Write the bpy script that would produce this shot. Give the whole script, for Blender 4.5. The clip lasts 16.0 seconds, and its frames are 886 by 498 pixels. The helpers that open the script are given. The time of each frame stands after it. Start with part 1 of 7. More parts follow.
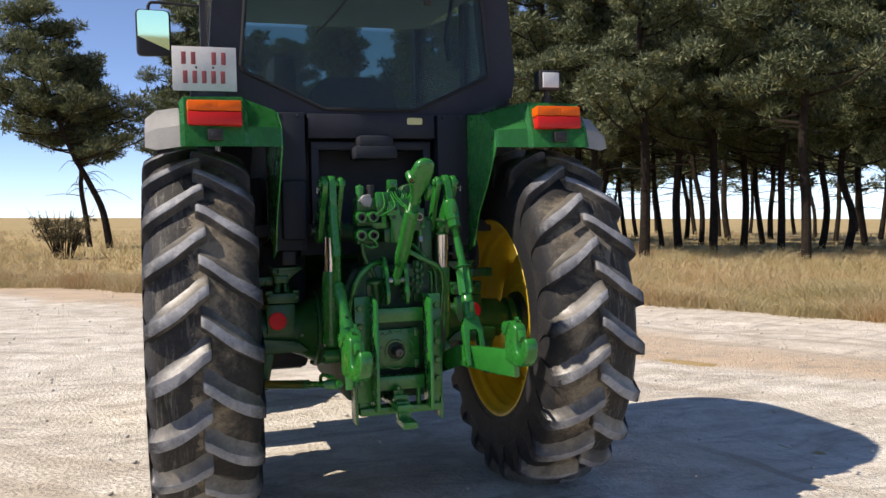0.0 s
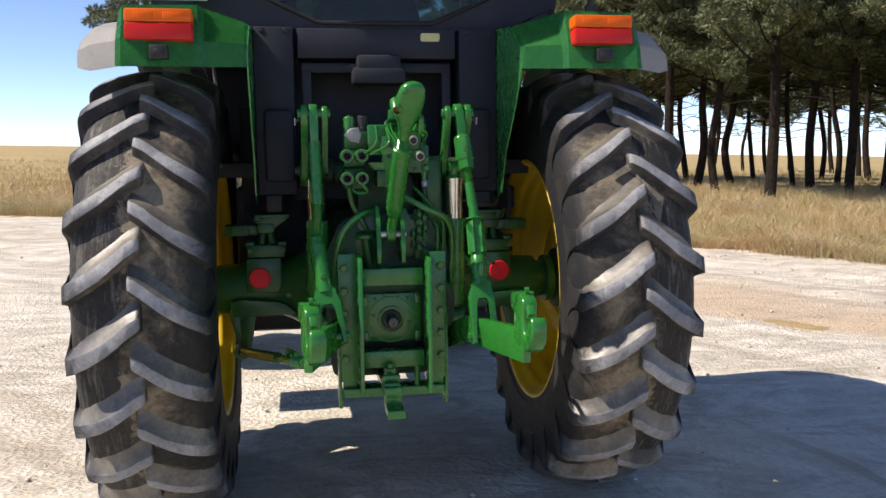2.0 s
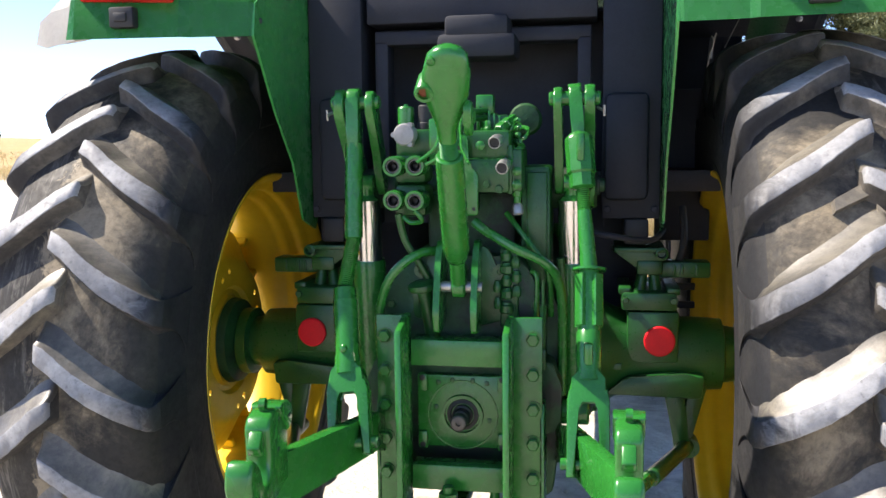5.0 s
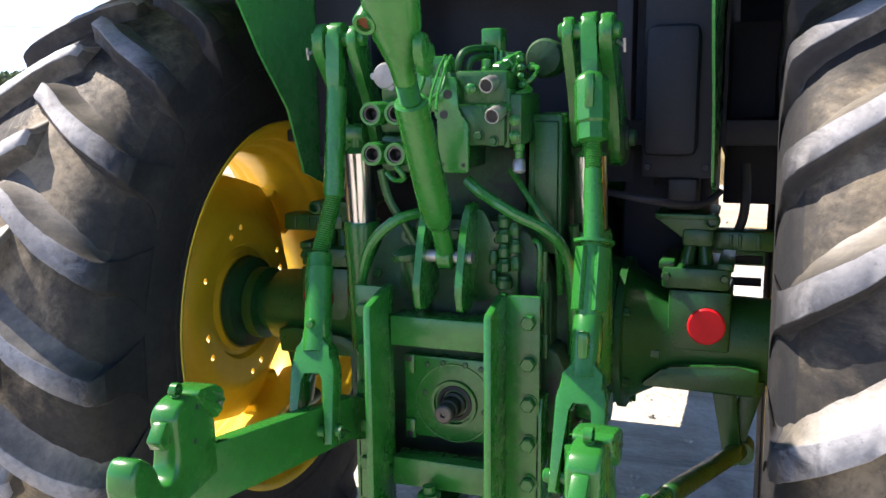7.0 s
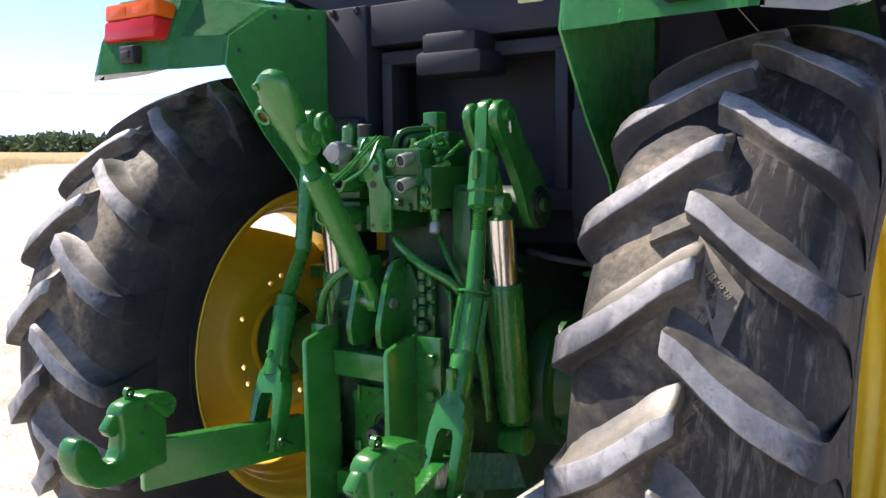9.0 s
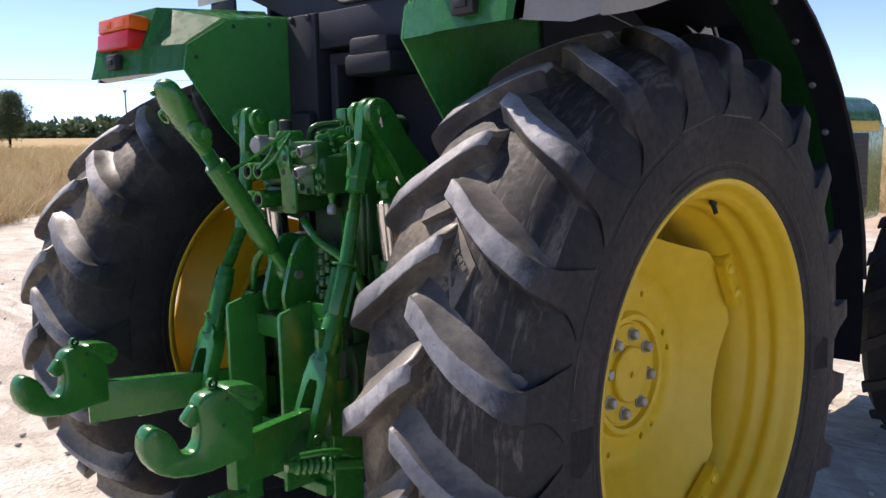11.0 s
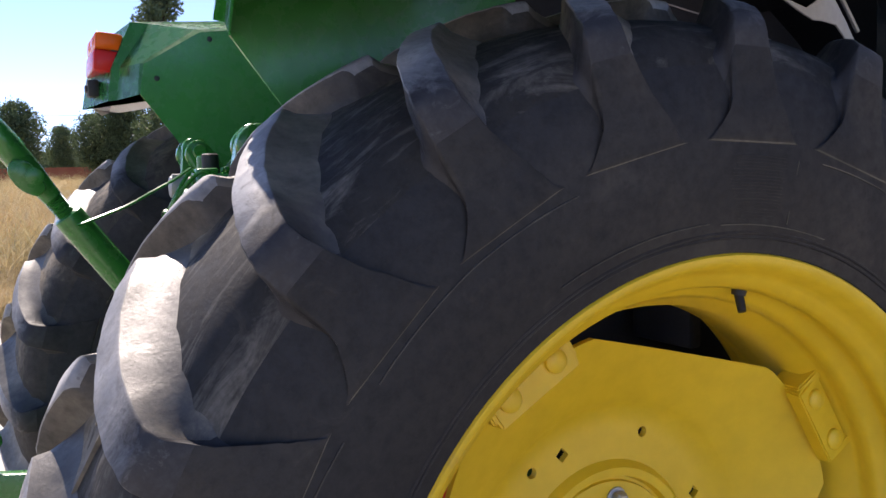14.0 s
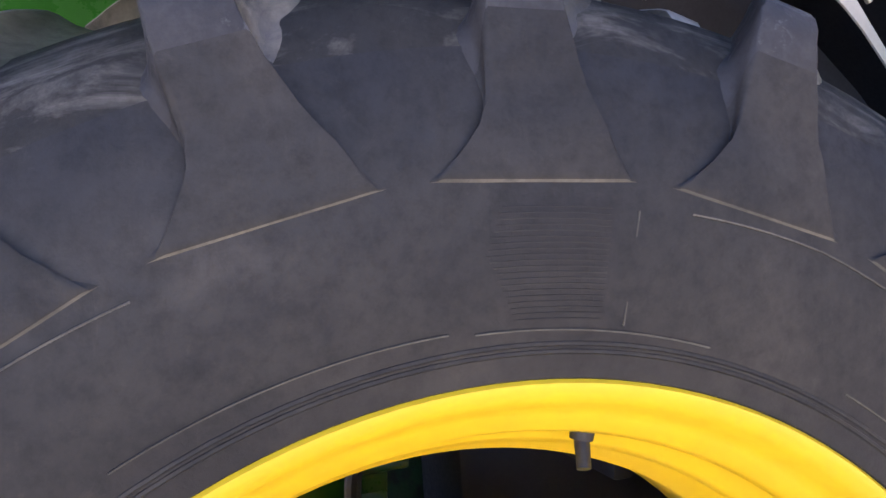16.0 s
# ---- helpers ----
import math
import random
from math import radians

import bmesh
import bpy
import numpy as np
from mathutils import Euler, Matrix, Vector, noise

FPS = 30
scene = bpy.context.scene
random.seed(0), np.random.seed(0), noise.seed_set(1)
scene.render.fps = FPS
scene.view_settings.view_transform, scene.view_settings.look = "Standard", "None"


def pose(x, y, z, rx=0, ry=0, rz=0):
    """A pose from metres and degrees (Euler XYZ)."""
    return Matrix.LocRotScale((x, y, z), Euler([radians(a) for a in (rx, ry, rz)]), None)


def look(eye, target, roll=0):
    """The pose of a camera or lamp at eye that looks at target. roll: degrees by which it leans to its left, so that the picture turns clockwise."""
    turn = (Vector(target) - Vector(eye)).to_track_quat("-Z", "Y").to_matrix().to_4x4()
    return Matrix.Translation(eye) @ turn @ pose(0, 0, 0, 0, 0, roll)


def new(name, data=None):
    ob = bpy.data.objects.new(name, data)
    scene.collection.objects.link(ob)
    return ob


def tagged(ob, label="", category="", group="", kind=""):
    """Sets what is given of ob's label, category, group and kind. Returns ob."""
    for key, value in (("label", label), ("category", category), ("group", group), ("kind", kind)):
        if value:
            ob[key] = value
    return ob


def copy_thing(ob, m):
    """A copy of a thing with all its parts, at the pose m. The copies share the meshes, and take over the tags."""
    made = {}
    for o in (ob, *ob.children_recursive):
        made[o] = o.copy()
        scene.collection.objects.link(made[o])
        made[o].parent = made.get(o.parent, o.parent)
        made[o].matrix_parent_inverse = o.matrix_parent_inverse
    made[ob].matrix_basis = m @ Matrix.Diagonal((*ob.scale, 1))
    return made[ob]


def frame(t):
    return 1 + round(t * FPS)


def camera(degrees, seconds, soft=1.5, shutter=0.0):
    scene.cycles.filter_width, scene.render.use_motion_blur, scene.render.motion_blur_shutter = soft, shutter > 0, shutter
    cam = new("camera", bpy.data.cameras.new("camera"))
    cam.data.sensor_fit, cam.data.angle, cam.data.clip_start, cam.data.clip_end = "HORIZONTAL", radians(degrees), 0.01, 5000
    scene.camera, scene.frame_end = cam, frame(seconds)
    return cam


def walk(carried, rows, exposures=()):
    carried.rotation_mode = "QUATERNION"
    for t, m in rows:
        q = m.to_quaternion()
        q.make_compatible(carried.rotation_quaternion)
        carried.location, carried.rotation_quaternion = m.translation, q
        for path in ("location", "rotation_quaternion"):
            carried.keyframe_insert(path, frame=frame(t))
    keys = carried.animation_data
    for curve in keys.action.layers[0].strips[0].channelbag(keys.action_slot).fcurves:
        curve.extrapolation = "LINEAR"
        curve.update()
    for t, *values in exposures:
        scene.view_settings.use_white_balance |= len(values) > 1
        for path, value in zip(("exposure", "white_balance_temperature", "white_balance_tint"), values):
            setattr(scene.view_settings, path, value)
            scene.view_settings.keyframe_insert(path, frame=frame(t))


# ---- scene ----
# the camera and its walk
cam = camera(53.6, 16.0)
PATH = [
    (0, (-0.975, -4.276, 1.406), (-0.374, -2.37, 1.321), -1.2),
    (0.5, (-0.763, -4.24, 1.419), (-0.264, -2.307, 1.306), -0.6),
    (1, (-0.635, -4.049, 1.422), (-0.172, -2.111, 1.257), -0.6),
    (1.5, (-0.521, -3.855, 1.418), (-0.102, -1.91, 1.218), -0.7),
    (2, (-0.34, -3.64, 1.417), (-0.011, -1.681, 1.186), -0.6),
    (2.5, (-0.199, -3.428, 1.427), (0.065, -1.461, 1.181), 0.1),
    (3, (-0.077, -3.16, 1.431), (0.137, -1.184, 1.204), -0.2),
    (3.5, (0.063, -2.968, 1.416), (0.172, -0.983, 1.192), -1.0),
    (4, (0.191, -2.8, 1.437), (0.132, -0.814, 1.211), -1.2),
    (4.2, (0.216, -2.737, 1.436), (0.09, -0.754, 1.211), -1.0),
    (6.3, (0.501, -2.23, 1.432), (-0.077, -0.345, 1.096), -1.0),
    (6.5, (0.524, -2.208, 1.43), (-0.08, -0.335, 1.07), -1.0),
    (7, (0.581, -2.11, 1.425), (-0.088, -0.258, 1.078), -0.6),
    (7.5, (0.683, -2.011, 1.437), (-0.06, -0.175, 1.164), -0.9),
    (8, (0.887, -1.982, 1.437), (0.011, -0.196, 1.223), -1.1),
    (8.5, (1.099, -2.027, 1.454), (0.061, -0.329, 1.259), -1.4),
    (9, (1.305, -2.111, 1.445), (0.186, -0.467, 1.24), -0.8),
    (9.5, (1.567, -2.089, 1.429), (0.347, -0.515, 1.242), -0.7),
    (9.7, (1.643, -2.122, 1.445), (0.423, -0.549, 1.247), -0.7),
    (11.8, (2.074, -1.648, 1.468), (0.569, -0.351, 1.234), -1.0),
    (12, (2.047, -1.565, 1.475), (0.517, -0.297, 1.247), -0.8),
    (12.5, (1.996, -1.38, 1.468), (0.399, -0.201, 1.222), -1.4),
    (13, (1.994, -1.153, 1.459), (0.326, -0.082, 1.192), -1.9),
    (13.5, (1.987, -0.968, 1.468), (0.239, -0.027, 1.227), -2.0),
    (14, (1.889, -0.824, 1.474), (0.109, 0.072, 1.302), -1.7),
    (14.5, (1.799, -0.697, 1.483), (0.02, 0.208, 1.362), -2.2),
    (15, (1.759, -0.541, 1.485), (-0.057, 0.292, 1.408), -3.0),
    (15.5, (1.719, -0.344, 1.496), (-0.152, 0.357, 1.398), -3.4),
    (16, (1.63, -0.224, 1.483), (-0.269, 0.401, 1.405), -3.8),
]
EXPOSURES = [(0.0, 0.3, 7100, 15), (2.0, 0.48, 7100, 15), (2.5, 0.62, 7050, 14), (3.0, 0.92, 7000, 13), (4.0, 1.25, 7000, 13), (6.5, 1.4, 7000, 16), (7.5, 1.42, 6950, 17), (8.5, 1.36, 6900, 17), (9.0, 1.12, 6950, 18), (9.5, 0.92, 6950, 19),
             (12.0, 0.55, 7000, 23), (13.0, 0.75, 7050, 25), (14.0, 0.95, 7050, 21), (14.5, 1.25, 7100, 19), (15.0, 1.9, 7200, 19), (15.5, 2.2, 7250, 20), (16.0, 2.55, 7400, 25)]
walk(cam, [(t, look(eye, target, roll)) for t, eye, target, roll in PATH], EXPOSURES)

# ---- world and sun ----
SUN_ELEVATION, SUN_AZIMUTH = 50.0, 181.5  # azimuth in degrees from +x, towards +y
world = bpy.data.worlds.new("sky")
scene.world = world
world.use_nodes = True
wn = world.node_tree.nodes
sky = wn.new("ShaderNodeTexSky")
sky.sky_type = "NISHITA"
sky.sun_disc = False
sky.sun_elevation = radians(SUN_ELEVATION)
sky.sun_rotation = radians(90 - SUN_AZIMUTH)
sky.altitude = 700
sky.air_density = 0.5
sky.dust_density = 0.05
sky.ozone_density = 2.5
wn["Background"].inputs["Strength"].default_value = 0.16
tint = wn.new("ShaderNodeMix")
tint.data_type = "RGBA"
tint.blend_type = "MULTIPLY"
tint.inputs[0].default_value = 1.0
tint.inputs[7].default_value = (0.95, 0.985, 1.05, 1)
world.node_tree.links.new(sky.outputs["Color"], tint.inputs[6])
world.node_tree.links.new(tint.outputs[2], wn["Background"].inputs["Color"])
sun_data = bpy.data.lights.new("sun", "SUN")
sun_data.energy = 4.7
sun_data.angle = radians(0.55)
sun_data.color = (1.0, 0.955, 0.88)
sun = new("sun", sun_data)
el, az = radians(SUN_ELEVATION), radians(SUN_AZIMUTH)
to_sun = Vector((math.cos(el) * math.cos(az), math.cos(el) * math.sin(az), math.sin(el)))
sun.matrix_world = look(to_sun * 60, (0, 0, 0))


# ---- materials ----
def nodes_of(name):
    m = bpy.data.materials.new(name)
    m.use_nodes = True
    nt = m.node_tree
    return m, nt, nt.nodes["Principled BSDF"]


def link(nt, a, b):
    nt.links.new(a, b)


def coords(nt, scale=(1, 1, 1)):
    tc = nt.nodes.new("ShaderNodeTexCoord")
    mp = nt.nodes.new("ShaderNodeMapping")
    mp.inputs["Scale"].default_value = scale
    link(nt, tc.outputs["Object"], mp.inputs["Vector"])
    return mp.outputs["Vector"]


def noise_tex(nt, vec, scale, detail=4, rough=0.55, distort=0.0):
    n = nt.nodes.new("ShaderNodeTexNoise")
    n.inputs["Scale"].default_value = scale
    n.inputs["Detail"].default_value = detail
    n.inputs["Roughness"].default_value = rough
    n.inputs["Distortion"].default_value = distort
    link(nt, vec, n.inputs["Vector"])
    return n.outputs["Fac"]


def ramp(nt, fac, stops):
    r = nt.nodes.new("ShaderNodeValToRGB")
    while len(r.color_ramp.elements) < len(stops):
        r.color_ramp.elements.new(0.5)
    for e, (p, c) in zip(r.color_ramp.elements, stops):
        e.position = p
        e.color = (*c, 1) if len(c) == 3 else c
    link(nt, fac, r.inputs["Fac"])
    return r.outputs["Color"]


def mix(nt, fac, a, b, mode="MIX"):
    m = nt.nodes.new("ShaderNodeMix")
    m.data_type = "RGBA"
    m.blend_type = mode
    for sock, v in ((m.inputs[0], fac), (m.inputs[6], a), (m.inputs[7], b)):
        if isinstance(v, (int, float)):
            sock.default_value = v
        elif isinstance(v, tuple):
            sock.default_value = (*v, 1)
        else:
            link(nt, v, sock)
    return m.outputs[2]


def bump(nt, bsdf, height, strength, distance=0.01):
    b = nt.nodes.new("ShaderNodeBump")
    b.inputs["Strength"].default_value = strength
    b.inputs["Distance"].default_value = distance
    link(nt, height, b.inputs["Height"])
    link(nt, b.outputs["Normal"], bsdf.inputs["Normal"])


def grey(v):
    return (v, v, v)


def surface(name, c1, c2, scale=6.0, rough=0.5, rough2=None, metal=0.0, fine=60.0, bump_strength=0.1, bump_dist=0.003,
            spots=None, spot_scale=14.0, spot_from=0.62, coat=0.0, spec=0.5):
    """A painted, moulded or cast surface: two tones at two scales, worn spots, fine relief."""
    m, nt, b = nodes_of(name)
    v = coords(nt)
    big = noise_tex(nt, v, scale, 5, 0.6)
    small = noise_tex(nt, v, fine, 4, 0.6)
    col = ramp(nt, big, [(0.3, c1), (0.7, c2)])
    col = mix(nt, ramp(nt, small, [(0.35, grey(0.0)), (0.75, grey(0.22))]), col, tuple(0.6 * a for a in c1))
    if spots:
        s = noise_tex(nt, v, spot_scale, 8, 0.7, 0.6)
        col = mix(nt, ramp(nt, s, [(spot_from, grey(0)), (min(spot_from + 0.1, 1), grey(0.9))]), col, spots)
    link(nt, col, b.inputs["Base Color"])
    r = ramp(nt, small, [(0.3, grey(rough)), (0.8, grey(rough2 if rough2 is not None else min(rough + 0.15, 1)))])
    link(nt, r, b.inputs["Roughness"])
    b.inputs["Metallic"].default_value = metal
    b.inputs["Coat Weight"].default_value = coat
    b.inputs["Specular IOR Level"].default_value = spec
    b.inputs["Coat Roughness"].default_value = 0.12
    if bump_strength:
        bump(nt, b, small, bump_strength, bump_dist)
    return m


GREEN = surface("green_paint", (0.013, 0.138, 0.019), (0.020, 0.188, 0.028), 5, 0.20, 0.36, fine=30, bump_strength=0.09, bump_dist=0.002, coat=0.15,
                spots=(0.012, 0.085, 0.026), spot_scale=16, spot_from=0.64)
# mudguard green, made paler than GREEN to imitate sun falling on it
GREEN_LIT_SHEET = surface("sunlit_green_sheet_paint", (0.030, 0.225, 0.048), (0.041, 0.285, 0.064), 3, 0.22, 0.36, fine=30, bump_strength=0.03, bump_dist=0.002, coat=0.30)
GREEN_CAST = surface("green_cast", (0.007, 0.062, 0.012), (0.012, 0.102, 0.019), 9, 0.24, 0.5, fine=110, bump_strength=0.35, bump_dist=0.002,
                     spots=(0.012, 0.022, 0.012), spot_scale=9, spot_from=0.66)
# oily castings, colour also darkened for the shade deep in the linkage
GREEN_GRIMY_SHADED = surface("oily_shaded_green_casting", (0.006, 0.042, 0.011), (0.011, 0.082, 0.019), 8, 0.45, 0.75, fine=90, bump_strength=0.45, bump_dist=0.003,
                      spots=(0.009, 0.011, 0.008), spot_scale=6, spot_from=0.48)
YELLOW = surface("yellow_paint", (0.68, 0.445, 0.016), (0.76, 0.51, 0.024), 4, 0.36, 0.5, fine=25, bump_strength=0.05, bump_dist=0.002,
                 spots=(0.50, 0.32, 0.06), spot_scale=3.0, spot_from=0.66)
CAB_DARK = surface("black_cab_plastic", (0.023, 0.024, 0.031), (0.036, 0.037, 0.048), 7, 0.44, 0.66, fine=160, bump_strength=0.2, bump_dist=0.001,
                   spots=(0.03, 0.027, 0.024), spot_scale=5, spot_from=0.68, spec=0.22)
BLUE_DARK = surface("dark_blue_grey_plastic", (0.021, 0.023, 0.030), (0.030, 0.032, 0.041), 6, 0.55, 0.7, fine=140, bump_strength=0.15, bump_dist=0.001, spec=0.25)
SEAT_BLUE = surface("dark_blue_cloth", (0.03, 0.055, 0.10), (0.045, 0.07, 0.12), 12, 0.85, 0.95, fine=260, bump_strength=0.4, bump_dist=0.002)
GREY_PLASTIC = surface("pale_grey_plastic", (0.50, 0.49, 0.46), (0.58, 0.57, 0.54), 6, 0.5, 0.7, fine=90, bump_strength=0.1)
LINER = surface("grey_roof_liner", (0.33, 0.34, 0.34), (0.4, 0.4, 0.4), 8, 0.8, 0.9, fine=200)
CHROME = surface("chromed_rod", (0.66, 0.63, 0.60), (0.74, 0.72, 0.69), 8, 0.18, 0.28, metal=1.0, fine=50, bump_strength=0)
STEEL = surface("bare_steel", (0.38, 0.37, 0.36), (0.5, 0.49, 0.48), 20, 0.34, 0.55, metal=0.85, fine=120, bump_strength=0.2, bump_dist=0.001)
DARK_STEEL = surface("oily_dark_steel", (0.07, 0.068, 0.065), (0.12, 0.11, 0.10), 25, 0.4, 0.6, metal=0.6, fine=120, bump_strength=0.2, bump_dist=0.001)
ZINC = surface("zinc_bolt", (0.36, 0.36, 0.37), (0.46, 0.46, 0.48), 40, 0.38, 0.55, metal=0.8, fine=150, bump_strength=0.15, bump_dist=0.001)
RUST = surface("rusty_bore", (0.10, 0.03, 0.012), (0.22, 0.06, 0.02), 60, 0.7, 0.9, fine=200, bump_strength=0.4)
BLACK = surface("black_rubber_part", (0.010, 0.010, 0.011), (0.016, 0.016, 0.017), 20, 0.5, 0.7, fine=160, bump_strength=0.2, bump_dist=0.001)
ALLOY = surface("dull_aluminium_cap", (0.20, 0.20, 0.205), (0.32, 0.32, 0.32), 30, 0.5, 0.7, metal=0.35, fine=160, bump_strength=0.2, bump_dist=0.001)
STICKER = surface("pale_yellow_sticker", (0.60, 0.55, 0.24), (0.68, 0.62, 0.30), 30, 0.5, 0.6, fine=200, bump_strength=0)
WHITE_PLATE = surface("white_plate", (0.62, 0.60, 0.56), (0.70, 0.68, 0.64), 12, 0.4, 0.55, fine=80, bump_strength=0.05)
RED_BAR = surface("dark_red_bars", (0.30, 0.06, 0.06), (0.36, 0.08, 0.08), 30, 0.5, 0.6, fine=80, bump_strength=0)
RED_DISC = surface("red_reflector", (0.72, 0.012, 0.020), (0.80, 0.016, 0.026), 40, 0.35, 0.45, fine=220, bump_strength=0.1, bump_dist=0.001, spec=0.2)


def lens_mat(name, c):
    m, nt, b = nodes_of(name)
    v = coords(nt)
    w = nt.nodes.new("ShaderNodeTexWave")
    w.inputs["Scale"].default_value = 45
    link(nt, v, w.inputs["Vector"])
    link(nt, mix(nt, w.outputs["Fac"], tuple(0.8 * a for a in c), c), b.inputs["Base Color"])
    b.inputs["Roughness"].default_value = 0.22
    b.inputs["Specular IOR Level"].default_value = 0.2
    b.inputs["Coat Weight"].default_value = 0.05
    bump(nt, b, w.outputs["Fac"], 0.25, 0.002)
    return m


LENS_RED = lens_mat("red_lens", (0.58, 0.022, 0.018))
LENS_ORANGE = lens_mat("orange_lens", (0.78, 0.125, 0.008))
LENS_CLEAR = lens_mat("clear_ribbed_lens", (0.66, 0.67, 0.66))


def glass_mat(name, tint, alpha_mix):
    m, nt, b = nodes_of(name)
    out = nt.nodes["Material Output"]
    tr = nt.nodes.new("ShaderNodeBsdfTransparent")
    tr.inputs["Color"].default_value = (*tint, 1)
    gl = nt.nodes.new("ShaderNodeBsdfGlossy")
    gl.inputs["Roughness"].default_value = 0.03
    fr = nt.nodes.new("ShaderNodeFresnel")
    fr.inputs["IOR"].default_value = 1.28
    mx = nt.nodes.new("ShaderNodeMixShader")
    link(nt, fr.outputs["Fac"], mx.inputs[0])
    link(nt, tr.outputs[0], mx.inputs[1])
    link(nt, gl.outputs[0], mx.inputs[2])
    dust = nt.nodes.new("ShaderNodeBsdfDiffuse")
    dust.inputs["Color"].default_value = (0.35, 0.38, 0.38, 1)
    v = coords(nt)
    f = ramp(nt, noise_tex(nt, v, 5, 6, 0.65), [(0.35, grey(alpha_mix * 0.4)), (0.75, grey(alpha_mix))])
    m2 = nt.nodes.new("ShaderNodeMixShader")
    link(nt, f, m2.inputs[0])
    link(nt, mx.outputs[0], m2.inputs[1])
    link(nt, dust.outputs[0], m2.inputs[2])
    link(nt, m2.outputs[0], out.inputs["Surface"])
    return m


GLASS = glass_mat("cab_glass", (0.50, 0.62, 0.60), 0.07)
m_mirror, nt_, b_ = nodes_of("mirror_glass")
b_.inputs["Metallic"].default_value = 1.0
b_.inputs["Roughness"].default_value = 0.03
b_.inputs["Base Color"].default_value = (0.50, 0.74, 0.64, 1)
MIRROR = m_mirror


def rubber(name, base, dust, lo, hi, amount, tread=False, fade=None, rough=(0.56, 0.82), spec=0.5):
    """Black rubber with dust lying in patches, scuffs and fine pores; tread: dust lies thickest along the middle of the
    tread, the shoulder kept darker for its shade.
    """
    m, nt, b = nodes_of(name)
    tc = nt.nodes.new("ShaderNodeTexCoord")
    oi = nt.nodes.new("ShaderNodeObjectInfo")
    sc = nt.nodes.new("ShaderNodeVectorMath")
    sc.operation = "MULTIPLY_ADD"
    cx = nt.nodes.new("ShaderNodeCombineXYZ")
    for k in range(3):
        link(nt, oi.outputs["Random"], cx.inputs[k])
    link(nt, cx.outputs[0], sc.inputs[0])
    sc.inputs[1].default_value = (7.3, 3.1, 5.7)
    link(nt, tc.outputs["Object"], sc.inputs[2])
    v = sc.outputs[0]
    big = noise_tex(nt, v, 3.4, 9, 0.68, 0.5)
    fine = noise_tex(nt, v, 55, 6, 0.7)
    scuff = noise_tex(nt, v, 19, 8, 0.75, 1.3)
    mask = ramp(nt, big, [(lo, grey(0.0)), ((lo + hi) / 2, grey(amount * 0.35)), (hi, grey(amount))])
    if tread:
        sx = nt.nodes.new("ShaderNodeSeparateXYZ")
        link(nt, tc.outputs["Object"], sx.inputs[0])
        ab = nt.nodes.new("ShaderNodeMath")
        ab.operation = "ABSOLUTE"
        link(nt, sx.outputs[0], ab.inputs[0])
        rag = nt.nodes.new("ShaderNodeMath")
        rag.operation = "MULTIPLY_ADD"
        link(nt, scuff, rag.inputs[0])
        rag.inputs[1].default_value = 0.22
        link(nt, ab.outputs[0], rag.inputs[2])
        band = ramp(nt, rag.outputs[0], [(0.76, grey(0.15)), (0.86, grey(1.0)), (0.985, grey(1.0)), (1.0, grey(0.04))])
        mask = mix(nt, 1.0, mask, band, "MULTIPLY")
    col = mix(nt, mask, base, dust)
    if tread:  # dust smeared round the shoulder in streaks
        mp = nt.nodes.new("ShaderNodeMapping")
        mp.inputs["Scale"].default_value = (46, 7, 7)
        link(nt, tc.outputs["Object"], mp.inputs["Vector"])
        smear = noise_tex(nt, mp.outputs[0], 1.0, 6, 0.7, 0.8)
        edge = ramp(nt, rag.outputs[0], [(0.985, grey(0.0)), (1.03, grey(0.16)), (1.075, grey(0.55)), (1.15, grey(0.5))])
        smear = mix(nt, 1.0, ramp(nt, smear, [(0.50, grey(0.0)), (0.66, grey(0.75))]), edge, "MULTIPLY")
        col = mix(nt, smear, col, (0.27, 0.25, 0.215))
    col = mix(nt, ramp(nt, scuff, [(0.58, grey(0.0)), (0.72, grey((0.15 if tread else 0.4) * amount))]), col, dust)
    if fade:  # wear dying out raggedly towards the tyre's shoulder, darkened there for shade too
        sx = nt.nodes.new("ShaderNodeSeparateXYZ")
        link(nt, tc.outputs["Object"], sx.inputs[0])
        ab = nt.nodes.new("ShaderNodeMath")
        ab.operation = "ABSOLUTE"
        link(nt, sx.outputs[0], ab.inputs[0])
        rag = nt.nodes.new("ShaderNodeMath")
        rag.operation = "MULTIPLY_ADD"
        link(nt, scuff, rag.inputs[0])
        rag.inputs[1].default_value = 0.14
        link(nt, ab.outputs[0], rag.inputs[2])
        pits = noise_tex(nt, v, 85, 3, 0.6)
        col = mix(nt, ramp(nt, pits, [(0.62, grey(0.0)), (0.70, grey(0.4))]), col, (0.05, 0.05, 0.052))
        col = mix(nt, ramp(nt, rag.outputs[0], [(fade[0] + 0.07, grey(0.0)), (fade[1] + 0.07, grey(1.0))]), col, (0.020, 0.020, 0.023))
    col = mix(nt, ramp(nt, fine, [(0.45, grey(0.0)), (0.72, grey(0.45))]), col, tuple(0.5 * x for x in base))
    link(nt, col, b.inputs["Base Color"])
    link(nt, ramp(nt, fine, [(0.3, grey(rough[0])), (0.8, grey(rough[1]))]), b.inputs["Roughness"])
    b.inputs["Specular IOR Level"].default_value = spec
    bump(nt, b, mix(nt, 0.45, fine, scuff), 0.4, 0.004)
    return m


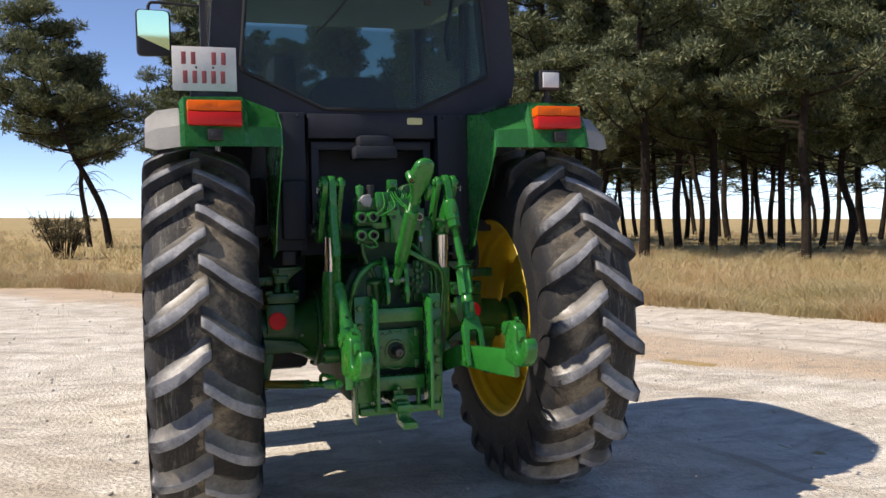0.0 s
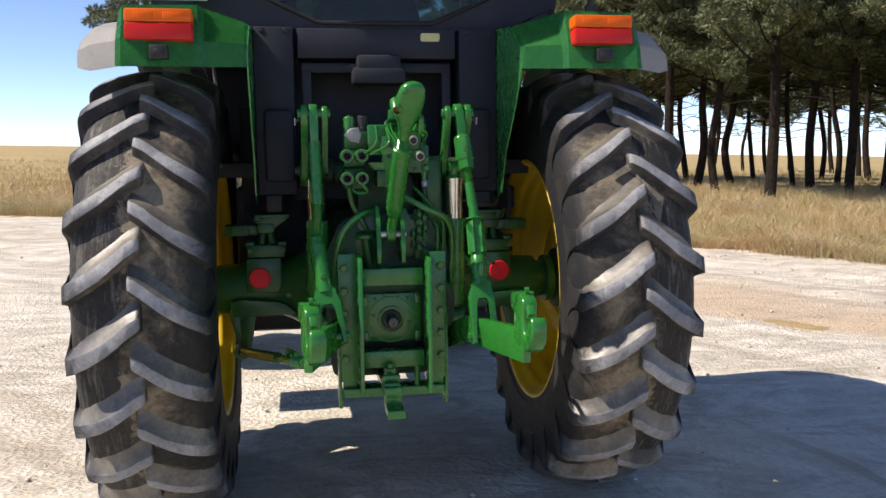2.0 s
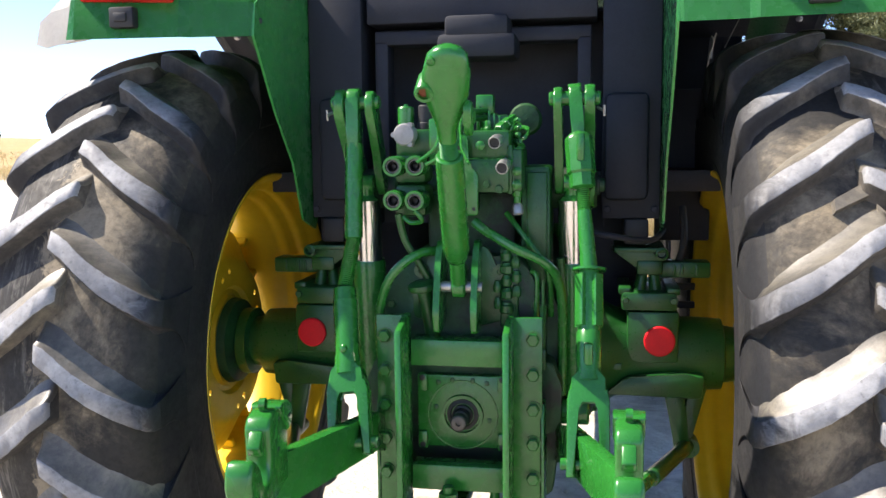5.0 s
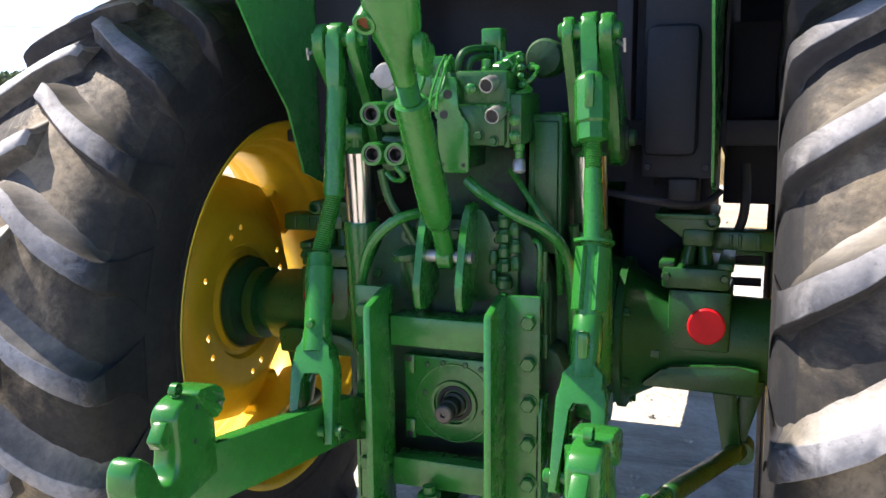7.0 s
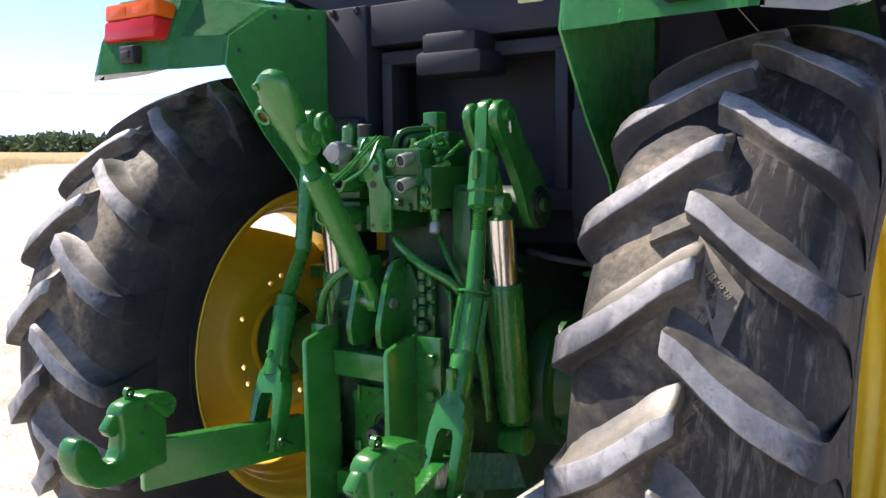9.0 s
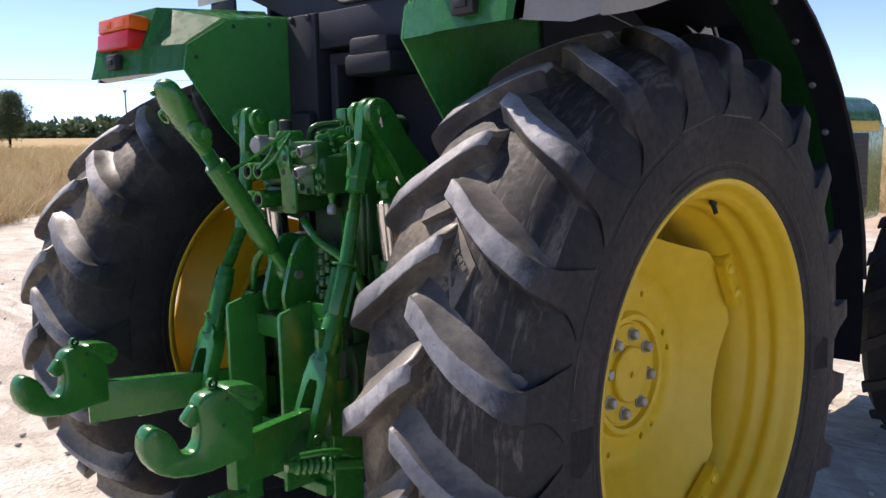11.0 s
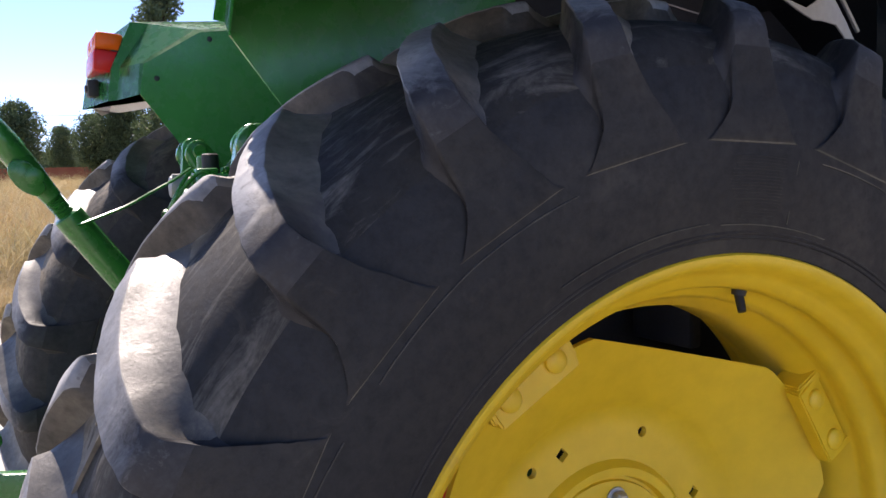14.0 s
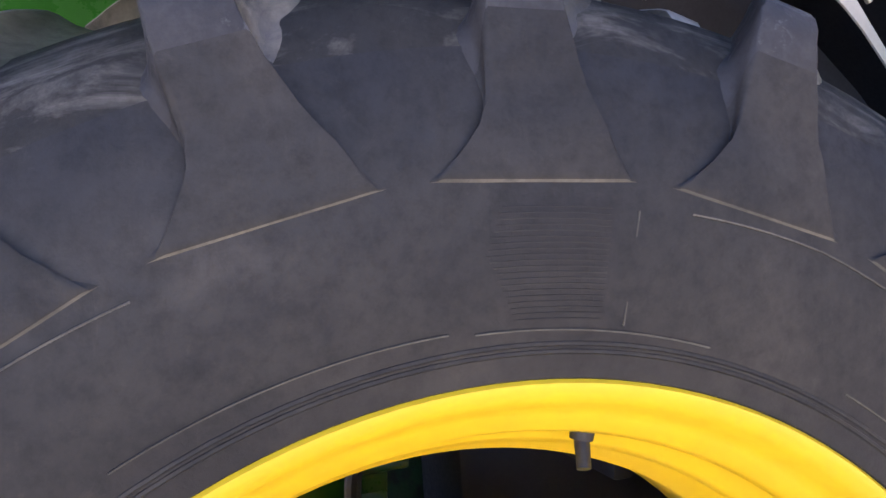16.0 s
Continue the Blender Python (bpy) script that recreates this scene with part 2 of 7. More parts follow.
RUBBER = rubber("tyre_rubber", (0.0125, 0.0128, 0.0148), (0.070, 0.063, 0.053), 0.46, 0.72, 0.6, spec=0.4)
RUBBER_TREAD = rubber("dusty_tread_rubber", (0.020, 0.0195, 0.0185), (0.25, 0.205, 0.14), 0.42, 0.57, 0.88, tread=True, spec=0.3)
RUBBER_SIDE = rubber("lug_flank_rubber", (0.026, 0.025, 0.025), (0.24, 0.205, 0.155), 0.42, 0.66, 0.7, fade=(0.12, 0.19))
# dusty flank, coloured paler than the other flank for the sun it catches
RUBBER_DUSTY_LIT = rubber("dusty_sunlit_lug_flank", (0.036, 0.034, 0.030), (0.20, 0.178, 0.138), 0.36, 0.58, 0.85, fade=(0.18, 0.228), rough=(0.38, 0.58), spec=0.8)
RUBBER_WORN = rubber("worn_lug_face", (0.150, 0.154, 0.165), (0.36, 0.36, 0.36), 0.36, 0.62, 1.0, fade=(0.15, 0.215))
RUBBER_PLATE = rubber("moulded_plate_rubber", (0.085, 0.077, 0.064), (0.26, 0.222, 0.162), 0.38, 0.58, 0.9)
RUBBER_EDGE = rubber("dusty_moulded_edge", (0.030, 0.029, 0.026), (0.13, 0.12, 0.095), 0.36, 0.6, 0.9)


# ---- mesh helpers ----
def part(name, bm, mats, parent=None, label="", smooth=35):
    """Links a bmesh as one mesh object under a thing or a part."""
    me = bpy.data.meshes.new(name)
    bmesh.ops.recalc_face_normals(bm, faces=bm.faces[:])
    bm.to_mesh(me)
    bm.free()
    for m in mats if isinstance(mats, (list, tuple)) else [mats]:
        me.materials.append(m)
    if smooth:
        me.shade_smooth()
        me.set_sharp_from_angle(angle=radians(smooth))
    ob = new(name, me)
    ob.parent = parent
    if label:
        ob["label"] = label
    return ob


def thing(name, label, category, group="", kind="", at=(0, 0, 0)):
    ob = new(name)
    ob.location = at
    return tagged(ob, label, category, group, kind)


def frame_of(d):
    d = Vector(d).normalized()
    u = d.cross(Vector((0, 0, 1)) if abs(d.z) < 0.95 else Vector((1, 0, 0))).normalized()
    return u, d.cross(u).normalized()


def rings_join(bm, rings, closed=True, cap=True, mat=0):
    made = []
    for a, b in zip(rings, rings[1:]):
        n = len(a)
        for i in range(n if closed else n - 1):
            j = (i + 1) % n
            made.append(bm.faces.new((a[i], a[j], b[j], b[i])))
    if cap and closed:
        made.append(bm.faces.new(rings[0][::-1]))
        made.append(bm.faces.new(rings[-1]))
    for f in made:
        f.material_index = mat
    return made


def rod(bm, p0, p1, r0, r1=None, seg=20, mat=0, bevel=0.0):
    """A round bar from p0 to p1, with turned-down ends where bevel is given."""
    p0, p1 = Vector(p0), Vector(p1)
    r1 = r0 if r1 is None else r1
    d = (p1 - p0)
    n = d.length
    u, v = frame_of(d)
    d.normalize()
    st = [(0, r0), (n, r1)] if not bevel else [(0, r0 - bevel), (bevel, r0), (n - bevel, r1), (n, r1 - bevel)]
    rings = [[bm.verts.new(p0 + d * s + (u * math.cos(2 * math.pi * k / seg) + v * math.sin(2 * math.pi * k / seg)) * r) for k in range(seg)] for s, r in st]
    return rings_join(bm, rings, mat=mat)


def turned(bm, p0, axis, profile, seg=32, mat=0, cap=True):
    """A turned body: profile rows of (distance along the axis, radius)."""
    p0, d = Vector(p0), Vector(axis).normalized()
    u, v = frame_of(d)
    rings = [[bm.verts.new(p0 + d * s + (u * math.cos(2 * math.pi * k / seg) + v * math.sin(2 * math.pi * k / seg)) * max(r, 0.0005)) for k in range(seg)] for s, r in profile]
    return rings_join(bm, rings, mat=mat, cap=cap)


def pipe(bm, pts, r, seg=10, mat=0, smooth=4):
    """A hose or bent bar along a smooth line through pts."""
    P = [Vector(p) for p in pts]
    line = []
    for i in range(len(P) - 1):
        a, b, c, d = P[max(i - 1, 0)], P[i], P[i + 1], P[min(i + 2, len(P) - 1)]
        for k in range(smooth):
            t = k / smooth
            line.append(0.5 * ((2 * b) + (c - a) * t + (2 * a - 5 * b + 4 * c - d) * t * t + (3 * b - a - 3 * c + d) * t ** 3))
    line.append(P[-1])
    rings = []
    u = None
    for i, p in enumerate(line):
        d = (line[min(i + 1, len(line) - 1)] - line[max(i - 1, 0)]).normalized()
        if u is None:
            u, _ = frame_of(d)
        u = (u - d * u.dot(d)).normalized()
        v = d.cross(u)
        rr = r[0] + (r[1] - r[0]) * i / (len(line) - 1) if isinstance(r, tuple) else r
        rings.append([bm.verts.new(p + (u * math.cos(2 * math.pi * k / seg) + v * math.sin(2 * math.pi * k / seg)) * rr) for k in range(seg)])
    return rings_join(bm, rings, mat=mat)


def box(bm, lo, hi, bevel=0.004, mat=0, rot=None, about=None):
    """A box between two corners with bevelled edges, turned by rot about a point where given."""
    lo, hi = Vector(lo), Vector(hi)
    g = bmesh.ops.create_cube(bm, size=1.0)
    vs = g["verts"]
    bmesh.ops.scale(bm, vec=hi - lo, verts=vs)
    bmesh.ops.translate(bm, vec=(lo + hi) / 2, verts=vs)
    fs = {f for v in vs for f in v.link_faces}
    if bevel:
        r = bmesh.ops.bevel(bm, geom=list({e for f in fs for e in f.edges}), offset=bevel, segments=2, profile=0.5, affect="EDGES")
        fs = set(r["faces"]) | {f for f in fs if f.is_valid}
        vs = list({v for f in fs for v in f.verts})
    if rot is not None:
        bmesh.ops.rotate(bm, cent=about if about is not None else (lo + hi) / 2, matrix=rot.to_3x3(), verts=vs)
    for f in fs:
        f.material_index = mat
    return list(fs)


def slab(bm, outline, axis, lo, hi, bevel=0.004, mat=0):
    """A plate: an outline in the two other axes (in x, y, z order), between lo and hi along the axis."""
    n = "xyz".index(axis)

    def at(p, h):
        q = list(p)
        q.insert(n, h)
        return q

    a = [bm.verts.new(at(p, lo)) for p in outline]
    b = [bm.verts.new(at(p, hi)) for p in outline]
    fs = rings_join(bm, [a, b])
    for f in fs:
        f.material_index = mat
    if bevel:
        caps = [fs[-1], fs[-2]]
        r = bmesh.ops.bevel(bm, geom=list({e for f in caps for e in f.edges}), offset=bevel, segments=2, profile=0.5, affect="EDGES")
        for f in r["faces"]:
            f.material_index = mat
    return fs


def plate_in(bm, origin, ex, ey, outline, thick, bevel=0.004, mat=0):
    """A plate of an outline in the plane of ex and ey at origin, thick to both sides."""
    o, ex, ey = Vector(origin), Vector(ex).normalized(), Vector(ey).normalized()
    n = ex.cross(ey).normalized()
    a = [bm.verts.new(o + ex * p + ey * q - n * thick / 2) for p, q in outline]
    b = [bm.verts.new(o + ex * p + ey * q + n * thick / 2) for p, q in outline]
    fs = rings_join(bm, [a, b])
    if bevel:
        caps = [fs[-1], fs[-2]]
        bmesh.ops.bevel(bm, geom=list({e for f in caps for e in f.edges}), offset=bevel, segments=2, profile=0.5, affect="EDGES")
    for f in bm.faces:
        if f.material_index == 0:
            f.material_index = mat
    return fs


def forged(bm, origin, ex, ey, outline, thick, soft=0.009):
    """A forged plate with well rounded edges: slices of the outline, drawn in towards both faces."""
    o, ex, ey = Vector(origin), Vector(ex).normalized(), Vector(ey).normalized()
    n = ex.cross(ey).normalized()
    m = len(outline)
    area = sum(outline[i - 1][0] * outline[i][1] - outline[i][0] * outline[i - 1][1] for i in range(m))
    turn = 1 if area > 0 else -1
    inward = []
    for i in range(m):
        p, a, b = Vector(outline[i]), Vector(outline[i - 1]), Vector(outline[(i + 1) % m])
        d = ((p - a).normalized() + (b - p).normalized()).normalized()
        inward.append(Vector((-d.y, d.x)) * turn)
    h = thick / 2
    rings = []
    for z, k in ((-h, 1.0), (-h + 0.15 * soft, 0.62), (-h + 0.45 * soft, 0.25), (-h + soft, 0.0), (h - soft, 0.0), (h - 0.45 * soft, 0.25), (h - 0.15 * soft, 0.62), (h, 1.0)):
        ring = []
        for p, w in zip(outline, inward):
            q = Vector(p) + w * k * soft
            ring.append(bm.verts.new(o + ex * q.x + ey * q.y + n * z))
        rings.append(ring)
    return rings_join(bm, rings)


def swept(bm, o, ex, ez, side, path, th):
    """A forged bar along a path in the plane of ex and ez: rows of (along ex, along ez, half width), thick to both sides."""
    rows = []
    for i in range(len(path) - 1):
        a, b, c, d = path[max(i - 1, 0)], path[i], path[i + 1], path[min(i + 2, len(path) - 1)]
        for k in range(4):
            t = k / 4
            rows.append([0.5 * (2 * q + (r - p) * t + (2 * p - 5 * q + 4 * r - w) * t * t + (3 * q - p - 3 * r + w) * t ** 3) for p, q, r, w in zip(a, b, c, d)])
    rows.append(list(path[-1]))
    rings = []
    for i, (p, q, hw) in enumerate(rows):
        p1, q1, _ = rows[min(i + 1, len(rows) - 1)]
        p0, q0, _ = rows[max(i - 1, 0)]
        n = math.hypot(p1 - p0, q1 - q0)
        nx, nz = -(q1 - q0) / n, (p1 - p0) / n
        ring = []
        for k in range(20):
            a = 2 * math.pi * k / 20
            cu, sv = math.copysign(abs(math.cos(a)) ** 0.55, math.cos(a)) * hw, math.copysign(abs(math.sin(a)) ** 0.55, math.sin(a)) * th / 2
            ring.append(bm.verts.new(o + ex * (p + nx * cu) + ez * (q + nz * cu) + side * sv))
        rings.append(ring)
    return rings_join(bm, rings)


def hexbolt(bm, p, axis, r=0.016, h=0.012, mat=0, washer=True):
    p, d = Vector(p), Vector(axis).normalized()
    if washer:
        rod(bm, p, p + d * 0.003, r * 1.25, seg=16, mat=mat)
    turned(bm, p + d * 0.003, d, [(0, r), (h * 0.8, r), (h, r * 0.82)], seg=6, mat=mat)


def rounded(pts, r=0.01, n=3):
    """An outline with its corners rounded off by about r."""
    out = []
    m = len(pts)
    for i in range(m):
        p, a, b = (Vector(pts[k % m]) for k in (i, i - 1, i + 1))
        da, db = a - p, b - p
        k = min(r, da.length * 0.45, db.length * 0.45)
        s, e = p + da.normalized() * k, p + db.normalized() * k
        for j in range(n + 1):
            t = j / n
            out.append(tuple((1 - t) ** 2 * s + 2 * t * (1 - t) * p + t * t * e))
    return out


# ---- ground ----
def ground_z(x, y):
    """Level round the tractor, falling gently to the right and rising to the left further off."""
    d = math.hypot(x, y)
    k = min(max((d - 2.5) / 6.0, 0.0), 1.0)
    k = k * k * (3 - 2 * k)
    return -0.0236 * x * k


GRAVEL = [(-60, 35), (-35, 18), (-18.3, 7.4), (-10, 1.2), (-7.7, -0.75), (-7, -4), (-9, -12), (-15, -30), (20, -30), (14, -8), (11.5, 0), (8.4, 5),
          (6.5, 8.2), (3, 10.7), (-1.6, 13.4), (-4.2, 15.2), (-7, 16.1), (-15, 21), (-60, 49)]


TRACK_MID = (-6.0, -4.0)  # the track bends round this point


def on_gravel(x, y):
    x += 0.5 * noise.noise((x * 0.5, y * 0.5, 3.1)) + 0.2 * noise.noise((x * 2.1, y * 2.1, 8.0))
    y += 0.5 * noise.noise((x * 0.5, y * 0.5, 9.7))
    inside = False
    for (x0, y0), (x1, y1) in zip(GRAVEL, GRAVEL[1:] + GRAVEL[:1]):
        if (y0 > y) != (y1 > y) and x < x0 + (y - y0) / (y1 - y0) * (x1 - x0):
            inside = not inside
    return inside


def ground_mat():
    m, nt, b = nodes_of("dry_field_soil")
    v = coords(nt)
    big = noise_tex(nt, v, 0.05, 5, 0.6)
    mid = noise_tex(nt, v, 0.7, 6, 0.65)
    fine = noise_tex(nt, v, 9, 6, 0.7)
    col = ramp(nt, mid, [(0.3, (0.30, 0.21, 0.085)), (0.5, (0.42, 0.30, 0.13)), (0.7, (0.50, 0.38, 0.18))])
    col = mix(nt, ramp(nt, big, [(0.42, grey(0)), (0.62, grey(0.55))]), col, (0.26, 0.24, 0.09))
    col = mix(nt, ramp(nt, fine, [(0.4, grey(0)), (0.75, grey(0.5))]), col, (0.20, 0.13, 0.05))
    link(nt, col, b.inputs["Base Color"])
    b.inputs["Roughness"].default_value = 0.95
    bump(nt, b, fine, 0.6, 0.05)
    return m


def gravel_mat():
    m, nt, b = nodes_of("chalky_gravel")
    v = coords(nt)
    big = noise_tex(nt, v, 0.22, 5, 0.6, 0.3)
    mid = noise_tex(nt, v, 2.3, 7, 0.68)
    fine = noise_tex(nt, v, 32, 6, 0.75)
    st = nt.nodes.new("ShaderNodeTexVoronoi")
    st.inputs["Scale"].default_value = 34
    link(nt, v, st.inputs["Vector"])
    col = ramp(nt, mid, [(0.28, (0.42, 0.375, 0.295)), (0.46, (0.63, 0.58, 0.485)), (0.66, (0.78, 0.735, 0.645))])
    col = mix(nt, ramp(nt, big, [(0.50, grey(0.0)), (0.66, grey(0.55))]), col, (0.46, 0.37, 0.27))
    col = mix(nt, ramp(nt, fine, [(0.34, grey(0.4)), (0.52, grey(0.0))]), col, (0.38, 0.34, 0.275))
    pebble = ramp(nt, st.outputs["Distance"], [(0.0, grey(0.35)), (0.22, grey(0.0))])
    col = mix(nt, pebble, col, (0.70, 0.67, 0.62))
    # brown track beside the field
    tc = nt.nodes.new("ShaderNodeTexCoord")
    sep = nt.nodes.new("ShaderNodeSeparateXYZ")
    link(nt, tc.outputs["Object"], sep.inputs["Vector"])
    a = nt.nodes.new("ShaderNodeMath")
    a.operation = "MULTIPLY_ADD"
    link(nt, sep.outputs["X"], a.inputs[0])
    a.inputs[1].default_value = 0.82
    mm = nt.nodes.new("ShaderNodeMath")
    mm.operation = "MULTIPLY"
    link(nt, sep.outputs["Y"], mm.inputs[0])
    mm.inputs[1].default_value = 0.57
    link(nt, mm.outputs[0], a.inputs[2])
    wob = nt.nodes.new("ShaderNodeMath")
    wob.operation = "MULTIPLY_ADD"
    link(nt, big, wob.inputs[0])
    wob.inputs[1].default_value = 3.0
    link(nt, a.outputs[0], wob.inputs[2])
    rg = nt.nodes.new("ShaderNodeMapRange")
    link(nt, wob.outputs[0], rg.inputs["Value"])
    rg.inputs["From Min"].default_value = 5.0
    rg.inputs["From Max"].default_value = 11.0
    band = ramp(nt, rg.outputs["Result"], [(0.12, grey(0)), (0.24, grey(0.9)), (0.40, grey(0.8)), (0.55, grey(0.1))])
    col = mix(nt, band, col, (0.52, 0.385, 0.255))
    link(nt, col, b.inputs["Base Color"])
    b.inputs["Roughness"].default_value = 0.92
    # wheel tracks: fine furrows that run along the road, broken up
    mp = nt.nodes.new("ShaderNodeMapping")
    mp.inputs["Rotation"].default_value = (0, 0, radians(-32))
    mp.inputs["Scale"].default_value = (0.34, 1.0, 1.0)
    link(nt, tc.outputs["Object"], mp.inputs["Vector"])
    furrow = noise_tex(nt, mp.outputs["Vector"], 3.4, 8, 0.72, 1.4)
    # tyre marks that follow the bend of the track
    off = nt.nodes.new("ShaderNodeVectorMath")
    off.operation = "SUBTRACT"
    link(nt, tc.outputs["Object"], off.inputs[0])
    off.inputs[1].default_value = (TRACK_MID[0], TRACK_MID[1], 0)
    ln = nt.nodes.new("ShaderNodeVectorMath")
    ln.operation = "LENGTH"
    link(nt, off.outputs[0], ln.inputs[0])
    bent = nt.nodes.new("ShaderNodeMath")
    bent.operation = "MULTIPLY_ADD"
    link(nt, noise_tex(nt, v, 0.6, 3, 0.5), bent.inputs[0])
    bent.inputs[1].default_value = 0.9
    link(nt, ln.outputs["Value"], bent.inputs[2])
    marks = nt.nodes.new("ShaderNodeTexNoise")
    marks.noise_dimensions = "1D"
    marks.inputs["Scale"].default_value = 2.4
    marks.inputs["Detail"].default_value = 6
    marks.inputs["Roughness"].default_value = 0.7
    link(nt, bent.outputs[0], marks.inputs["W"])
    worn = mix(nt, 1.0, ramp(nt, marks.outputs["Fac"], [(0.36, grey(0.75)), (0.50, grey(0.0))]), ramp(nt, noise_tex(nt, v, 0.35, 4, 0.6), [(0.40, grey(0.1)), (0.58, grey(1.0))]), "MULTIPLY")
    col = mix(nt, worn, col, (0.40, 0.335, 0.25))
    col2 = mix(nt, ramp(nt, furrow, [(0.36, grey(0.75)), (0.52, grey(0.0))]), col, (0.33, 0.29, 0.235))
    link(nt, col2, b.inputs["Base Color"])
    h = mix(nt, 0.5, mix(nt, 0.45, fine, st.outputs["Distance"]), mix(nt, 0.5, mix(nt, 0.5, furrow, marks.outputs["Fac"]), mid))
    bump(nt, b, h, 0.85, 0.06)
    return m


def sheet(name, xs, ys, keep, lift, mat, label, category):
    verts, faces, index = [], [], {}
    for i, x in enumerate(xs):
        for j, y in enumerate(ys):
            index[i, j] = len(verts)
            verts.append((x, y, ground_z(x, y) + lift(x, y)))
    ok = [keep(v[0], v[1]) for v in verts]
    for i in range(len(xs) - 1):
        for j in range(len(ys) - 1):
            q = (index[i, j], index[i + 1, j], index[i + 1, j + 1], index[i, j + 1])
            if any(ok[k] for k in q):
                faces.append(q)
    me = bpy.data.meshes.new(name)
    me.from_pydata(verts, [], faces)
    me.materials.append(mat)
    me.shade_smooth()
    ob = new(name, me)
    return tagged(ob, label, category, kind="structure")


def spread(limit, first, grow):
    out, s = [0.0], first
    while out[-1] < limit:
        out.append(out[-1] + s)
        s *= grow
    return [-v for v in out[:0:-1]] + out


wide = spread(2600, 0.8, 1.09)
ground = sheet("ground", wide, wide, lambda x, y: True, lambda x, y: -0.06 + 0.05 * noise.noise((x * 0.21, y * 0.21, 0)), ground_mat(),
               "dry straw-coloured field reaching to the horizon", "ground")


def road_relief(x, y):
    near = min(max((math.hypot(x, y) - 1.2) / 2.0, 0.0), 1.0)
    a = 0.045 * noise.noise((x * 0.35, y * 0.35, 4.2)) + 0.022 * noise.noise((x * 1.6, y * 1.6, 7.7)) + 0.006 * noise.noise((x * 5.0, y * 5.0, 2.2))
    s = x * 0.57 + y * 0.82
    ruts = 0.012 * math.sin(s * 3.1 + 1.5 * noise.noise((x * 0.2, y * 0.2, 5.5))) * max(0.0, noise.noise((x * 0.1, y * 0.1, 1.2)) + 0.2)
    d = math.hypot(x - TRACK_MID[0], y - TRACK_MID[1]) + 0.35 * noise.noise((x * 0.25, y * 0.25, 3.3))
    for r0, deep in ((7.6, 0.016), (9.3, 0.020), (10.4, 0.012), (12.0, 0.022), (13.7, 0.026), (14.6, 0.018), (15.4, 0.022), (16.1, 0.018)):
        e = abs(d - r0)
        if e < 0.45:  # a wheel rut with a low bank on both sides
            ruts += deep * (-1.0 if e < 0.14 else -1.0 + 1.5 * (e - 0.14) / 0.12 if e < 0.26 else 0.5 * (0.45 - e) / 0.19) * (0.6 + 0.8 * noise.noise((x * 0.9, y * 0.9, 6.6)))
    return (a + ruts) * (0.25 + 0.75 * near) + 0.02 * (1 - near) - 0.02


steps_x = [-60 + 1.5 * k for k in range(26)] + [-20.6 + 0.22 * k for k in range(50)] + [-9.6 + 0.11 * k for k in range(180)] + [10.2 + 0.26 * k for k in range(20)] + [15.4 + 1.0 * k for k in range(8)]
steps_y = [-30 + 1.2 * k for k in range(18)] + [-8.2 + 0.24 * k for k in range(30)] + [-1.0 + 0.11 * k for k in range(110)] + [11.1 + 0.24 * k for k in range(28)] + [17.8 + 1.5 * k for k in range(22)]
road = sheet("road", steps_x, steps_y, on_gravel, road_relief, gravel_mat(), "wide chalky white gravel track with faint tyre marks", "gravel road")

rng = np.random.default_rng(7)


def let_through(nt, b, col, share):
    """Thin leaves and blades: part of the light passes through."""
    tl = nt.nodes.new("ShaderNodeBsdfTranslucent")
    link(nt, col, tl.inputs["Color"])
    mx = nt.nodes.new("ShaderNodeMixShader")
    mx.inputs[0].default_value = share
    link(nt, b.outputs[0], mx.inputs[1])
    link(nt, tl.outputs[0], mx.inputs[2])
    link(nt, mx.outputs[0], nt.nodes["Material Output"].inputs["Surface"])


def grass_mat():
    m, nt, b = nodes_of("dry_grass")
    geo = nt.nodes.new("ShaderNodeNewGeometry")
    v = coords(nt)
    col = ramp(nt, geo.outputs["Random Per Island"], [(0.0, (0.33, 0.235, 0.115)), (0.3, (0.48, 0.360, 0.190)), (0.7, (0.58, 0.465, 0.270)), (0.9, (0.68, 0.575, 0.37)), (1.0, (0.31, 0.30, 0.14))])
    patch = noise_tex(nt, v, 0.22, 5, 0.65)
    col = mix(nt, ramp(nt, patch, [(0.44, grey(0)), (0.60, grey(0.55))]), col, (0.34, 0.31, 0.13))
    brown = noise_tex(nt, v, 0.55, 4, 0.6)
    col = mix(nt, ramp(nt, brown, [(0.52, grey(0)), (0.68, grey(0.6))]), col, (0.42, 0.215, 0.075))
    link(nt, col, b.inputs["Base Color"])
    b.inputs["Roughness"].default_value = 0.8
    let_through(nt, b, col, 0.3)
    return m


GRASS = grass_mat()


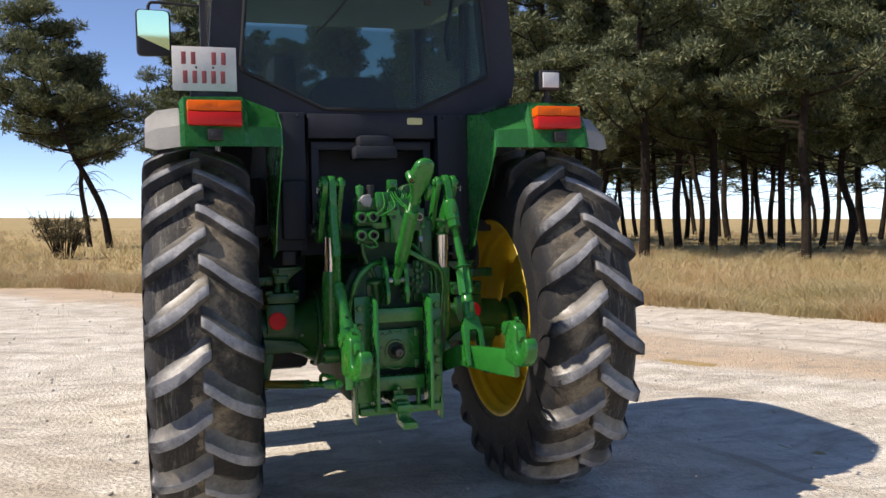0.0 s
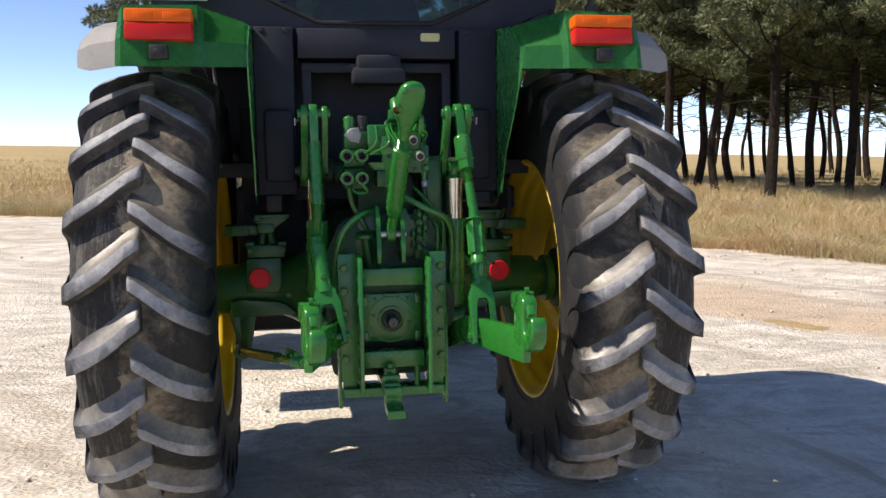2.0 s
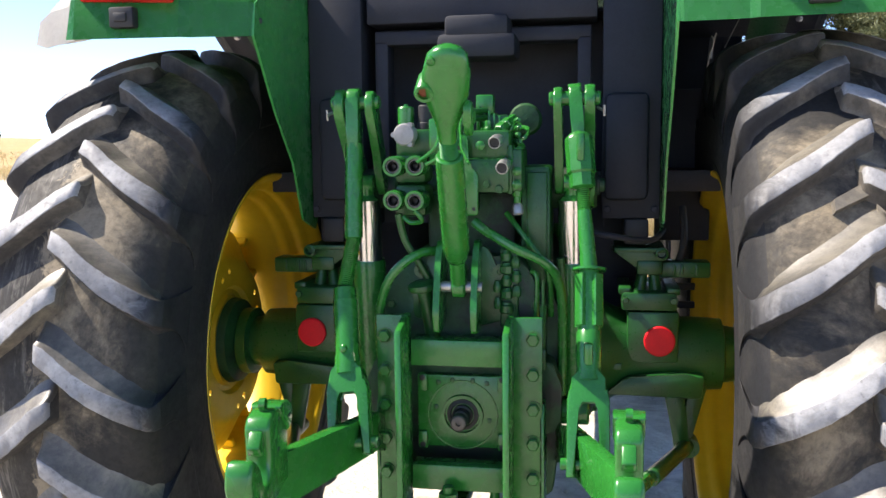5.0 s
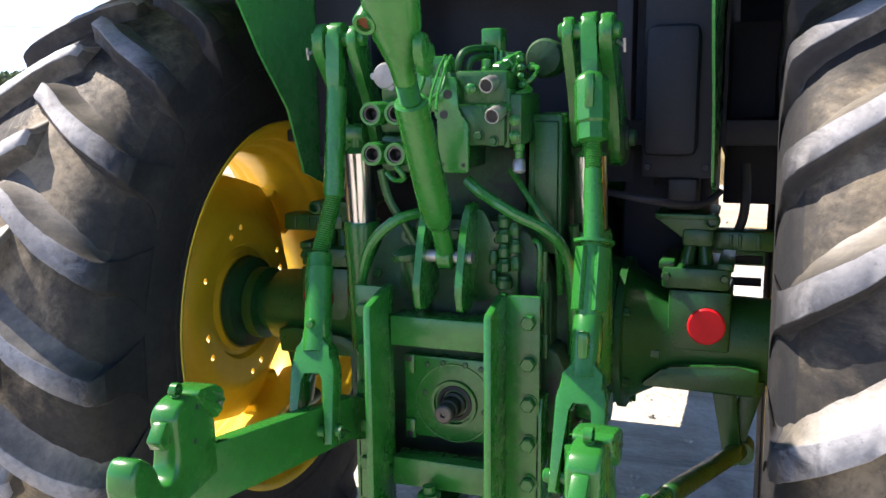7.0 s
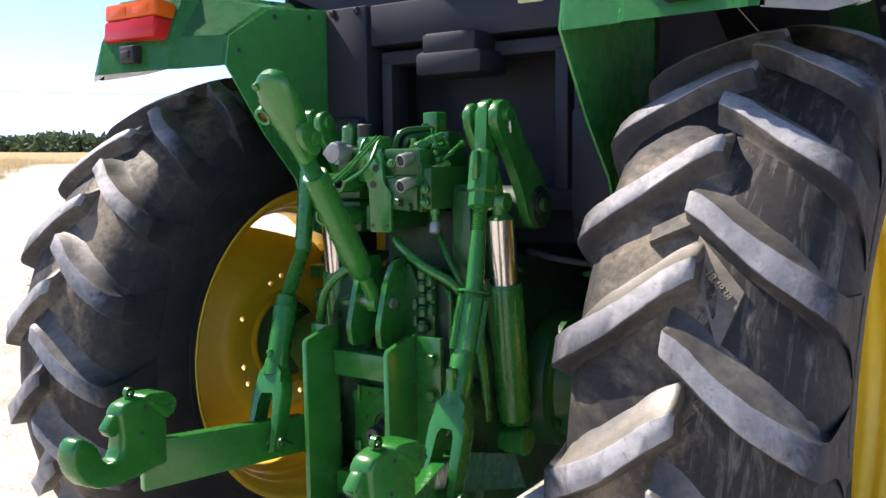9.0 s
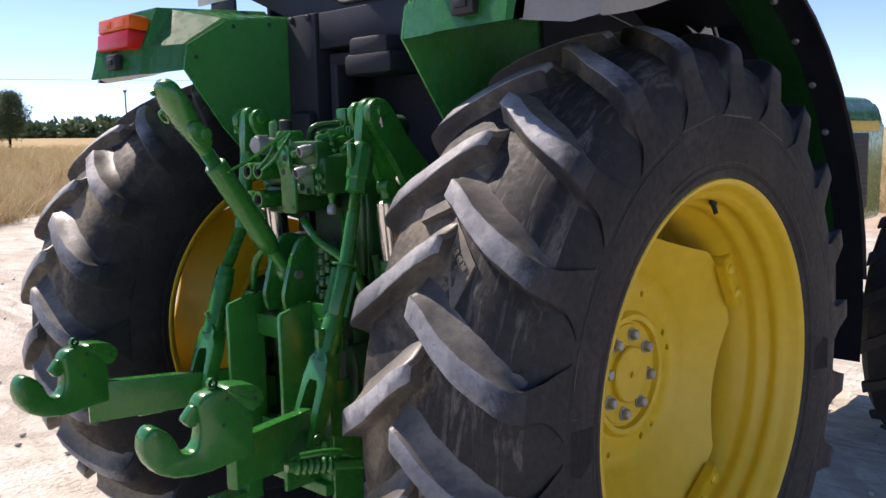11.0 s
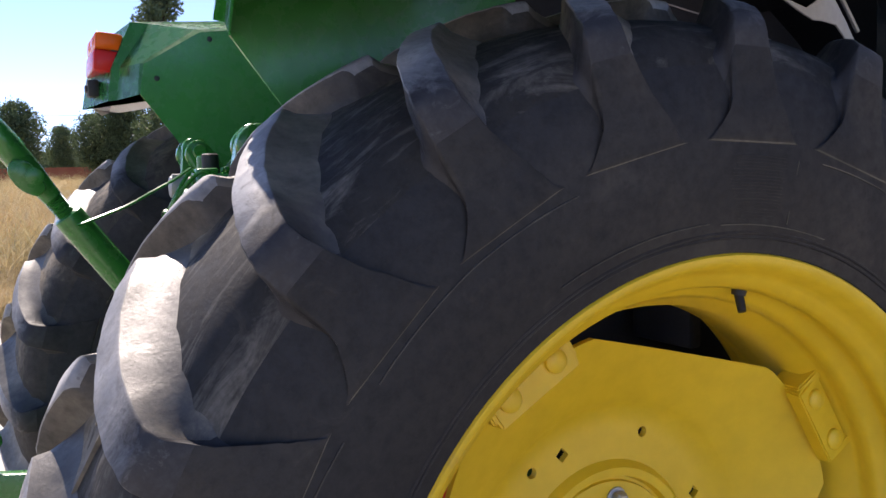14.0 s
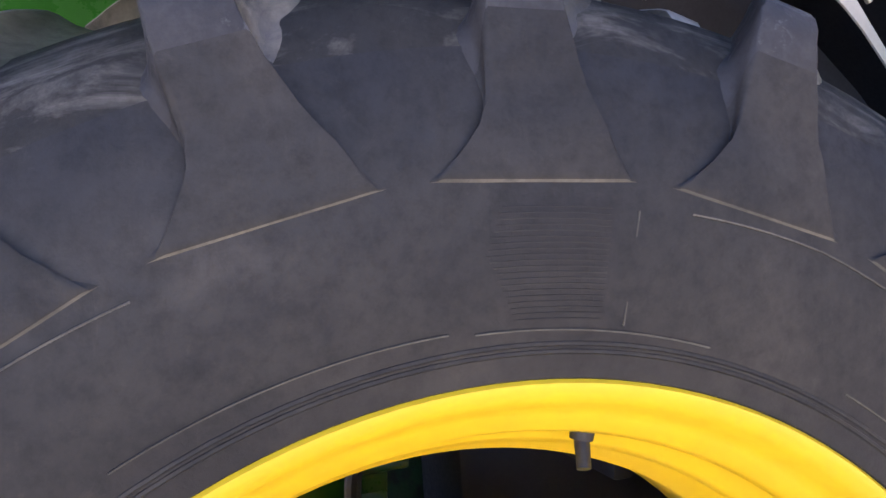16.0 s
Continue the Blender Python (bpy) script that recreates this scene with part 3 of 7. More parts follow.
def grass(name, spots, height, blades, width, label):
    """Tufts of thin bent blades at the given places, all in one mesh."""
    n = len(spots)
    base = np.repeat(np.array(spots), blades, axis=0)
    k = len(base)
    ang = rng.uniform(0, 2 * np.pi, k)
    hill = np.array([0.75 + 0.9 * noise.noise((q[0] * 0.7, q[1] * 0.7, 6.0)) + 0.35 * noise.noise((q[0] * 0.13, q[1] * 0.13, 2.0)) for q in spots])
    h = height * rng.uniform(0.35, 1.35, k) * np.clip(np.repeat(hill, blades), 0.3, 1.7)
    off = rng.normal(0, 0.11, (k, 2))
    lean = rng.normal(0, 0.75, (k, 2)) * h[:, None]
    w = width * rng.uniform(0.6, 1.4, k)
    side = np.stack([np.cos(ang), np.sin(ang), 0 * ang], 1) * w[:, None]
    b0 = base + np.c_[off, np.zeros(k)]
    mid = b0 + np.c_[lean * 0.35, h * 0.55]
    tip = b0 + np.c_[lean, h]
    verts = np.stack([b0 - side, b0 + side, mid + side * 0.8, mid - side * 0.8, tip], 1).reshape(-1, 3)
    i = np.arange(k)[:, None] * 5
    faces = np.concatenate([i + [0, 1, 2], i + [0, 2, 3], i + [3, 2, 4]], 1).reshape(-1, 3)
    me = bpy.data.meshes.new(name)
    me.from_pydata(verts.tolist(), [], faces.tolist())
    me.materials.append(GRASS)
    return tagged(new(name, me), label, "grass", kind="stuff")


def field_spots(count, ang0, ang1, r0, r1, bias=1.6):
    out = []
    while len(out) < count:
        a, r = radians(rng.uniform(ang0, ang1)), r0 + (r1 - r0) * rng.uniform() ** bias
        x, y = r * math.sin(a), r * math.cos(a)
        if not on_gravel(x, y):
            out.append((x, y, ground_z(x, y) - 0.04))
    return out


def edge_spots(count, i0, i1, depth):
    out = []
    while len(out) < count:
        k = rng.integers(i0, i1)
        (x0, y0), (x1, y1) = GRAVEL[k], GRAVEL[k + 1]
        t = rng.uniform()
        x, y = x0 + (x1 - x0) * t + rng.normal(0, depth), y0 + (y1 - y0) * t + rng.normal(0, depth)
        if not on_gravel(x, y):
            out.append((x, y, ground_z(x, y) - 0.04))
    return out


grass("dry_grass", field_spots(9500, 0, 60, 6, 34) + edge_spots(5000, 10, 14, 1.1), 0.34, 14, 0.0034, "tall dry straw-coloured grass beside the track")
grass("far_dry_grass", field_spots(9000, -40, 62, 20, 90, 1.3), 0.36, 4, 0.014, "dry yellow grass further out in the field")
grass("field_edge_grass", field_spots(5000, -95, -10, 8, 45, 1.4) + edge_spots(3000, 1, 5, 0.9) + edge_spots(2600, 13, 17, 1.0), 0.34, 12, 0.0036, "dry grass along the edge of the field")


def tall_spots(count):
    out = []
    while len(out) < count:
        a, d = radians(rng.uniform(57, 100)), 12 + 70 * rng.uniform() ** 1.5
        x, y = 2.0 - d * math.sin(a), -1.4 + d * math.cos(a)
        if not on_gravel(x, y):
            out.append((x, y, ground_z(x, y) - 0.04))
    return out


grass("tall_dry_grass", tall_spots(9000), 0.66, 9, 0.006, "tall golden grass and weeds in the field")

# loose stones on the gravel
def pebbles(count):
    ico = [Vector(q).normalized() for q in ((0, 0, 1), (0.9, 0, 0.4), (0.28, 0.85, 0.4), (-0.72, 0.53, 0.4), (-0.72, -0.53, 0.4), (0.28, -0.85, 0.4), (0, 0, -1))]
    tri = [(0, k, k % 5 + 1) for k in range(1, 6)] + [(6, k % 5 + 1, k) for k in range(1, 6)]
    verts, faces = [], []
    rp = random.Random(5)
    while len(verts) < count * 7:
        x, y = rp.uniform(-9, 9), rp.uniform(-3, 13)
        if not on_gravel(x, y):
            continue
        sz = 0.004 + 0.022 * rp.random() ** 7
        n = len(verts)
        turn = rp.uniform(0, 6.28)
        for v in ico:
            w = v * sz * rp.uniform(0.7, 1.25)
            verts.append((x + w.x * math.cos(turn) - w.y * math.sin(turn), y + w.x * math.sin(turn) + 0.8 * w.y * math.cos(turn), ground_z(x, y) + road_relief(x, y) + 0.25 * sz + 0.65 * w.z))
        faces += [tuple(n + i for i in t) for t in tri]
    me = bpy.data.meshes.new("pebbles")
    me.from_pydata(verts, [], faces)
    me.materials.append(surface("pale_pebble", (0.40, 0.36, 0.30), (0.66, 0.63, 0.57), 3, 0.85, 0.95, fine=60, bump_strength=0.3))
    me.shade_smooth()
    return tagged(new("pebbles", me), "loose pale stones scattered on the gravel", "stones", kind="stuff")


pebbles(5500)


# ---- trees ----
BARK = surface("dark_pine_bark", (0.018, 0.0145, 0.012), (0.045, 0.035, 0.027), 5, 0.95, 1.0, fine=22, bump_strength=0.8, bump_dist=0.04, spec=0.05)


def leaf_mat(name, stops):
    m, nt, b = nodes_of(name)
    geo = nt.nodes.new("ShaderNodeNewGeometry")
    col = ramp(nt, geo.outputs["Random Per Island"], stops)
    link(nt, col, b.inputs["Base Color"])
    b.inputs["Roughness"].default_value = 0.7
    let_through(nt, b, col, 0.22)
    return m


PINE = leaf_mat("pine_needles", [(0.0, (0.042, 0.060, 0.030)), (0.5, (0.098, 0.122, 0.060)), (0.85, (0.170, 0.190, 0.090)), (1.0, (0.25, 0.255, 0.13))])
LEAF = leaf_mat("broad_leaves", [(0.0, (0.045, 0.075, 0.035)), (0.6, (0.085, 0.135, 0.062)), (1.0, (0.15, 0.20, 0.095))])


def foliage(centres, per, size, spread_r, flat=1.0):
    """Clumps of small thin leaves round the given centres."""
    c = np.repeat(np.array(centres)[:, :3], per, axis=0)
    rad = np.repeat(np.array(centres)[:, 3], per)
    k = len(c)
    d = rng.normal(0, 1, (k, 3))
    d /= np.linalg.norm(d, axis=1)[:, None]
    p = c + d * (rad * rng.uniform(0.25, 1.0, k) ** 0.6)[:, None] * [1, 1, flat] * spread_r
    a = rng.normal(0, 1, (k, 3)) + d * 1.2 + [0, 0, 0.5]
    a /= np.linalg.norm(a, axis=1)[:, None]
    s = np.cross(a, rng.normal(0, 1, (k, 3)))
    s /= np.linalg.norm(s, axis=1)[:, None] + 1e-6
    ln = size * rng.uniform(0.6, 1.5, k)[:, None]
    v = np.stack([p - s * ln * 0.28, p + s * ln * 0.28, p + a * ln + s * ln * 0.1, p + a * ln * 0.9 - s * ln * 0.15], 1).reshape(-1, 3)
    i = np.arange(k)[:, None] * 4
    return v.tolist(), np.concatenate([i + [0, 1, 2], i + [0, 2, 3]], 1).reshape(-1, 3).tolist()


def needles(centres, per, size):
    """Tufts of thin needle sprays round the given centres, fuller above than below."""
    c = np.repeat(np.array(centres)[:, :3], per, axis=0)
    rad = np.repeat(np.array(centres)[:, 3], per)
    k = len(c)
    d = rng.normal(0, 1, (k, 3))
    d /= np.linalg.norm(d, axis=1)[:, None]
    p = c + d * (rad * rng.uniform(0.1, 1.0, k) ** 0.5)[:, None] * [1, 1, 0.55]
    a = rng.normal(0, 0.8, (k, 3)) + d + [0, 0, 0.45]
    a /= np.linalg.norm(a, axis=1)[:, None]
    s = np.cross(a, rng.normal(0, 1, (k, 3)))
    s /= np.linalg.norm(s, axis=1)[:, None] + 1e-6
    ln = size * rng.uniform(0.6, 1.5, k)[:, None]
    v = np.stack([p - s * ln * 0.15, p + s * ln * 0.15, p + a * ln], 1).reshape(-1, 3)
    return v.tolist(), (np.arange(k)[:, None] * 3 + [0, 1, 2]).tolist()


def pine(seed, height, lean, crown_from, per=260, size=0.165, name="pine_tree", label="tall dark pine with bare lower trunk and ragged crown", bend=None, spread_out=0.23, limbs=38):
    r = random.Random(seed)
    t = thing(name, label, "tree", "pines of the grove")
    bm = bmesh.new()
    pts = []
    x = y = 0.0
    for k in range(7):
        pts.append((x, y, -0.4 + height * k / 6))
        x += lean[0] * height / 6 + r.uniform(-0.34, 0.34)
        y += lean[1] * height / 6 + r.uniform(-0.34, 0.34)
    if bend:
        pts = [(bx, 0.3 * math.sin(bz), bz) for bx, bz in bend]
    base_r = 0.09 + 0.006 * height + r.uniform(-0.02, 0.05)
    pipe(bm, pts, (base_r, 0.05), 10)
    centres = []
    for k in range(limbs):
        f = crown_from + (1 - crown_from) * (k / (limbs - 1)) ** 0.9
        i = min(int(f * 6), 5)
        a, b2 = Vector(pts[i]), Vector(pts[i + 1])
        p = a + (b2 - a) * (f * 6 - i)
        ang = r.uniform(0, 2 * math.pi)
        reach = (1.15 - 0.75 * (f - crown_from) / (1 - crown_from)) * r.uniform(0.5, 1.15) * height * spread_out
        tip = p + Vector((math.cos(ang) * reach, math.sin(ang) * reach, reach * r.uniform(-0.05, 0.5)))
        midp = p.lerp(tip, 0.5) + Vector((0, 0, -0.08 * reach))
        pipe(bm, [p, midp, tip], (0.055, 0.015), 5, smooth=3)
        for q, s in ((0.30, 0.34), (0.52, 0.46), (0.70, 0.54), (0.86, 0.56), (1.0, 0.46)):
            c = p.lerp(tip, q)
            centres.append((c.x + r.uniform(-0.4, 0.4), c.y + r.uniform(-0.4, 0.4), c.z + r.uniform(-0.05, 0.4), s * r.uniform(0.65, 1.25)))
    # dead lower twigs
    for k in range(9):
        f = crown_from * r.uniform(0.55, 1.0)
        i = min(int(f * 6), 5)
        a, b2 = Vector(pts[i]), Vector(pts[i + 1])
        p = a + (b2 - a) * (f * 6 - i)
        ang = r.uniform(0, 2 * math.pi)
        ln = r.uniform(0.8, 2.4)
        pipe(bm, [p, p + Vector((math.cos(ang) * ln * 0.5, math.sin(ang) * ln * 0.5, 0.1)), p + Vector((math.cos(ang) * ln, math.sin(ang) * ln, r.uniform(-0.5, 0.1)))], (0.025, 0.006), 4, smooth=3)
    part("trunk", bm, BARK, t)
    v, f = needles(centres, per, size)
    me = bpy.data.meshes.new("crown")
    me.from_pydata(v, [], f)
    me.materials.append(PINE)
    c = new("crown", me)
    c.parent = t
    return t


def from_eye(angle, dist):
    """A place by its bearing to the right of +y and its distance from the first eye."""
    a = radians(angle)
    x, y = -0.975 + dist * math.sin(a), -4.276 + dist * math.cos(a)
    return x, y, ground_z(x, y)


far_pines = [pine(k, 13, (0.03 * (k - 42), 0), 0.34, 85, 0.30) for k in (41, 42, 43)]
pines = [pine(k, h, ln, cf) for k, h, ln, cf in ((1, 13, (0.02, 0.0), 0.33), (2, 11.5, (-0.07, 0.03), 0.36), (3, 14.5, (0.04, -0.03), 0.31), (4, 12, (0.11, 0.02), 0.38))]
GROVE = [(27.4, 34), (28.2, 44), (30.4, 31), (31.6, 46), (32.6, 40), (33.9, 50), (34.6, 37), (35.6, 58), (36.4, 44), (37.6, 52), (38.6, 41), (40.0, 30), (40.8, 45), (42.1, 38),
         (43.3, 52), (44.8, 36), (46.5, 44), (26.0, 42), (24.6, 36), (23.2, 48), (21.6, 40), (20.0, 52), (25.4, 56), (29.3, 58), (33.0, 62), (38.0, 64), (41.6, 60), (45.5, 58), (22.4, 60), (18.5, 44),
         (48.5, 38), (3.4, 52), (6.0, 58), (8.2, 47), (10.4, 55), (12.6, 49), (14.8, 56), (16.8, 48), (50.5, 46), (52.5, 40), (30.0, 70), (35.0, 72), (40.5, 72), (26.8, 68), (44.0, 68), (28.6, 84), (31.2, 92), (33.6, 80), (36.8, 88), (39.4, 84), (42.8, 92), (47.0, 80), (49.6, 70), (53.8, 62), (55.6, 50), (57.5, 66), (51.4, 58)]
seen_near, seen_far = [], []
for k, (a, d) in enumerate(GROVE):
    x, y, z = from_eye(a, d)
    m = pose(x, y, z, 0, 0, (k * 77) % 360) @ Matrix.Scale(0.88 + 0.26 * ((k * 37) % 10) / 10, 4)
    kin = pines if d < 50 else far_pines
    used = seen_far if d >= 50 else seen_near
    if len(used) < len(kin):
        kin[len(used)].matrix_basis = m
    else:
        q = copy_thing(kin[k % len(kin)], m)
        q.matrix_basis = m
    used.append(k)
lone = pine(11, 11.0, (0, 0), 0.46, spread_out=0.36, limbs=46, name="leaning_pine_tree", label="leaning pine with wind-bent crown and bare drooping twigs",
            bend=((0.05, -0.4), (-0.25, 1.6), (-0.75, 2.9), (-1.45, 4.4), (-2.1, 6.2), (-2.7, 8.0), (-3.1, 10.6)))
lone["group"] = "pines by the field"
lone.matrix_basis = pose(*from_eye(-3.3, 44))
slim = pine(12, 10.0, (0, 0), 0.46, name="leaning_pine_tree", label="slender pine leaning beside another pine",
            bend=((0.1, -0.4), (-0.1, 1.4), (-0.25, 2.8), (-0.2, 4.2), (-0.7, 5.6), (-0.3, 7.0), (0.1, 8.6)))
slim["group"] = "pines by the field"
slim.matrix_basis = pose(*from_eye(-4.5, 46))
third = pine(13, 11.5, (0.03, 0.0), 0.38, name="leaning_pine_tree", label="dark pine standing behind the leaning ones")
third["group"] = "pines by the field"
third.matrix_basis = pose(*from_eye(1.2, 52), 0, 0, 50)

# dark twiggy bush in the field
bush = thing("bush", "dark dry twiggy bush in the grass", "bush")
rb = random.Random(31)
bm = bmesh.new()
tips = []
for k in range(60):
    a, ln = rb.uniform(0, 6.28), rb.uniform(0.8, 1.9)
    o = rb.uniform(0.1, 0.55)
    p = Vector((0.25 * math.cos(a), 0.25 * math.sin(a), -0.1))
    q = p + Vector((math.cos(a) * o * ln, math.sin(a) * o * ln, ln))
    pipe(bm, [p, p.lerp(q, 0.5) + Vector((0, 0, 0.1)), q], (0.016, 0.005), 4, smooth=2)
    tips.append((*p.lerp(q, 0.75), 0.22))
part("stem", bm, BARK, bush)
v, f = needles(tips, 40, 0.13)
me = bpy.data.meshes.new("leaves")
me.from_pydata(v, [], f)
me.materials.append(leaf_mat("dry_bush_leaves", [(0.0, (0.05, 0.045, 0.025)), (0.6, (0.12, 0.10, 0.05)), (1.0, (0.22, 0.17, 0.08))]))
q = new("leaves", me)
q.parent = bush
bush.matrix_basis = pose(*from_eye(-5.9, 33))


# ---- distance to the left of the tractor: poplars, round trees, poles, a low brick wall ----
def leafy(seed, height, width, columnar, name, label, group):
    r = random.Random(seed)
    t = thing(name, label, "tree", group)
    bm = bmesh.new()
    pts = [(r.uniform(-0.1, 0.1) * k, r.uniform(-0.1, 0.1) * k, -0.3 + height * 0.9 * k / 4) for k in range(5)]
    pipe(bm, pts, (0.10 + 0.012 * height, 0.04), 8)
    centres = []
    n = 80
    for k in range(n):
        f = (k + 0.5) / n
        if columnar:
            rad = width * (0.55 + 0.45 * math.sin(math.pi * min(f * 1.1, 1))) * (1 - 0.55 * f)
            z = height * (0.10 + 0.88 * f)
        else:
            rad = width * math.sin(math.pi * (0.12 + 0.80 * f))
            z = height * (0.22 + 0.74 * f)
        a = r.uniform(0, 2 * math.pi)
        q = rad * r.uniform(0.2, 0.85)
        c = (math.cos(a) * q, math.sin(a) * q, z + r.uniform(-0.2, 0.2))
        centres.append((*c, (0.5 if columnar else 0.75) * r.uniform(0.7, 1.3) * width ** 0.5))
        if k % 2 == 0:
            pipe(bm, [(0, 0, z * 0.75), (c[0] * 0.5, c[1] * 0.5, z * 0.88), c], (0.045, 0.012), 5, smooth=2)
    part("trunk", bm, BARK, t)
    v, f = foliage(centres, 230, 0.16, 1.0, 1.15 if columnar else 0.85)
    me = bpy.data.meshes.new("crown")
    me.from_pydata(v, [], f)
    me.materials.append(LEAF)
    c = new("crown", me)
    c.parent = t
    return t


def from_right(angle, dist):
    """A place by its bearing to the left of +y, seen from the right rear wheel."""
    a = radians(angle)
    x, y = 2.0 - dist * math.sin(a), -1.4 + dist * math.cos(a)
    return x, y, ground_z(x, y)


poplar = leafy(21, 12.5, 2.2, True, "poplar_tree", "tall narrow dark poplar at the field edge", "trees across the field")
poplar.matrix_basis = pose(*from_right(74.6, 62))
m = pose(*from_right(79.9, 60), 0, 0, 70) @ Matrix.Scale(1.15, 4)
q = copy_thing(poplar, m)
q.matrix_basis = m
round_tree = leafy(22, 7.0, 2.6, False, "round_tree", "round leafy tree at the field edge", "trees across the field")
round_tree.matrix_basis = pose(*from_right(77.4, 64))
for k, (a, d, sc) in enumerate(((72.3, 66, 0.75), (82.4, 70, 0.95), (84.0, 72, 0.7), (88.2, 76, 0.85), (90.5, 70, 0.7), (93.0, 66, 0.6), (70.2, 90, 0.7), (81.0, 85, 0.6), (86.0, 95, 0.7))):
    m = pose(*from_right(a, d), 0, 0, 50 * k) @ Matrix.Scale(sc, 4)
    q = copy_thing(round_tree, m)
    q.matrix_basis = m

# far belt of trees
belt = []
for k in range(520):
    a = 38 + 64 * (k + rng.uniform()) / 520
    d = 190 + 50 * rng.uniform()
    x, y, z = from_right(a, d)
    belt.append((x, y, z + 0.8 + 1.8 * rng.uniform() * (0.6 + 0.5 * math.sin(a * 0.9)), 2.4 * rng.uniform(0.7, 1.4)))
v, f = foliage(belt, 90, 1.1, 1.0, 0.7)
me = bpy.data.meshes.new("far_trees")
me.from_pydata(v, [], f)
me.materials.append(LEAF)
tagged(new("far_trees", me), "low dark belt of trees on the horizon", "trees", kind="stuff")

WOOD = surface("weathered_pole", (0.10, 0.08, 0.065), (0.16, 0.13, 0.10), 6, 0.9, 0.95, fine=40, bump_strength=0.5)
BRICK = surface("red_brick_wall", (0.26, 0.085, 0.055), (0.34, 0.13, 0.085), 1.2, 0.9, 0.95, fine=9, bump_strength=0.4, bump_dist=0.02)
poles = []
for k, (a, d, h) in enumerate(((63.6, 110, 6.0), (62.3, 150, 5.6), (87.4, 100, 6.6), (88.3, 125, 6.8))):
    x, y, z = from_right(a, d)
    p = thing("power_pole", "thin weathered pole beside the far field", "pole", "power line", at=(x, y, z))
    bm = bmesh.new()
    rod(bm, (0, 0, -0.5), (0, 0, h), 0.11 if k % 2 == 0 else 0.06, 0.08 if k % 2 == 0 else 0.05, 10)
    part("pole", bm, WOOD, p)
    bm = bmesh.new()
    box(bm, (-0.25, -0.12, h - 0.15), (0.25, 0.12, h + 0.12), 0.02)
    part("cross_arm", bm, WOOD, p)
    poles.append((x, y, z + h - 0.2))
x0, y0, z0 = from_right(40, 100)
x1, y1, z1 = from_right(92, 120)
bm = bmesh.new()
for dz in (0,):
    pipe(bm, [(x0, y0, z0 + 6.8 + dz), ((x0 + x1) / 2, (y0 + y1) / 2, 6.6 + dz + (z0 + z1) / 2), (x1, y1, z1 + 7.0 + dz)], 0.022, 4, smooth=10)
tagged(part("power_wire", bm, BLACK, None), "thin dark wires of a power line", "wire")
bm = bmesh.new()
for a in range(81, 97):
    p, q = Vector(from_right(a, 82)), Vector(from_right(a + 1.0, 82))
    slabv = [bm.verts.new(w) for w in (p + Vector((0, 0, -0.3)), q + Vector((0, 0, -0.3)), q + Vector((0, 0, 1.05)), p + Vector((0, 0, 1.05)))]
    back = [bm.verts.new(w.co + Vector((-0.3, 0, 0))) for w in slabv]
    rings_join(bm, [slabv, back])
tagged(part("brick_wall", bm, BRICK, None), "low red brick wall at the far side of the field", "wall")


# ---- the tractor: rear axle along x, front towards +y, axle at z = 0.85 ----
AXLE = 0.85
tractor = thing("tractor", "green farm tractor with yellow rims and a black cab", "tractor")


def polar(xc, u, r, deg):
    a = radians(deg)
    return Vector((xc + u, r * math.cos(a), AXLE + r * math.sin(a)))


CARCASS = [(0.192, 0.498), (0.212, 0.512), (0.222, 0.545), (0.229, 0.585), (0.231, 0.63), (0.227, 0.675), (0.219, 0.715), (0.208, 0.75), (0.192, 0.782), (0.165, 0.803),
           (0.12, 0.819), (0.06, 0.829), (0.0, 0.832)]
# across the lug: base u, base r, top u, top r, turn in degrees, half width of the face to the front and to the back
LUG = [(-0.022, 0.826, -0.018, 0.860, 0.9, 0.013, 0.013), (-0.014, 0.826, -0.012, 0.8735, 1.1, 0.020, 0.020), (0.02, 0.826, 0.02, 0.8745, 2.4, 0.0225, 0.0225),
       (0.06, 0.823, 0.06, 0.871, 4.6, 0.023, 0.023), (0.10, 0.816, 0.10, 0.864, 6.6, 0.024, 0.024), (0.14, 0.805, 0.142, 0.854, 8.3, 0.025, 0.025),
       (0.175, 0.788, 0.180, 0.841, 9.6, 0.026, 0.026), (0.196, 0.768, 0.205, 0.828, 10.5, 0.0265, 0.0265), (0.206, 0.750, 0.2215, 0.812, 11.0, 0.027, 0.027),
       (0.214, 0.725, 0.2262, 0.775, 11.0, 0.031, 0.028), (0.2215, 0.695, 0.2275, 0.725, 10.7, 0.043, 0.031), (0.2265, 0.672, 0.2300, 0.695, 10.6, 0.056, 0.042),
       (0.2290, 0.660, 0.2312, 0.664, 10.6, 0.068, 0.066), (0.2290, 0.6565, 0.2306, 0.6580, 10.5, 0.070, 0.070)]


def glide(rows, n):
    """Rows of numbers with n - 1 smooth steps put in between each two."""
    out = []
    for i in range(len(rows) - 1):
        a, b, c, d = rows[max(i - 1, 0)], rows[i], rows[i + 1], rows[min(i + 2, len(rows) - 1)]
        for k in range(n):
            t = k / n
            out.append([0.5 * (2 * q + (r - p) * t + (2 * p - 5 * q + 4 * r - s) * t * t + (3 * q - p - 3 * r + s) * t ** 3) for p, q, r, s in zip(a, b, c, d)])
    return out + [list(rows[-1])]


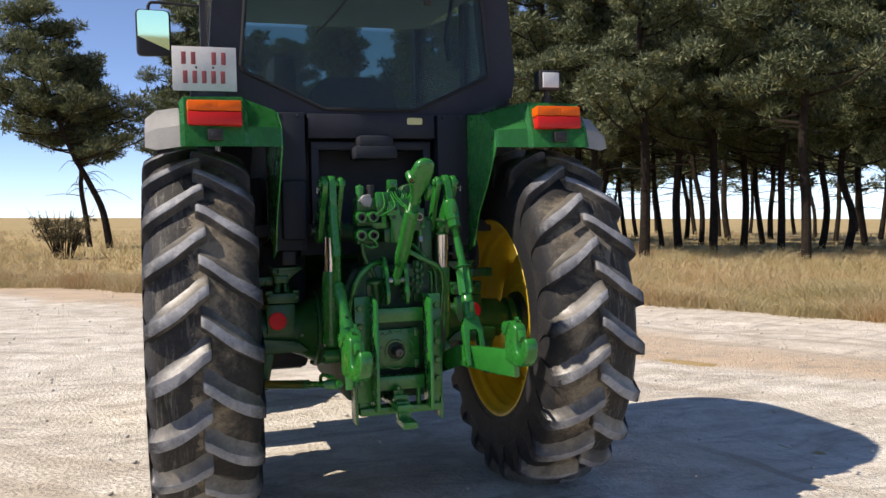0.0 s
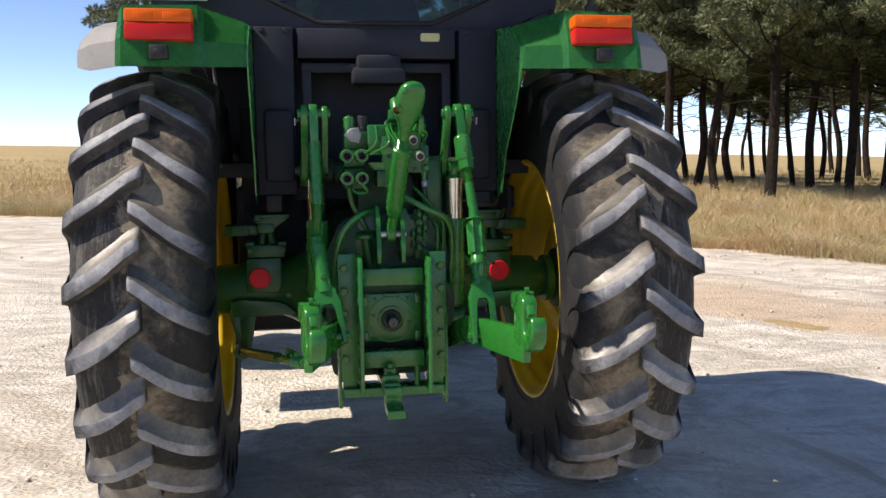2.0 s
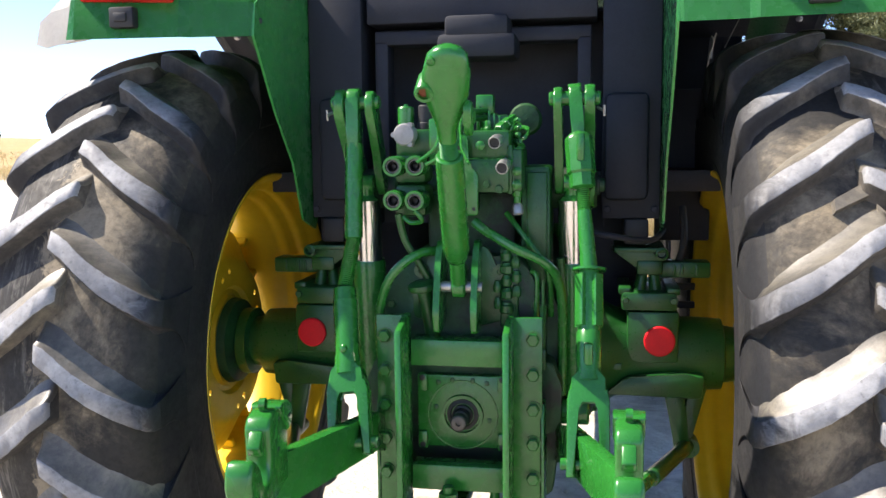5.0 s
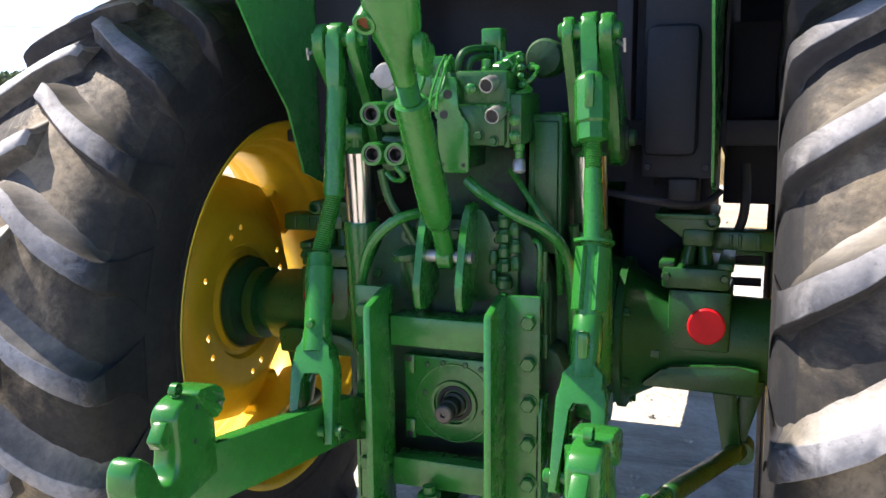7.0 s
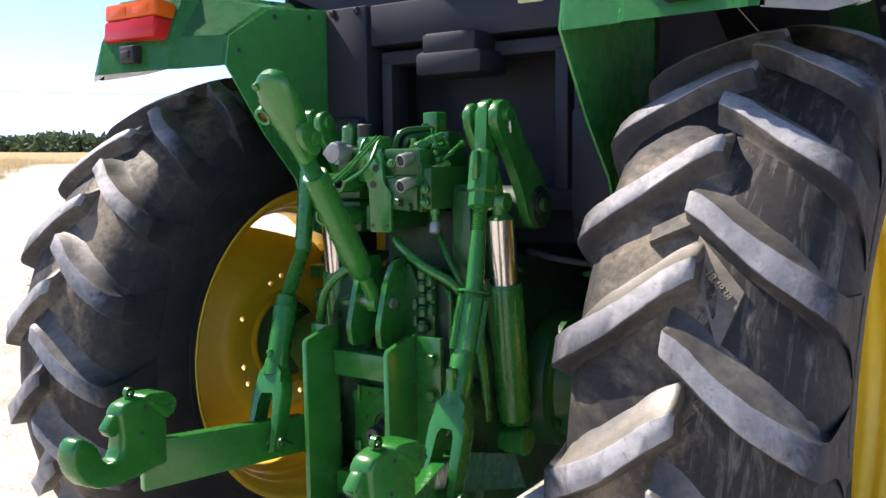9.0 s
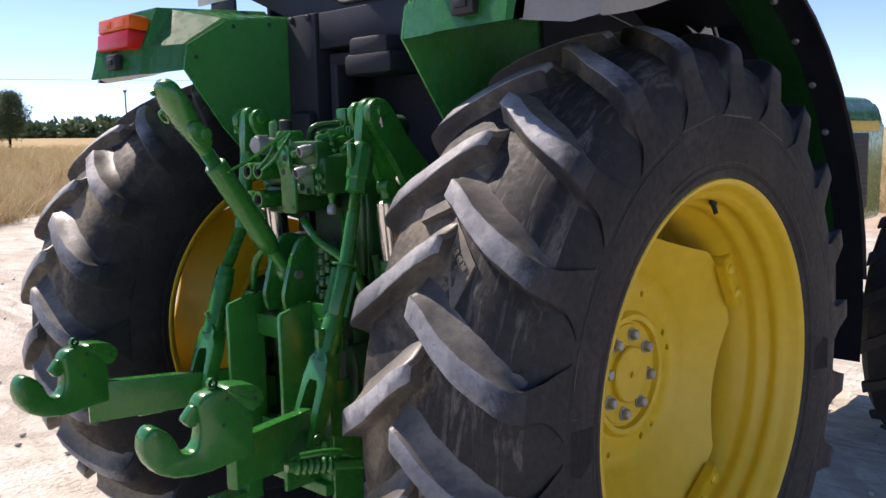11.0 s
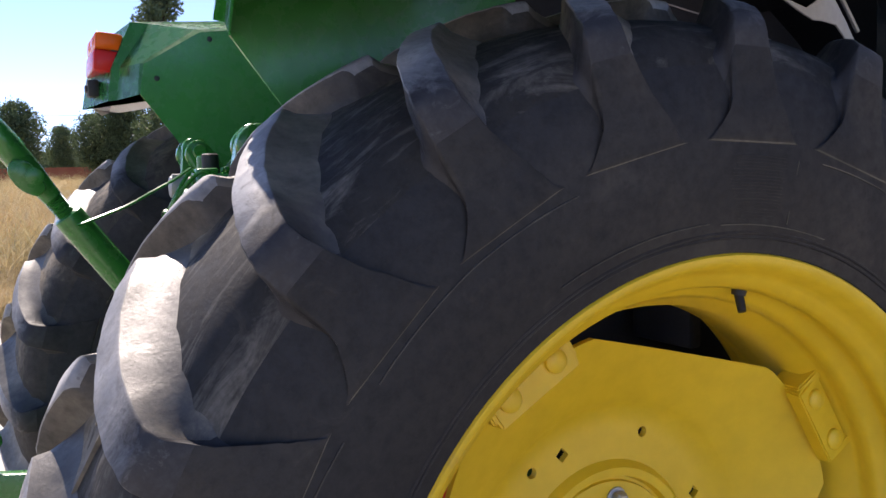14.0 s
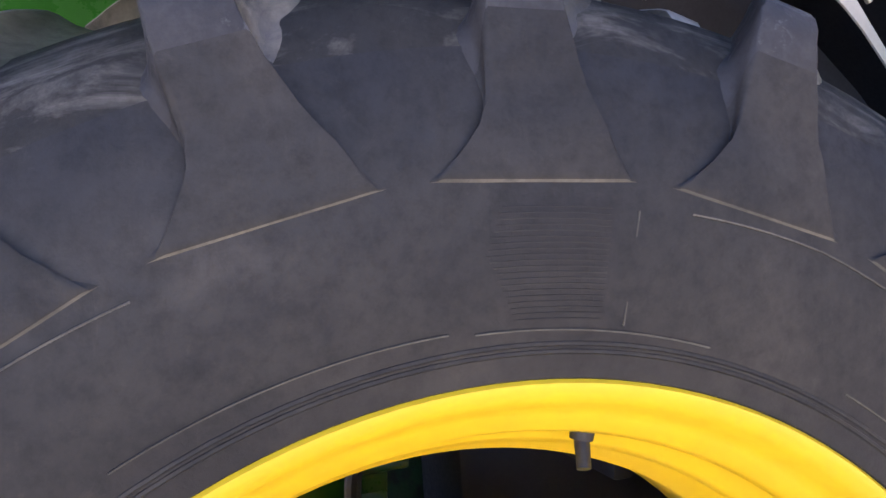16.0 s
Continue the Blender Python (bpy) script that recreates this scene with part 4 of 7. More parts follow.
def lug_mesh(side, wear, seed):
    """One tread bar that runs from the crown over the shoulder and down the side of the tyre, at turn 0; its edges are worn round."""
    bm = bmesh.new()
    rng = random.Random(seed)
    rings = []
    rows = glide(LUG, 3)
    for k, (bu, br, tu, tr, deg, hw_front, hw_back) in enumerate(rows):
        f = k / (len(rows) - 1)
        low = 1 - 0.7 * min(1.0, max(0.0, (f - 0.60) / 0.10))
        dip = wear * (0.5 + 0.5 * math.sin(6 * f + seed)) + rng.uniform(-0.0007, 0.0007)
        tr -= dip * low
        ring = []
        nick = [rng.uniform(-0.0012, 0.0012) for _ in range(2)]
        # (share of the height, half width) from the foot of one flank over the face to the other foot
        flank = [(-0.02, 0.019 * low + 0.003), (0.12, 0.011 * low), (0.35, 0.007 * low), (0.65, 0.003), (0.96, 0.0003), (1.0, -0.0018)]
        # the flank towards the front runs out in a wide hollow fillet, the other one stands steep
        ease = min(1.0, max(0.0, (f - 0.34) / 0.28))
        fillet = 0.046 * (1 - ease * ease * (3 - 2 * ease)) * min(1.0, 0.45 + f / 0.12)
        for sgn, hw, seq in ((-1, hw_front, flank), (1, hw_back, flank[::-1])):
            for h, w in seq:
                w += hw
                w += fillet * max(0.0, 1 - h) ** 1.7 if sgn < 0 else 0.0
                u, r = bu + (tu - bu) * h, br + (tr - br) * h
                a = radians(deg) + sgn * (w + (nick[0 if sgn < 0 else 1] if h > 0.7 else 0)) / r
                ring.append(bm.verts.new((side * u, r * math.cos(a), r * math.sin(a))))
        rings.append(ring)
    n = len(rings) - 1
    for k, (a, b) in enumerate(zip(rings, rings[1:])):
        for i in range(11):
            f = bm.faces.new((a[i], a[i + 1], b[i + 1], b[i]))
            if k > 26:
                f.material_index = 2
            elif i in (4, 5, 6):
                f.material_index = 1
            else:
                f.material_index = 3 if i < 4 and k < 24 else 0
    bm.faces.new(rings[0]).material_index = 0
    bm.faces.new(rings[-1][::-1]).material_index = 4
    bmesh.ops.recalc_face_normals(bm, faces=bm.faces[:])
    me = bpy.data.meshes.new("lug")
    bm.to_mesh(me)
    bm.free()
    for m in (RUBBER_SIDE, RUBBER_WORN, RUBBER, RUBBER_DUSTY_LIT, RUBBER_EDGE):
        me.materials.append(m)
    me.shade_smooth()
    me.set_sharp_from_angle(angle=radians(50))
    return me


LUG_MESH = {q: [lug_mesh(q, 0.002 + 0.0012 * k, k + 1) for k in range(4)] for q in (1, -1)}


def lathe_x(bm, xc, profile, seg=128, mat_of=lambda u, r: 0, y0=0.0, z0=AXLE):
    rings = [[bm.verts.new((xc + u, y0 + r * math.cos(2 * math.pi * k / seg), z0 + r * math.sin(2 * math.pi * k / seg))) for k in range(seg)] for u, r in profile]
    for (a, b), (u, r) in zip(zip(rings, rings[1:]), profile[1:]):
        for i in range(seg):
            f = bm.faces.new((a[i], a[(i + 1) % seg], b[(i + 1) % seg], b[i]))
            f.material_index = mat_of(u, r)
    return rings


def rear_tyre(xc, phase):
    """phase: the turn of the first lug tip on the +x half."""
    bm = bmesh.new()
    prof = CARCASS + [(-u, r) for u, r in CARCASS[-2::-1]]
    inner = [(-0.185, 0.49), (0.185, 0.49)]
    lathe_x(bm, xc, prof + inner + prof[:1], 132, lambda u, r: 1 if r > 0.775 else 0)
    tyre = part("tyre", bm, [RUBBER, RUBBER_TREAD], tractor, "dusty black ribbed tractor tyre, worn grey lugs")
    # moulded rings, lines and marks on both sides
    def skin(r):
        """How far the side of the tyre stands out at radius r."""
        for (u0, r0), (u1, r1) in zip(CARCASS, CARCASS[1:]):
            if r0 <= r <= r1:
                return u0 + (u1 - u0) * (r - r0) / (r1 - r0)
        return 0.19

    def mark(q, line, w, up=0.0016, name="moulded_line", mat=RUBBER, steps=10):
        """A raised line on side q: line gives (radius, turn) corners."""
        bm = bmesh.new()
        pts = []
        for (r0, a0), (r1, a1) in zip(line, line[1:]):
            n = max(1, int(abs(a1 - a0) / 1.5))
            pts += [(r0 + (r1 - r0) * k / n, a0 + (a1 - a0) * k / n) for k in range(n)]
        pts.append(line[-1])
        rings = []
        for i, (r, a) in enumerate(pts):
            r2, a2 = pts[min(i + 1, len(pts) - 1)]
            r1, a1 = pts[max(i - 1, 0)]
            tx, ty = r * radians(a2 - a1), r2 - r1
            n = math.hypot(tx, ty) or 1
            nx, ny = -ty / n, tx / n
            ring = []
            for o, h in ((-w, -0.002), (-w * 0.6, up), (w * 0.6, up), (w, -0.002)):
                rr, aa = r + ny * o, a + math.degrees(nx * o / r)
                ring.append(bm.verts.new(polar(xc, q * (skin(rr) + h), rr, aa)))
            rings.append(ring)
        rings_join(bm, rings, closed=False)
        part(name, bm, mat, tyre)

    for q in (-1, 1):
        bm = bmesh.new()
        for r0 in (0.532, 0.538):
            u0 = skin(r0)
            lathe_x(bm, xc, [(q * (u0 - 0.003), r0 - 0.004), (q * (u0 + 0.0012), r0 - 0.0012), (q * (u0 + 0.0012), r0 + 0.0012), (q * (u0 - 0.003), r0 + 0.004)], 132)
        part("moulded_ring", bm, RUBBER, tyre)
    q = 1 if xc > 0 else -1
    for a0, a1 in ((22, 50), (54, 76), (112, 140), (146, 170), (202, 238), (292, 330)):
        mark(q, [(0.640, a0), (0.644, (a0 + a1) / 2), (0.640, a1)], 0.0009, mat=RUBBER_EDGE)
    for a0 in (80, 172, 262, 352):
        mark(q, [(0.552, a0), (0.636, a0)], 0.0009, mat=RUBBER_EDGE)
        for k in range(20):
            mark(q, [(0.556 + 0.0042 * k, a0 + 2.0), (0.556 + 0.0042 * k, a0 + 11.0 - 3.5 * abs(k / 19 - 0.6))], 0.0008, 0.0007, "moulded_rib")
    for a0, a1, r0 in ((72, 92, 0.546), (94, 118, 0.552), (160, 190, 0.548), (20, 58, 0.549)):
        mark(q, [(r0, a0), (r0 + 0.003, a1)], 0.0009, mat=RUBBER_EDGE)
    for side, first in ((1, phase), (-1, phase + 180 / 22)):
        for k in range(22):
            lug = new("lug", LUG_MESH[side][(3 * k + (side > 0)) % 4])
            lug.parent = tyre
            lug.matrix_basis = Matrix.Translation((xc, 0, AXLE)) @ Matrix.Rotation(radians(first + k * 360 / 22), 4, "X")
    return tyre


XW = 0.842
tyre_right = rear_tyre(XW, 142.1)
# raised three-cornered plate with the size, moulded between two lugs, and a low tie bar beside it
bm = bmesh.new()
low, high = [], []
for u, a in ((0.006, 146.2), (0.003, 149.4), (0.064, 159.3), (0.092, 152.6)):
    low.append(bm.verts.new(polar(XW, u, 0.822, a)))
    high.append(bm.verts.new(polar(XW, u * 0.985 + 0.001, 0.8365 - u * 0.06, a)))
rings_join(bm, [low, high])
plate_18 = part("size_plate", bm, RUBBER_PLATE, tyre_right, "raised plate with moulded tyre size")
bm = bmesh.new()
low, high = [], []
for u, a in ((-0.008, 143.0), (-0.008, 145.2), (-0.075, 147.6), (-0.075, 145.8)):
    low.append(bm.verts.new(polar(XW, u, 0.822, a)))
    high.append(bm.verts.new(polar(XW, u * 0.96, 0.845, a)))
rings_join(bm, [low, high])
part("tie_bar", bm, RUBBER_PLATE, tyre_right)
txt = bpy.data.curves.new("size_text", "FONT")
txt.body = "18.4R38"
txt.size = 0.018
txt.extrude = 0.0012
txt.align_x, txt.align_y = "CENTER", "CENTER"
p0, p1 = polar(XW, 0.022, 0.8358, 150.0), polar(XW, 0.080, 0.8325, 154.2)
ex_ = (p1 - p0).normalized()
ez_ = polar(0, 0.0, 1.0, 151.1) - Vector((0, 0, AXLE))
ez_ = (ez_ - ex_ * ez_.dot(ex_)).normalized()
ey_ = ez_.cross(ex_)
tmp = bpy.data.objects.new("size_text", txt)
me = bpy.data.meshes.new_from_object(tmp)
bpy.data.objects.remove(tmp)
mat_ = Matrix((ex_, ey_, ez_)).transposed().to_4x4()
mat_.translation = (p0 + p1) / 2 + ez_ * 0.0015
me.transform(mat_)
me.materials.append(RUBBER_PLATE)
size_text = new("size_text", me)
size_text.parent = plate_18
tyre_left = rear_tyre(-XW, 135.8)


def rim_and_disc(side, lobe_turn, hole_turn):
    xc = side * XW
    bm = bmesh.new()
    prof = [(0.206, 0.514), (0.213, 0.508), (0.212, 0.500), (0.200, 0.490), (0.184, 0.486), (0.172, 0.476), (0.164, 0.464), (0.148, 0.459), (0.138, 0.465), (0.126, 0.462), (0.116, 0.448), (0.100, 0.440), (0.088, 0.444), (0.072, 0.441), (0.055, 0.424)]
    full = prof + [(-u, r) for u, r in prof[::-1]]
    back = [(u * 0.985, r + 0.008) for u, r in full[::-1]]
    lathe_x(bm, xc, full + back + full[:1], 128)
    rim = part("wheel_rim", bm, YELLOW, tractor, "yellow painted steel wheel rim", smooth=50)
    # the dished disc with four bolted lobes
    bm = bmesh.new()
    seg = 144
    prof_r = [(0.0, 0.0), (0.0, 0.060), (0.0, 0.131), (-0.005, 0.133), (-0.005, 0.138), (0.010, 0.142), (0.012, 0.156), (-0.002, 0.166), (-0.004, 0.185), (-0.006, 0.215), (-0.004, 0.245), (0.012, 0.262), (0.018, 0.27)]

    def edge(deg):
        t = (deg - lobe_turn + 45) % 90 - 45
        return min(0.394, 0.352 / math.cos(radians(45 - abs(t))) if abs(t) > 12 else 0.394)

    x0 = side * 0.797
    rings = []
    for u, r in prof_r[1:]:
        rings.append([bm.verts.new((x0 + side * u, r * math.cos(2 * math.pi * k / seg), AXLE + r * math.sin(2 * math.pi * k / seg))) for k in range(seg)])
    for f in (0.35, 0.7, 1.0):
        ring = []
        for k in range(seg):
            a = 360 * k / seg
            r = 0.27 + (edge(a) - 0.27) * f
            u = 0.018 + (r - 0.27) * 0.60
            ring.append(bm.verts.new((x0 + side * u, r * math.cos(radians(a)), AXLE + r * math.sin(radians(a)))))
        rings.append(ring)
    front = rings
    backr = [[bm.verts.new(v.co - Vector((side * 0.012, 0, 0))) for v in ring] for ring in rings]
    rings_join(bm, front, cap=False)
    rings_join(bm, backr, cap=False)
    rings_join(bm, [front[-1], backr[-1]], cap=False)
    bm.faces.new(front[0])
    bm.faces.new(backr[0])
    # six drilled holes and four square ones go through the disc
    disc_me = bpy.data.meshes.new("wheel_disc")
    bmesh.ops.recalc_face_normals(bm, faces=bm.faces[:])
    bm.to_mesh(disc_me)
    bm.free()
    bm = bmesh.new()
    for first, step, count, rad, size, n in ((hole_turn[0], 60, 6, 0.214, 0.0085, 18), (hole_turn[1], 90, 4, 0.202, 0.0115, 4)):
        for k in range(count):
            a = radians(first + step * k)
            turned(bm, (x0 - side * 0.05, rad * math.cos(a), AXLE + rad * math.sin(a)), (side, 0, 0), [(0, size), (0.10, size)], n)
    bmesh.ops.recalc_face_normals(bm, faces=bm.faces[:])
    drill_me = bpy.data.meshes.new("drill")
    bm.to_mesh(drill_me)
    bm.free()
    blank, drill = new("blank", disc_me), new("drill", drill_me)
    cut = blank.modifiers.new("cut", "BOOLEAN")
    cut.object = drill
    cut.operation = "DIFFERENCE"
    cut.solver = "EXACT"
    bpy.context.view_layer.update()
    done = bpy.data.meshes.new_from_object(blank.evaluated_get(bpy.context.evaluated_depsgraph_get()))
    for ob in (blank, drill):
        bpy.data.objects.remove(ob)
    bm = bmesh.new()
    bm.from_mesh(done)
    disc = part("wheel_disc", bm, YELLOW, tractor, "yellow dished steel wheel disc", smooth=40)
    # hub cap, wheel bolts
    bm = bmesh.new()
    turned(bm, (x0 - side * 0.002, 0, AXLE), (side, 0, 0), [(0, 0.074), (0.014, 0.074), (0.018, 0.070), (0.018, 0.030), (0.0165, 0.004)], 48)
    turned(bm, (x0 + side * 0.0165, 0, AXLE), (side, 0, 0), [(0, 0.008), (0.003, 0.008), (0.003, 0.004), (0, 0.003)], 16)
    part("hub_cap", bm, YELLOW, disc)
    for k in range(8):
        bm = bmesh.new()
        a = 79 + 45 * k
        p = Vector((x0 - side * 0.001, 0.1035 * math.cos(radians(a)), AXLE + 0.1035 * math.sin(radians(a))))
        turned(bm, p, (side, 0, 0), [(0, 0.0185), (0.004, 0.0185), (0.005, 0.015)], 20)
        turned(bm, p + Vector((side * 0.005, 0, 0)), (side, 0, 0), [(0, 0.0145), (0.013, 0.0145), (0.017, 0.011)], 6)
        part("wheel_bolt", bm, ZINC, disc)
    # brackets between rim and disc, each with two bolts
    for k in range(4):
        c = lobe_turn + 90 * k
        bm = bmesh.new()
        ex = Vector((0, -math.sin(radians(c)), math.cos(radians(c))))
        er = Vector((0, math.cos(radians(c)), math.sin(radians(c))))
        o = Vector((side * 0.893, 0, AXLE)) + er * 0.405
        nx = Vector((side, 0, 0))
        out = [(-0.075, -0.028), (0.075, -0.028), (0.075, 0.03), (-0.075, 0.03)]
        a = [bm.verts.new(o + ex * p + er * q + nx * 0.0) for p, q in out]
        b = [bm.verts.new(o + ex * p * 0.96 + er * q + nx * (0.030 if q < 0 else 0.022)) for p, q in out]
        rings_join(bm, [a, b])
        # the two cheeks reaching out to the rim
        for s in (-1, 1):
            e = [(0.060, -0.02, -0.03), (0.078, -0.02, -0.03), (0.078, 0.034, 0.0), (0.060, 0.034, 0.0)]
            a = [bm.verts.new(o + ex * s * p + er * q + nx * -0.035) for p, q, _ in e]
            b = [bm.verts.new(o + ex * s * p + er * q + nx * 0.024) for p, q, _ in e]
            rings_join(bm, [a, b])
        bmesh.ops.bevel(bm, geom=bm.edges[:], offset=0.003, segments=2, affect="EDGES")
        br = part("rim_bracket", bm, YELLOW, rim)
        for s in (-0.042, 0.042):
            bm = bmesh.new()
            turned(bm, o + ex * s + nx * 0.025, nx, [(0, 0.017), (0.006, 0.0165), (0.010, 0.012), (0.011, 0.004)], 24)
            part("rivet", bm, YELLOW, disc)
    # tyre valve
    bm = bmesh.new()
    a = radians(77.2)
    er = Vector((0, math.cos(a), math.sin(a)))
    o = Vector((side * 0.978, 0, AXLE)) + er * 0.463
    tip = o - er * 0.034 + Vector((side * 0.012, 0, 0))
    rod(bm, o, o - er * 0.012, 0.011, 0.010, 14)
    rod(bm, o - er * 0.010, tip, 0.0068, 0.006, 12)
    part("tyre_valve", bm, BLACK, rim)
    return rim, disc


rim_right, disc_right = rim_and_disc(1, 31.0, (8.3, 22.5))
rim_left, disc_left = rim_and_disc(-1, 31.0, (33.5, 17.7))


# ---- mudguards ----
ARCH_GREY = surface("dusty_dark_grey_plastic", (0.10, 0.10, 0.10), (0.15, 0.145, 0.14), 9, 0.6, 0.8, fine=120)


def mudguard(s):
    """s: the side. A folded green shell: rear band, top bevel, inner cheek."""
    label = "green folded steel mudguard over the rear tyre"
    bm = bmesh.new()
    t = 0.006
    # rear band and rising top, from the inside outwards
    rows = [  # x, then (y, z) of lower edge, fold, top fold, front of top
        (0.489, (-0.480, 1.700), (-0.470, 1.777), (-0.325, 1.862), (-0.06, 1.890)),
        (0.500, (-0.488, 1.698), (-0.478, 1.779), (-0.335, 1.870), (-0.06, 1.896)),
        (0.632, (-0.525, 1.695), (-0.512, 1.782), (-0.430, 1.902), (-0.06, 1.915)),
        (0.650, (-0.545, 1.694), (-0.530, 1.783), (-0.475, 1.908), (-0.06, 1.932)),
        (0.890, (-0.590, 1.690), (-0.572, 1.782), (-0.505, 1.900), (-0.06, 1.930)),
        (0.908, (-0.588, 1.690), (-0.560, 1.784), (-0.480, 1.880), (-0.06, 1.915)),
    ]
    grid = []
    for x, *yz in rows:
        grid.append([bm.verts.new((s * x, y, z)) for y, z in yz])
    for a, b in zip(grid, grid[1:]):
        for i in range(3):
            bm.faces.new((a[i], a[i + 1], b[i + 1], b[i]))
    # outer side closing face
    o = grid[-1]
    base = bm.verts.new((s * 0.908, -0.06, 1.77))
    bm.faces.new((o[0], o[1], o[2], o[3], base))
    ext = bmesh.ops.solidify(bm, geom=bm.faces[:], thickness=t)
    guard = part("mudguard", bm, GREEN_LIT_SHEET, tractor, label, smooth=18)
    # inner cheek
    bm = bmesh.new()
    out = [(-0.484, 1.700), (-0.352, 1.520), (-0.235, 1.395), (-0.165, 1.235), (-0.06, 1.20), (0.10, 1.42), (0.50, 1.60), (0.80, 1.60), (0.80, 1.89), (-0.06, 1.890), (-0.325, 1.862), (-0.470, 1.777)]
    slab(bm, out, "x", s * 0.489 - 0.003, s * 0.489 + 0.003, 0.0)
    part("mudguard_cheek", bm, GREEN_LIT_SHEET, guard)
    for y, z in ((-0.44, 1.74), (-0.30, 1.845), (-0.16, 1.86)):
        bm = bmesh.new()
        turned(bm, (s * 0.489 - s * 0.003, y, z), (-s, 0, 0), [(0, 0.007), (0.003, 0.006), (0.004, 0.003)], 12)
        part("cheek_fastener", bm, CAB_DARK, guard)
    bm = bmesh.new()
    slab(bm, [(0.04, 1.30), (0.50, 1.22), (1.32, 1.22), (1.32, 1.90), (0.04, 1.90)], "x", *sorted((s * 0.496, s * 0.504)), 0.0)
    part("cheek_liner", bm, CAB_DARK, guard)
    # pale bent bracket and stay deep inside the arch
    bm = bmesh.new()
    slab(bm, [(0.49, 1.786), (0.517, 1.773), (0.552, 1.757), (0.585, 1.744), (0.609, 1.744), (0.647, 1.738), (0.67, 1.717), (0.695, 1.690), (0.775, 1.585), (0.782, 1.592), (0.71, 1.695), (0.674, 1.747), (0.647, 1.781), (0.629, 1.800), (0.612, 1.796), (0.590, 1.780), (0.565, 1.766), (0.535, 1.774)], "x", *sorted((s * 0.688, s * 0.692)), 0.0)
    part("arch_bracket", bm, GREY_PLASTIC, guard, "pale bent steel bracket")
    for p0, p1, r in (((s * 0.70, 0.615, 1.835), (s * 0.70, 0.698, 1.726), 0.0045), ((s * 0.70, 0.02, 1.786), (s * 0.70, 0.36, 1.726), 0.0016)):
        bm = bmesh.new()
        rod(bm, p0, p1, r, seg=8)
        part("arch_stay", bm, ZINC, guard)
    # front arch of the mudguard over the tyre: green inside, black outside, grey lip
    for xs, mat, nm, k0, k1 in (((0.492, 0.64, 0.80), CAB_DARK, "arch_liner", 0, 6), ((0.492, 0.64, 0.80), CAB_DARK, "front_liner", 6, 10), ((0.80, 0.86, 0.92), GREEN_CAST, "mudguard_arch", 0, 12), ((0.92, 0.965, 1.008), CAB_DARK, "arch_skirt", 0, 15),
                                ((1.008, 1.020, 1.026), ARCH_GREY, "arch_lip", 3, 13)):
        bm = bmesh.new()
        prev = None
        for k in range(k0, k1 + 1):
            a = radians(100 - 7.2 * k)
            pr = []
            for i, x in enumerate(xs):
                r = 1.03 + 0.09 * min(1.0, 7.2 * k / 35) + (0.045 if k0 == 6 else 0.0) - (0.02 if mat is ARCH_GREY and i == 2 else 0.0)
                pr.append(bm.verts.new((s * x, r * math.cos(a), AXLE + r * math.sin(a))))
            if prev:
                for i in range(len(xs) - 1):
                    bm.faces.new((prev[i], prev[i + 1], pr[i + 1], pr[i]))
            prev = pr
        bmesh.ops.solidify(bm, geom=bm.faces[:], thickness=0.008)
        arch = part(nm, bm, mat, guard)
        if nm == "arch_skirt":
            for k in range(5):
                a = radians(72 - 9.5 * k)
                bm = bmesh.new()
                er = Vector((0, math.cos(a), math.sin(a)))
                turned(bm, Vector((s * 0.945, 0, AXLE)) + er * 1.100, -er, [(0, 0.011), (0.006, 0.010), (0.008, 0.005)], 12)
                part("screw", bm, ZINC, arch)
    # pale grey outer extension
    bm = bmesh.new()
    pts = [(-0.560, 1.692), (-0.540, 1.780), (-0.46, 1.846), (-0.30, 1.880), (0.05, 1.905)]
    low = [(-0.52, 1.692), (-0.46, 1.702), (-0.36, 1.722), (-0.22, 1.76), (0.05, 1.81)]
    rowa = [bm.verts.new((s * 0.902, y, z)) for y, z in pts]
    rowb = [bm.verts.new((s * 1.000, y + 0.035, z - 0.012)) for y, z in pts]
    rowc = [bm.verts.new((s * 1.045, y + 0.06, 0.62 * z + 0.38 * w)) for (y, z), (_, w) in zip(pts, low)]
    rowd = [bm.verts.new((s * 1.035, y + 0.05, z)) for y, z in low]
    for p, q in ((rowa, rowb), (rowb, rowc), (rowc, rowd)):
        for i in range(4):
            bm.faces.new((p[i], p[i + 1], q[i + 1], q[i]))
    bm.faces.new((rowa[0], rowb[0], rowc[0], rowd[0]))
    bmesh.ops.solidify(bm, geom=bm.faces[:], thickness=0.005)
    part("mudguard_extension", bm, GREY_PLASTIC, guard, "pale grey plastic mudguard edge", smooth=25)
    # tail lamp: black tray, red lower and orange upper lens
    tilt = Matrix.Rotation(radians(-6), 4, "X")
    about = Vector((s * 0.77, -0.55, 1.825))
    x0, x1 = sorted((s * 0.660, s * 0.878))
    bm = bmesh.new()
    box(bm, (x0 + 0.004, -0.530, 1.780), (x1 - 0.004, -0.45, 1.876), 0.006, rot=tilt, about=about)
    lamp = part("tail_lamp", bm, BLACK, guard, "tail lamp with red and orange lenses in a black tray")
    bm = bmesh.new()
    box(bm, (x0, -0.572, 1.776), (x1, -0.500, 1.834), 0.008, rot=tilt, about=about)
    part("red_lens", bm, LENS_RED, lamp)
    bm = bmesh.new()
    box(bm, (x0, -0.571, 1.8345), (x1, -0.500, 1.881), 0.008, rot=tilt, about=about)
